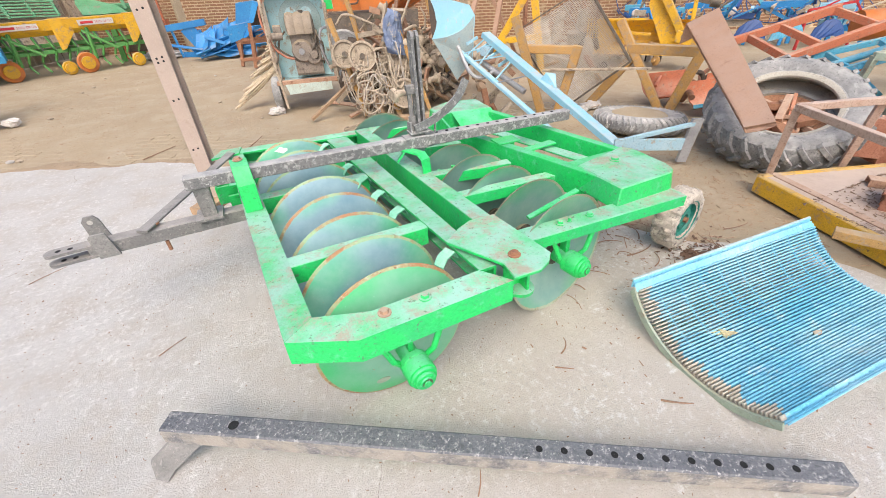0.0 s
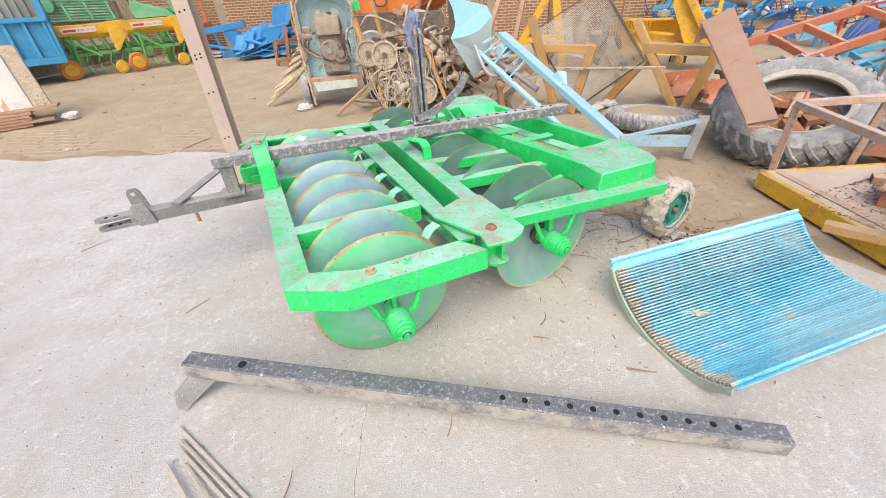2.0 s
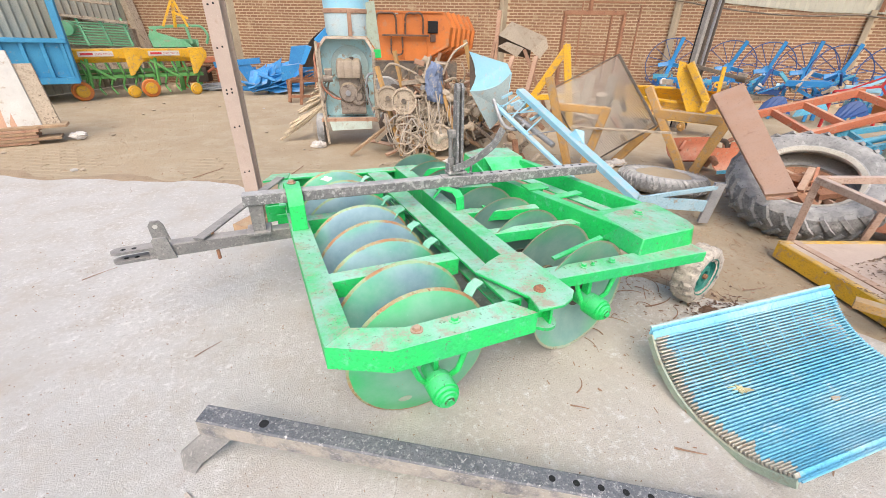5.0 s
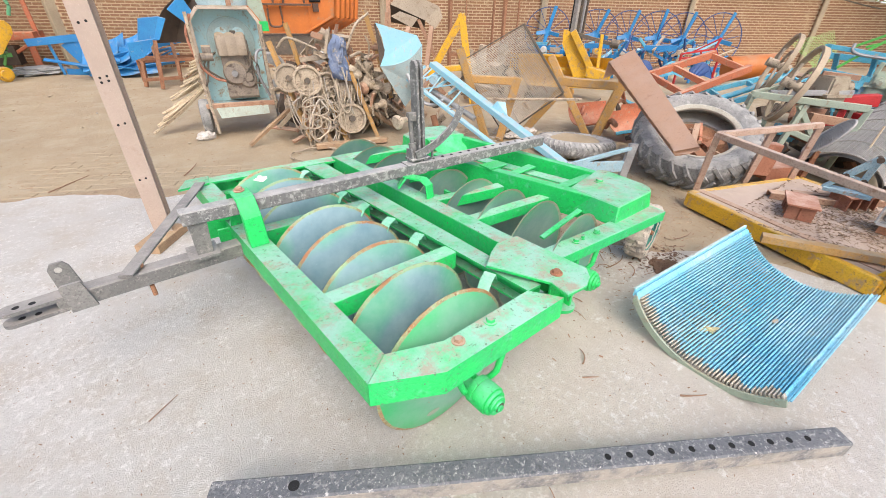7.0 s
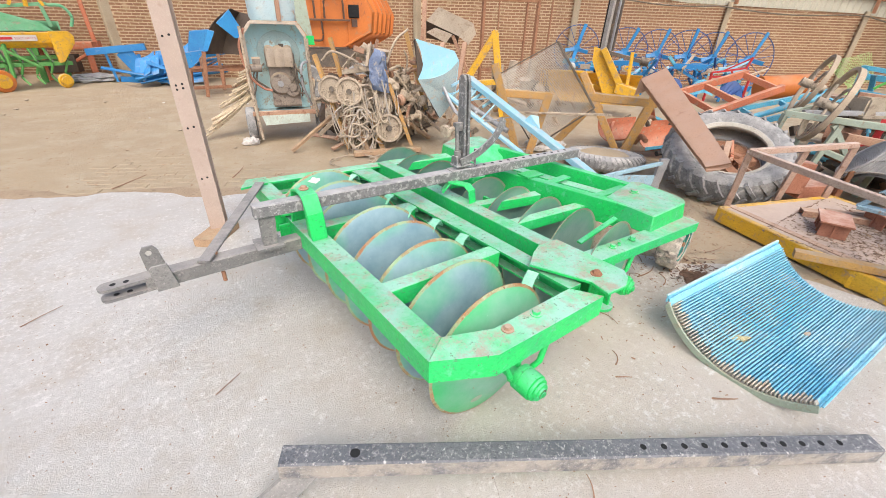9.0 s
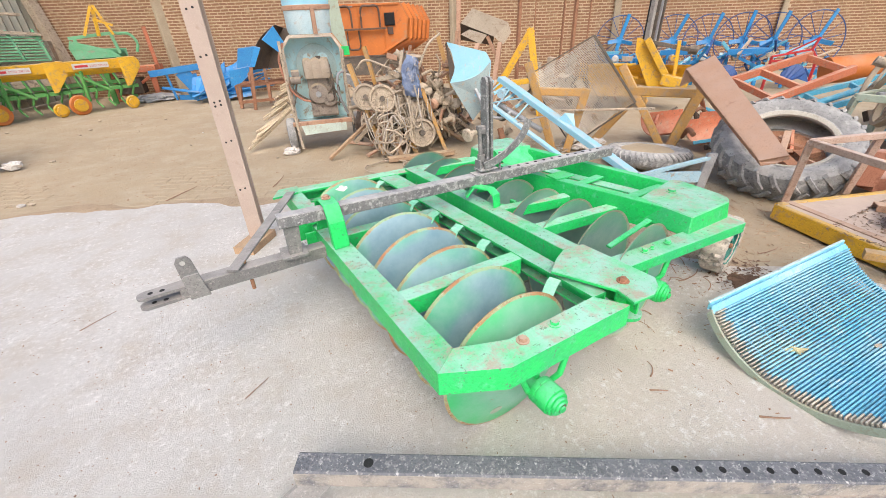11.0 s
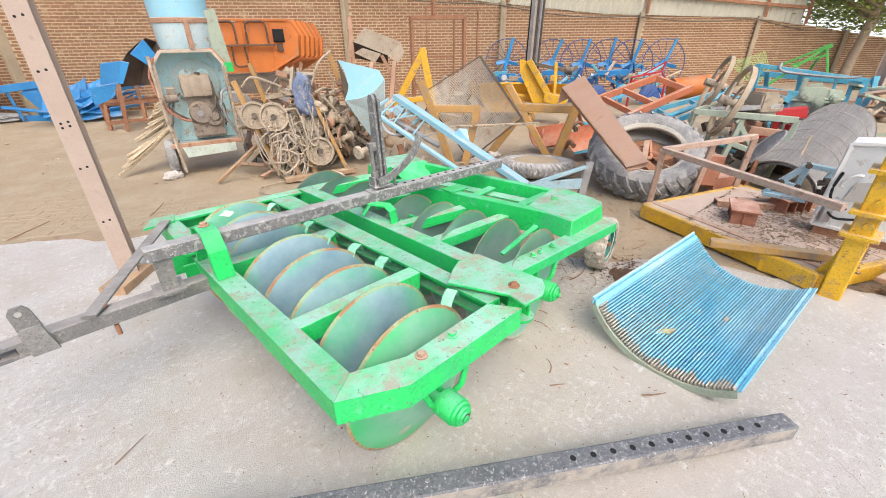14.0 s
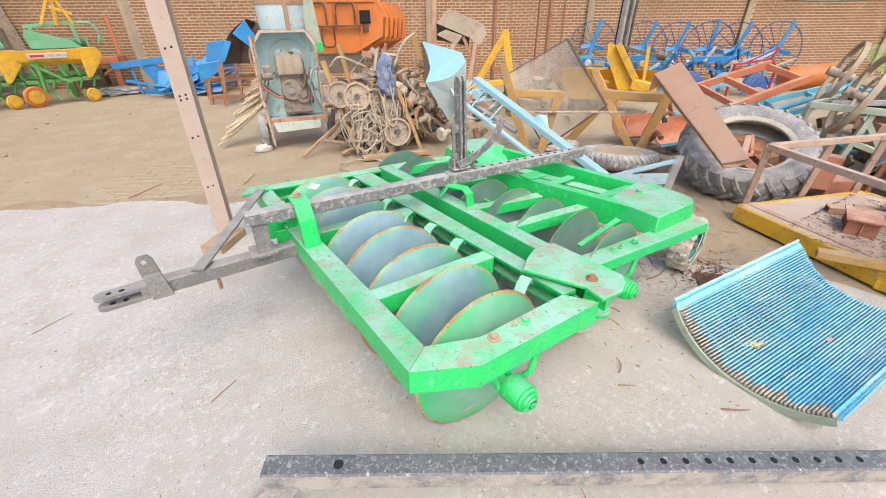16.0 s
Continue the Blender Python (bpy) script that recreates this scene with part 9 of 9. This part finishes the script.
# ---- trees at the end of the wall ----
TREE = thing("tree", (13.45, 2.05, 0), "broad-leaved tree standing by the brick wall with sky between its leaves", "tree")
bm = B()
tube(bm, curve_pts([(13.37, 2.08, 0), (13.45, 2.05, 0.8), (13.54, 2.0, 1.7), (13.68, 1.95, 3.0), (13.95, 1.88, 5.0)], 6), 0.115, seg=12, taper=0.55)
part("trunk", bm, BARK, TREE)
tips = []
for k in range(12):
    a = k * 0.75
    s = V(13.5, 1.95, 1.7 + 0.2 * k)
    e = s + V(math.cos(a) * 1.9, math.sin(a) * 2.2, 0.45 + 0.22 * k)
    bm = B()
    pts = curve_pts([s, (s + e) / 2 + V(0, 0, 0.25), e], 6)
    tube(bm, pts, 0.06, seg=7, taper=0.25)
    part("limb", bm, BARK, TREE)
    tips += pts[3:]
lv, lf = [], []
rt = random.Random(21)
for i in range(19000):
    c = rt.choice(tips) + V(rt.gauss(0, 0.5), rt.gauss(0, 0.6), max(-0.45, rt.gauss(-0.05, 0.4)))
    u = V(rt.uniform(-1, 1), rt.uniform(-1, 1), rt.uniform(-0.8, 0.4)).normalized()
    v = u.cross(V(rt.uniform(-1, 1), rt.uniform(-1, 1), rt.uniform(-1, 1))).normalized()
    s = rt.uniform(0.04, 0.08)
    k = len(lv)
    lv += [c - u * s, c + v * s * 0.45, c + u * s, c - v * s * 0.45]
    lf.append((k, k + 1, k + 2, k + 3))
me = bpy.data.meshes.new("crown")
me.from_pydata([tuple(p - V(13.45, 2.05, 0)) for p in lv], [], lf)
me.materials.append(LEAF)
crown = new("crown", me)
crown.parent = TREE
tagged(crown, kind="stuff")

TREE.location = (18.2, 2.38, 0)
TREE.scale = (1.3, 1.3, 0.9)
copy_thing(TREE, Matrix.Translation((22.3, -0.9, 0)) @ Matrix.Rotation(radians(75), 4, "Z"))

# ---- scrap of green netting behind the flywheel machine ----
NET = material("green_net", (0.36, 0.62, 0.20), (0.46, 0.68, 0.30), rough=0.7, scale=12, bump=0)
na, nb2, nc, nd = V(10.28, 3.39, 0.93), V(10.44, 2.81, 1.13), V(10.49, 2.59, 0.70), V(10.42, 2.87, 0.50)


def net_point(u, v):
    p = (na * (1 - u) + nb2 * u) * (1 - v) + (nd * (1 - u) + nc * u) * v
    return p + V(0, 0, -0.10 * u * (1 - u) + 0.02 * noise.noise((u * 4, v * 4, 2)))


bm = B()
for k in range(25):
    tube(bm, [net_point(j / 8, k / 24) for j in range(9)], 0.0024, seg=3)
    tube(bm, [net_point(k / 24, j / 8) for j in range(9)], 0.0024, seg=3)
bar(bm, nd, V(nd.x, nd.y, 0), 0.03, 0.03)
bar(bm, nc, V(nc.x, nc.y, 0), 0.03, 0.03)
solo("green_net", bm, NET, "scrap of thin light green netting stretched between stakes", "net")

# ---- pale sky beyond the yard ----
HAZE = bpy.data.materials.new("white_sky")
HAZE.use_nodes = True
hz = HAZE.node_tree.nodes["Principled BSDF"]
hz.inputs["Base Color"].default_value = (0, 0, 0, 1)
hz.inputs["Emission Color"].default_value = (0.95, 0.98, 1.0, 1)
hz.inputs["Emission Strength"].default_value = 0.8
bm = B()
lo, hi = [], []
for k in range(13):
    a = radians(-50 + 12 * k)
    lo.append(bm.verts.new((150 * math.cos(a), 150 * math.sin(a), -1)))
    hi.append(bm.verts.new((150 * math.cos(a), 150 * math.sin(a), 60)))
for k in range(12):
    bm.faces.new((lo[k], lo[k + 1], hi[k + 1], hi[k]))
solo("backdrop", bm, HAZE, "plain white hazy sky far beyond the yard", "backdrop", kind="structure")

# ---- small things on the ground ----
bm = B()
bar(bm, (-0.62, 3.30, 0.03), (-0.42, 3.55, 0.03), 0.16, 0.06)
solo("timber_block", bm, WOOD, "brown timber block at the foot of the steel column", "timber block", smooth=False)
# bolt holes of the column
for z in (0.80, 1.04, 1.065, 1.34, 1.60, 0.45):
    for o in (-0.022, 0.014):
        bm = B()
        _, across, ahead = frame_of((0, 0, 0), (0, 0, 1), 14)
        p = V(PX, PY, z + 0.008 * (o > 0)) - ahead * 0.0602 * math.copysign(1, ahead.y) + across * o
        cyl(bm, p, p - ahead * 0.0015 * math.copysign(1, ahead.y), 0.007, seg=10)
        part("hole", bm, DARK, post)


def twig(x, y, a, ln, r, curl):
    bm = B()
    pts = [V(x + math.cos(a + curl * t) * ln * t, y + math.sin(a + curl * t) * ln * t, 0.006 + 0.008 * math.sin(t * 3)) for t in [k / 8 for k in range(9)]]
    tube(bm, pts, r, seg=5, taper=0.5)
    solo("twig", bm, TWIG, "thin dry brown twig lying on concrete", "twig", group="twigs on the slab")


TWIG = material("dry_twig", (0.28, 0.16, 0.10), (0.36, 0.22, 0.14), rough=0.8, scale=20)
for x, y, a, ln, r, c in ((0.93, 0.99, 0.2, 0.10, 0.004, 0.6), (0.86, 0.94, -0.9, 0.08, 0.004, 0.3), (1.13, 0.62, -0.9, 0.12, 0.005, 0.3), (-0.76, 1.83, 0.4, 0.14, 0.003, 0.2), (-0.30, 0.62, 0.9, 0.10, 0.003, 0.3), (1.75, 1.42, -0.4, 0.22, 0.005, 0.5), (1.66, 1.60, 0.1, 0.18, 0.004, -0.4), (1.95, 1.52, 0.7, 0.16, 0.004, 0.5), (2.25, 1.75, 0.3, 0.25, 0.004, 0.4), (2.35, 1.45, 1.2, 0.2, 0.004, -0.4), (-1.55, 2.85, 0.4, 0.2, 0.003, 0.2), (1.9, 1.75, -0.8, 0.2, 0.005, 0.3), (-1.2, 4.9, 0.6, 0.4, 0.006, 0.2), (-0.2, 4.7, 0.9, 0.35, 0.006, 0.2), (0.3, 0.62, 0.8, 0.09, 0.003, 0.2), (2.6, 1.9, 0.2, 0.3, 0.005, 0.5), (2.5, 1.35, -0.5, 0.2, 0.004, 0.4)):
    twig(x, y, a, ln, r, c)

rw = random.Random(12)
for k in range(46):
    twig(rw.gauss(1.85, 0.35), rw.gauss(1.55, 0.22), rw.uniform(0, 6.28), rw.uniform(0.05, 0.18), rw.uniform(0.0018, 0.004), rw.uniform(-1.1, 1.1))

# straw, leaf scraps and grit
rs = random.Random(5)


def scatter(name, count, place, size, thick, mat, label):
    vs, fs = [], []
    for i in range(count):
        x, y, z = place()
        a, l = rs.uniform(0, math.pi), rs.uniform(*size)
        w = rs.uniform(*thick)
        ca, sa = math.cos(a), math.sin(a)
        k = len(vs)
        for e, f in ((-1, -1), (1, -1), (1, 1), (-1, 1)):
            vs.append((x + ca * l * e - sa * w * f, y + sa * l * e + ca * w * f, z + rs.uniform(0.002, 0.010)))
        fs.append((k, k + 1, k + 2, k + 3))
    m = bpy.data.meshes.new(name)
    m.from_pydata(vs, [], fs)
    m.materials.append(mat)
    return tagged(new(name, m), label, "litter", kind="stuff")


STRAW = material("dry_straw", (0.42, 0.30, 0.19), (0.30, 0.19, 0.12), (0.52, 0.42, 0.30), rough=0.9, scale=3, wear_amount=0.4, bump=0)
LITTER = material("dark_litter", (0.20, 0.13, 0.085), (0.30, 0.20, 0.13), (0.42, 0.32, 0.22), rough=0.9, scale=5, wear_amount=0.4, bump=0)
scatter("straw_litter", 2600, lambda: (rs.gauss(2.9, 1.0), rs.gauss(2.3, 0.9), -0.013), (0.006, 0.03), (0.001, 0.004), STRAW, "dry straw and leaf litter on the earth")
scatter("dead_leaves", 520, lambda: (rs.gauss(1.95, 0.5), rs.gauss(1.4, 0.45), 0.002), (0.003, 0.016), (0.0008, 0.0035), TWIG, "dead leaf scraps blown over the concrete")
scatter("deck_straw", 1100, lambda: (rs.gauss(3.85, 0.22), rs.gauss(0.25, 0.22), 0.128), (0.008, 0.04), (0.001, 0.004), STRAW, "dry straw piled on the platform deck")
scatter("leaf_litter", 2200, lambda: (min(4.2, max(2.98, rs.gauss(3.6, 0.4))), min(1.2, max(0.15, rs.gauss(0.6, 0.35))), 0.126), (0.004, 0.022), (0.001, 0.004), LITTER, "dark leaf litter on the platform deck")
scatter("yard_litter", 1600, lambda: (rs.uniform(-5, 3.2), rs.uniform(4.6, 11), -0.013), (0.008, 0.03), (0.002, 0.008), STRAW, "scraps and straw on the dusty yard")
scatter("slab_grit", 2600, lambda: (rs.uniform(-2.5, 2.4), rs.uniform(-0.3, 3.4), 0.001), (0.0015, 0.005), (0.0008, 0.002), TWIG, "brown grit and crumbs on the concrete")
scatter("corner_litter", 900, lambda: (rs.gauss(3.1, 0.3), rs.gauss(-0.15, 0.25), -0.012), (0.008, 0.035), (0.002, 0.006), STRAW, "dry litter beside the yellow column")

for p, q in ((V(3.05, -0.05, 0.05), V(3.75, -0.35, 0.12)), (V(3.0, 0.02, 0.12), V(3.7, -0.22, 0.22)), (V(2.98, -0.12, 0.03), V(3.5, -0.55, 0.03))):
    bm = B()
    bar(bm, p, q, 0.09, 0.03, roll=8)
    solo("loose_board", bm, RUST_DUSTY, "loose brown board lying beside the yellow column", "board", group="boards by the column", smooth=False)
SOIL = material("dark_soil", (0.15, 0.085, 0.055), (0.20, 0.12, 0.08), rough=1.0, scale=12, bump=0.6)
bm = B()
rq = random.Random(41)
for k in range(5):
    cx, cy, rx, ry = 2.12 + rq.gauss(0, 0.06), 1.22 + rq.gauss(0, 0.04), rq.uniform(0.05, 0.10), rq.uniform(0.04, 0.07)
    for v in bmesh.ops.create_uvsphere(bm, u_segments=20, v_segments=8, radius=1)["verts"]:
        g = 1 + 0.45 * noise.noise((v.co.x * 2.5 + k, v.co.y * 2.5, 4))
        v.co = V(cx + v.co.x * rx * g, cy + v.co.y * ry * g, max(-0.015, v.co.z * 0.014 + 0.006 * noise.noise((v.co.x * 9, v.co.y * 9, k))))
for k in range(190):
    x, y, a, ln = 2.13 + rq.gauss(0, 0.12), 1.22 + rq.gauss(0, 0.075), rq.uniform(0, 6.28), rq.uniform(0.005, 0.018)
    d, w, z = V(math.cos(a), math.sin(a), rq.uniform(-0.3, 0.3)) * ln, V(-math.sin(a), math.cos(a), rq.uniform(-0.4, 0.4)) * ln * 0.5, rq.uniform(0.006, 0.018)
    plate(bm, [V(x, y, z) - d, V(x, y, z) - w, V(x, y, z) + d, V(x, y, z) + w], (0, 0, 0.002))
solo("leaf_mould", bm, SOIL, "patch of dark brown soil and leaf mould by the wheel", "soil", kind="stuff", smooth=False)
for i in range(26):
    x, y = rs.uniform(-4, 2.0), rs.uniform(4.9, 10.5)
    bm = B()
    bmesh.ops.create_icosphere(bm, subdivisions=1, radius=rs.uniform(0.012, 0.035))
    for v in bm.verts:
        v.co = V(x + v.co.x * 1.3, y + v.co.y, max(-0.016, v.co.z * 0.6))
    solo("pebble", bm, DUSTY_IRON if i % 3 else RUBBISH, "small loose stone on the dusty yard", "stone", group="stones on the yard")

# ---- yard paving bricks ----
pv = B()
bmesh.ops.create_cube(pv, size=1)
for v in pv.verts:
    v.co = V(v.co.x * 0.222, v.co.y * 0.106, v.co.z * 0.03)
bmesh.ops.bevel(pv, geom=list(pv.edges), offset=0.006, segments=1, affect="EDGES")
pm = mesh_of("paver", pv, DIRT, (0, 0, 0), False)
cp, sp = math.cos(radians(-25.6)), math.sin(radians(-25.6))
made = 0
rp = random.Random(3)
for row in range(0, 26):
    for col in range(-22, 22):
        u, v = col * 0.236 + (0.118 if row % 2 else 0), row * 0.118 + 0.14
        x, y = -0.6 + cp * u - sp * v, 4.45 + sp * u + cp * v
        keep = noise.noise((x * 0.8, y * 0.8, 2)) + 0.22 - 0.05 * row
        if keep < 0 or made >= 300 or (0.1 < x < 1.2 and y > 5.2):
            continue
        placed("brick", pm, ground, pose(x, y, -0.0262 + rp.uniform(-0.003, 0.003), rp.uniform(-1.5, 1.5), rp.uniform(-1.5, 1.5), -25.6 + rp.uniform(-2, 2)))
        made += 1

# ---- bricks of the wall ----
bb = B()
bmesh.ops.create_cube(bb, size=1)
for v in bb.verts:
    v.co = V(v.co.x * 0.172, v.co.y * 0.03, v.co.z * 0.044)
bmesh.ops.delete(bb, geom=[f for f in bb.faces if f.normal.y > 0.5], context="FACES_ONLY")
brick_me = mesh_of("brick", bb, BRICK, (0, 0, 0), False)
PILLARS = (-6.6, -3.2, 0.34, 4.24, 8.23, 12.15, 16.2)
rb = random.Random(9)
vs, fs = [], []
single = 0
for row in range(56):
    z = 0.035 + row * 0.0635
    s = S0 + 0.1 + (0.094 if row % 2 else 0)
    while s < S1 - 0.1:
        if z < wall_top(s) - 0.02 and all(abs(s - p) > 0.05 for p in PILLARS):
            out = -0.008 + rb.uniform(-0.004, 0.004)
            p = on_wall(s, z, out)
            if 4.4 < s < 8.2 and z > 1.0 and single < 300:
                placed("brick", brick_me, wall, pose(p.x, p.y, p.z, rb.uniform(-0.6, 0.6), rb.uniform(-0.8, 0.8), -27.97))
                single += 1
            else:
                k = len(vs)
                tz = rb.uniform(-0.003, 0.003)
                for e, f, g in ((-1, -1, 1), (1, -1, 1), (1, 1, 1), (-1, 1, 1), (-1, -1, -1), (1, -1, -1), (1, 1, -1), (-1, 1, -1)):
                    q = p + WD * (0.086 * e) + V(0, 0, 0.022 * f + tz * e) - WN * (0.015 * g)
                    vs.append(tuple(q - ORI[wall.name]))
                fs += [(k, k + 1, k + 2, k + 3), (k, k + 4, k + 5, k + 1), (k + 3, k + 2, k + 6, k + 7), (k, k + 3, k + 7, k + 4), (k + 1, k + 5, k + 6, k + 2)]
        s += 0.188
me = bpy.data.meshes.new("brickwork")
me.from_pydata(vs, [], fs)
me.materials.append(BRICK)
bw = new("brickwork", me)
bw.parent = wall
tagged(bw, "courses of dusty red brick", kind="stuff")
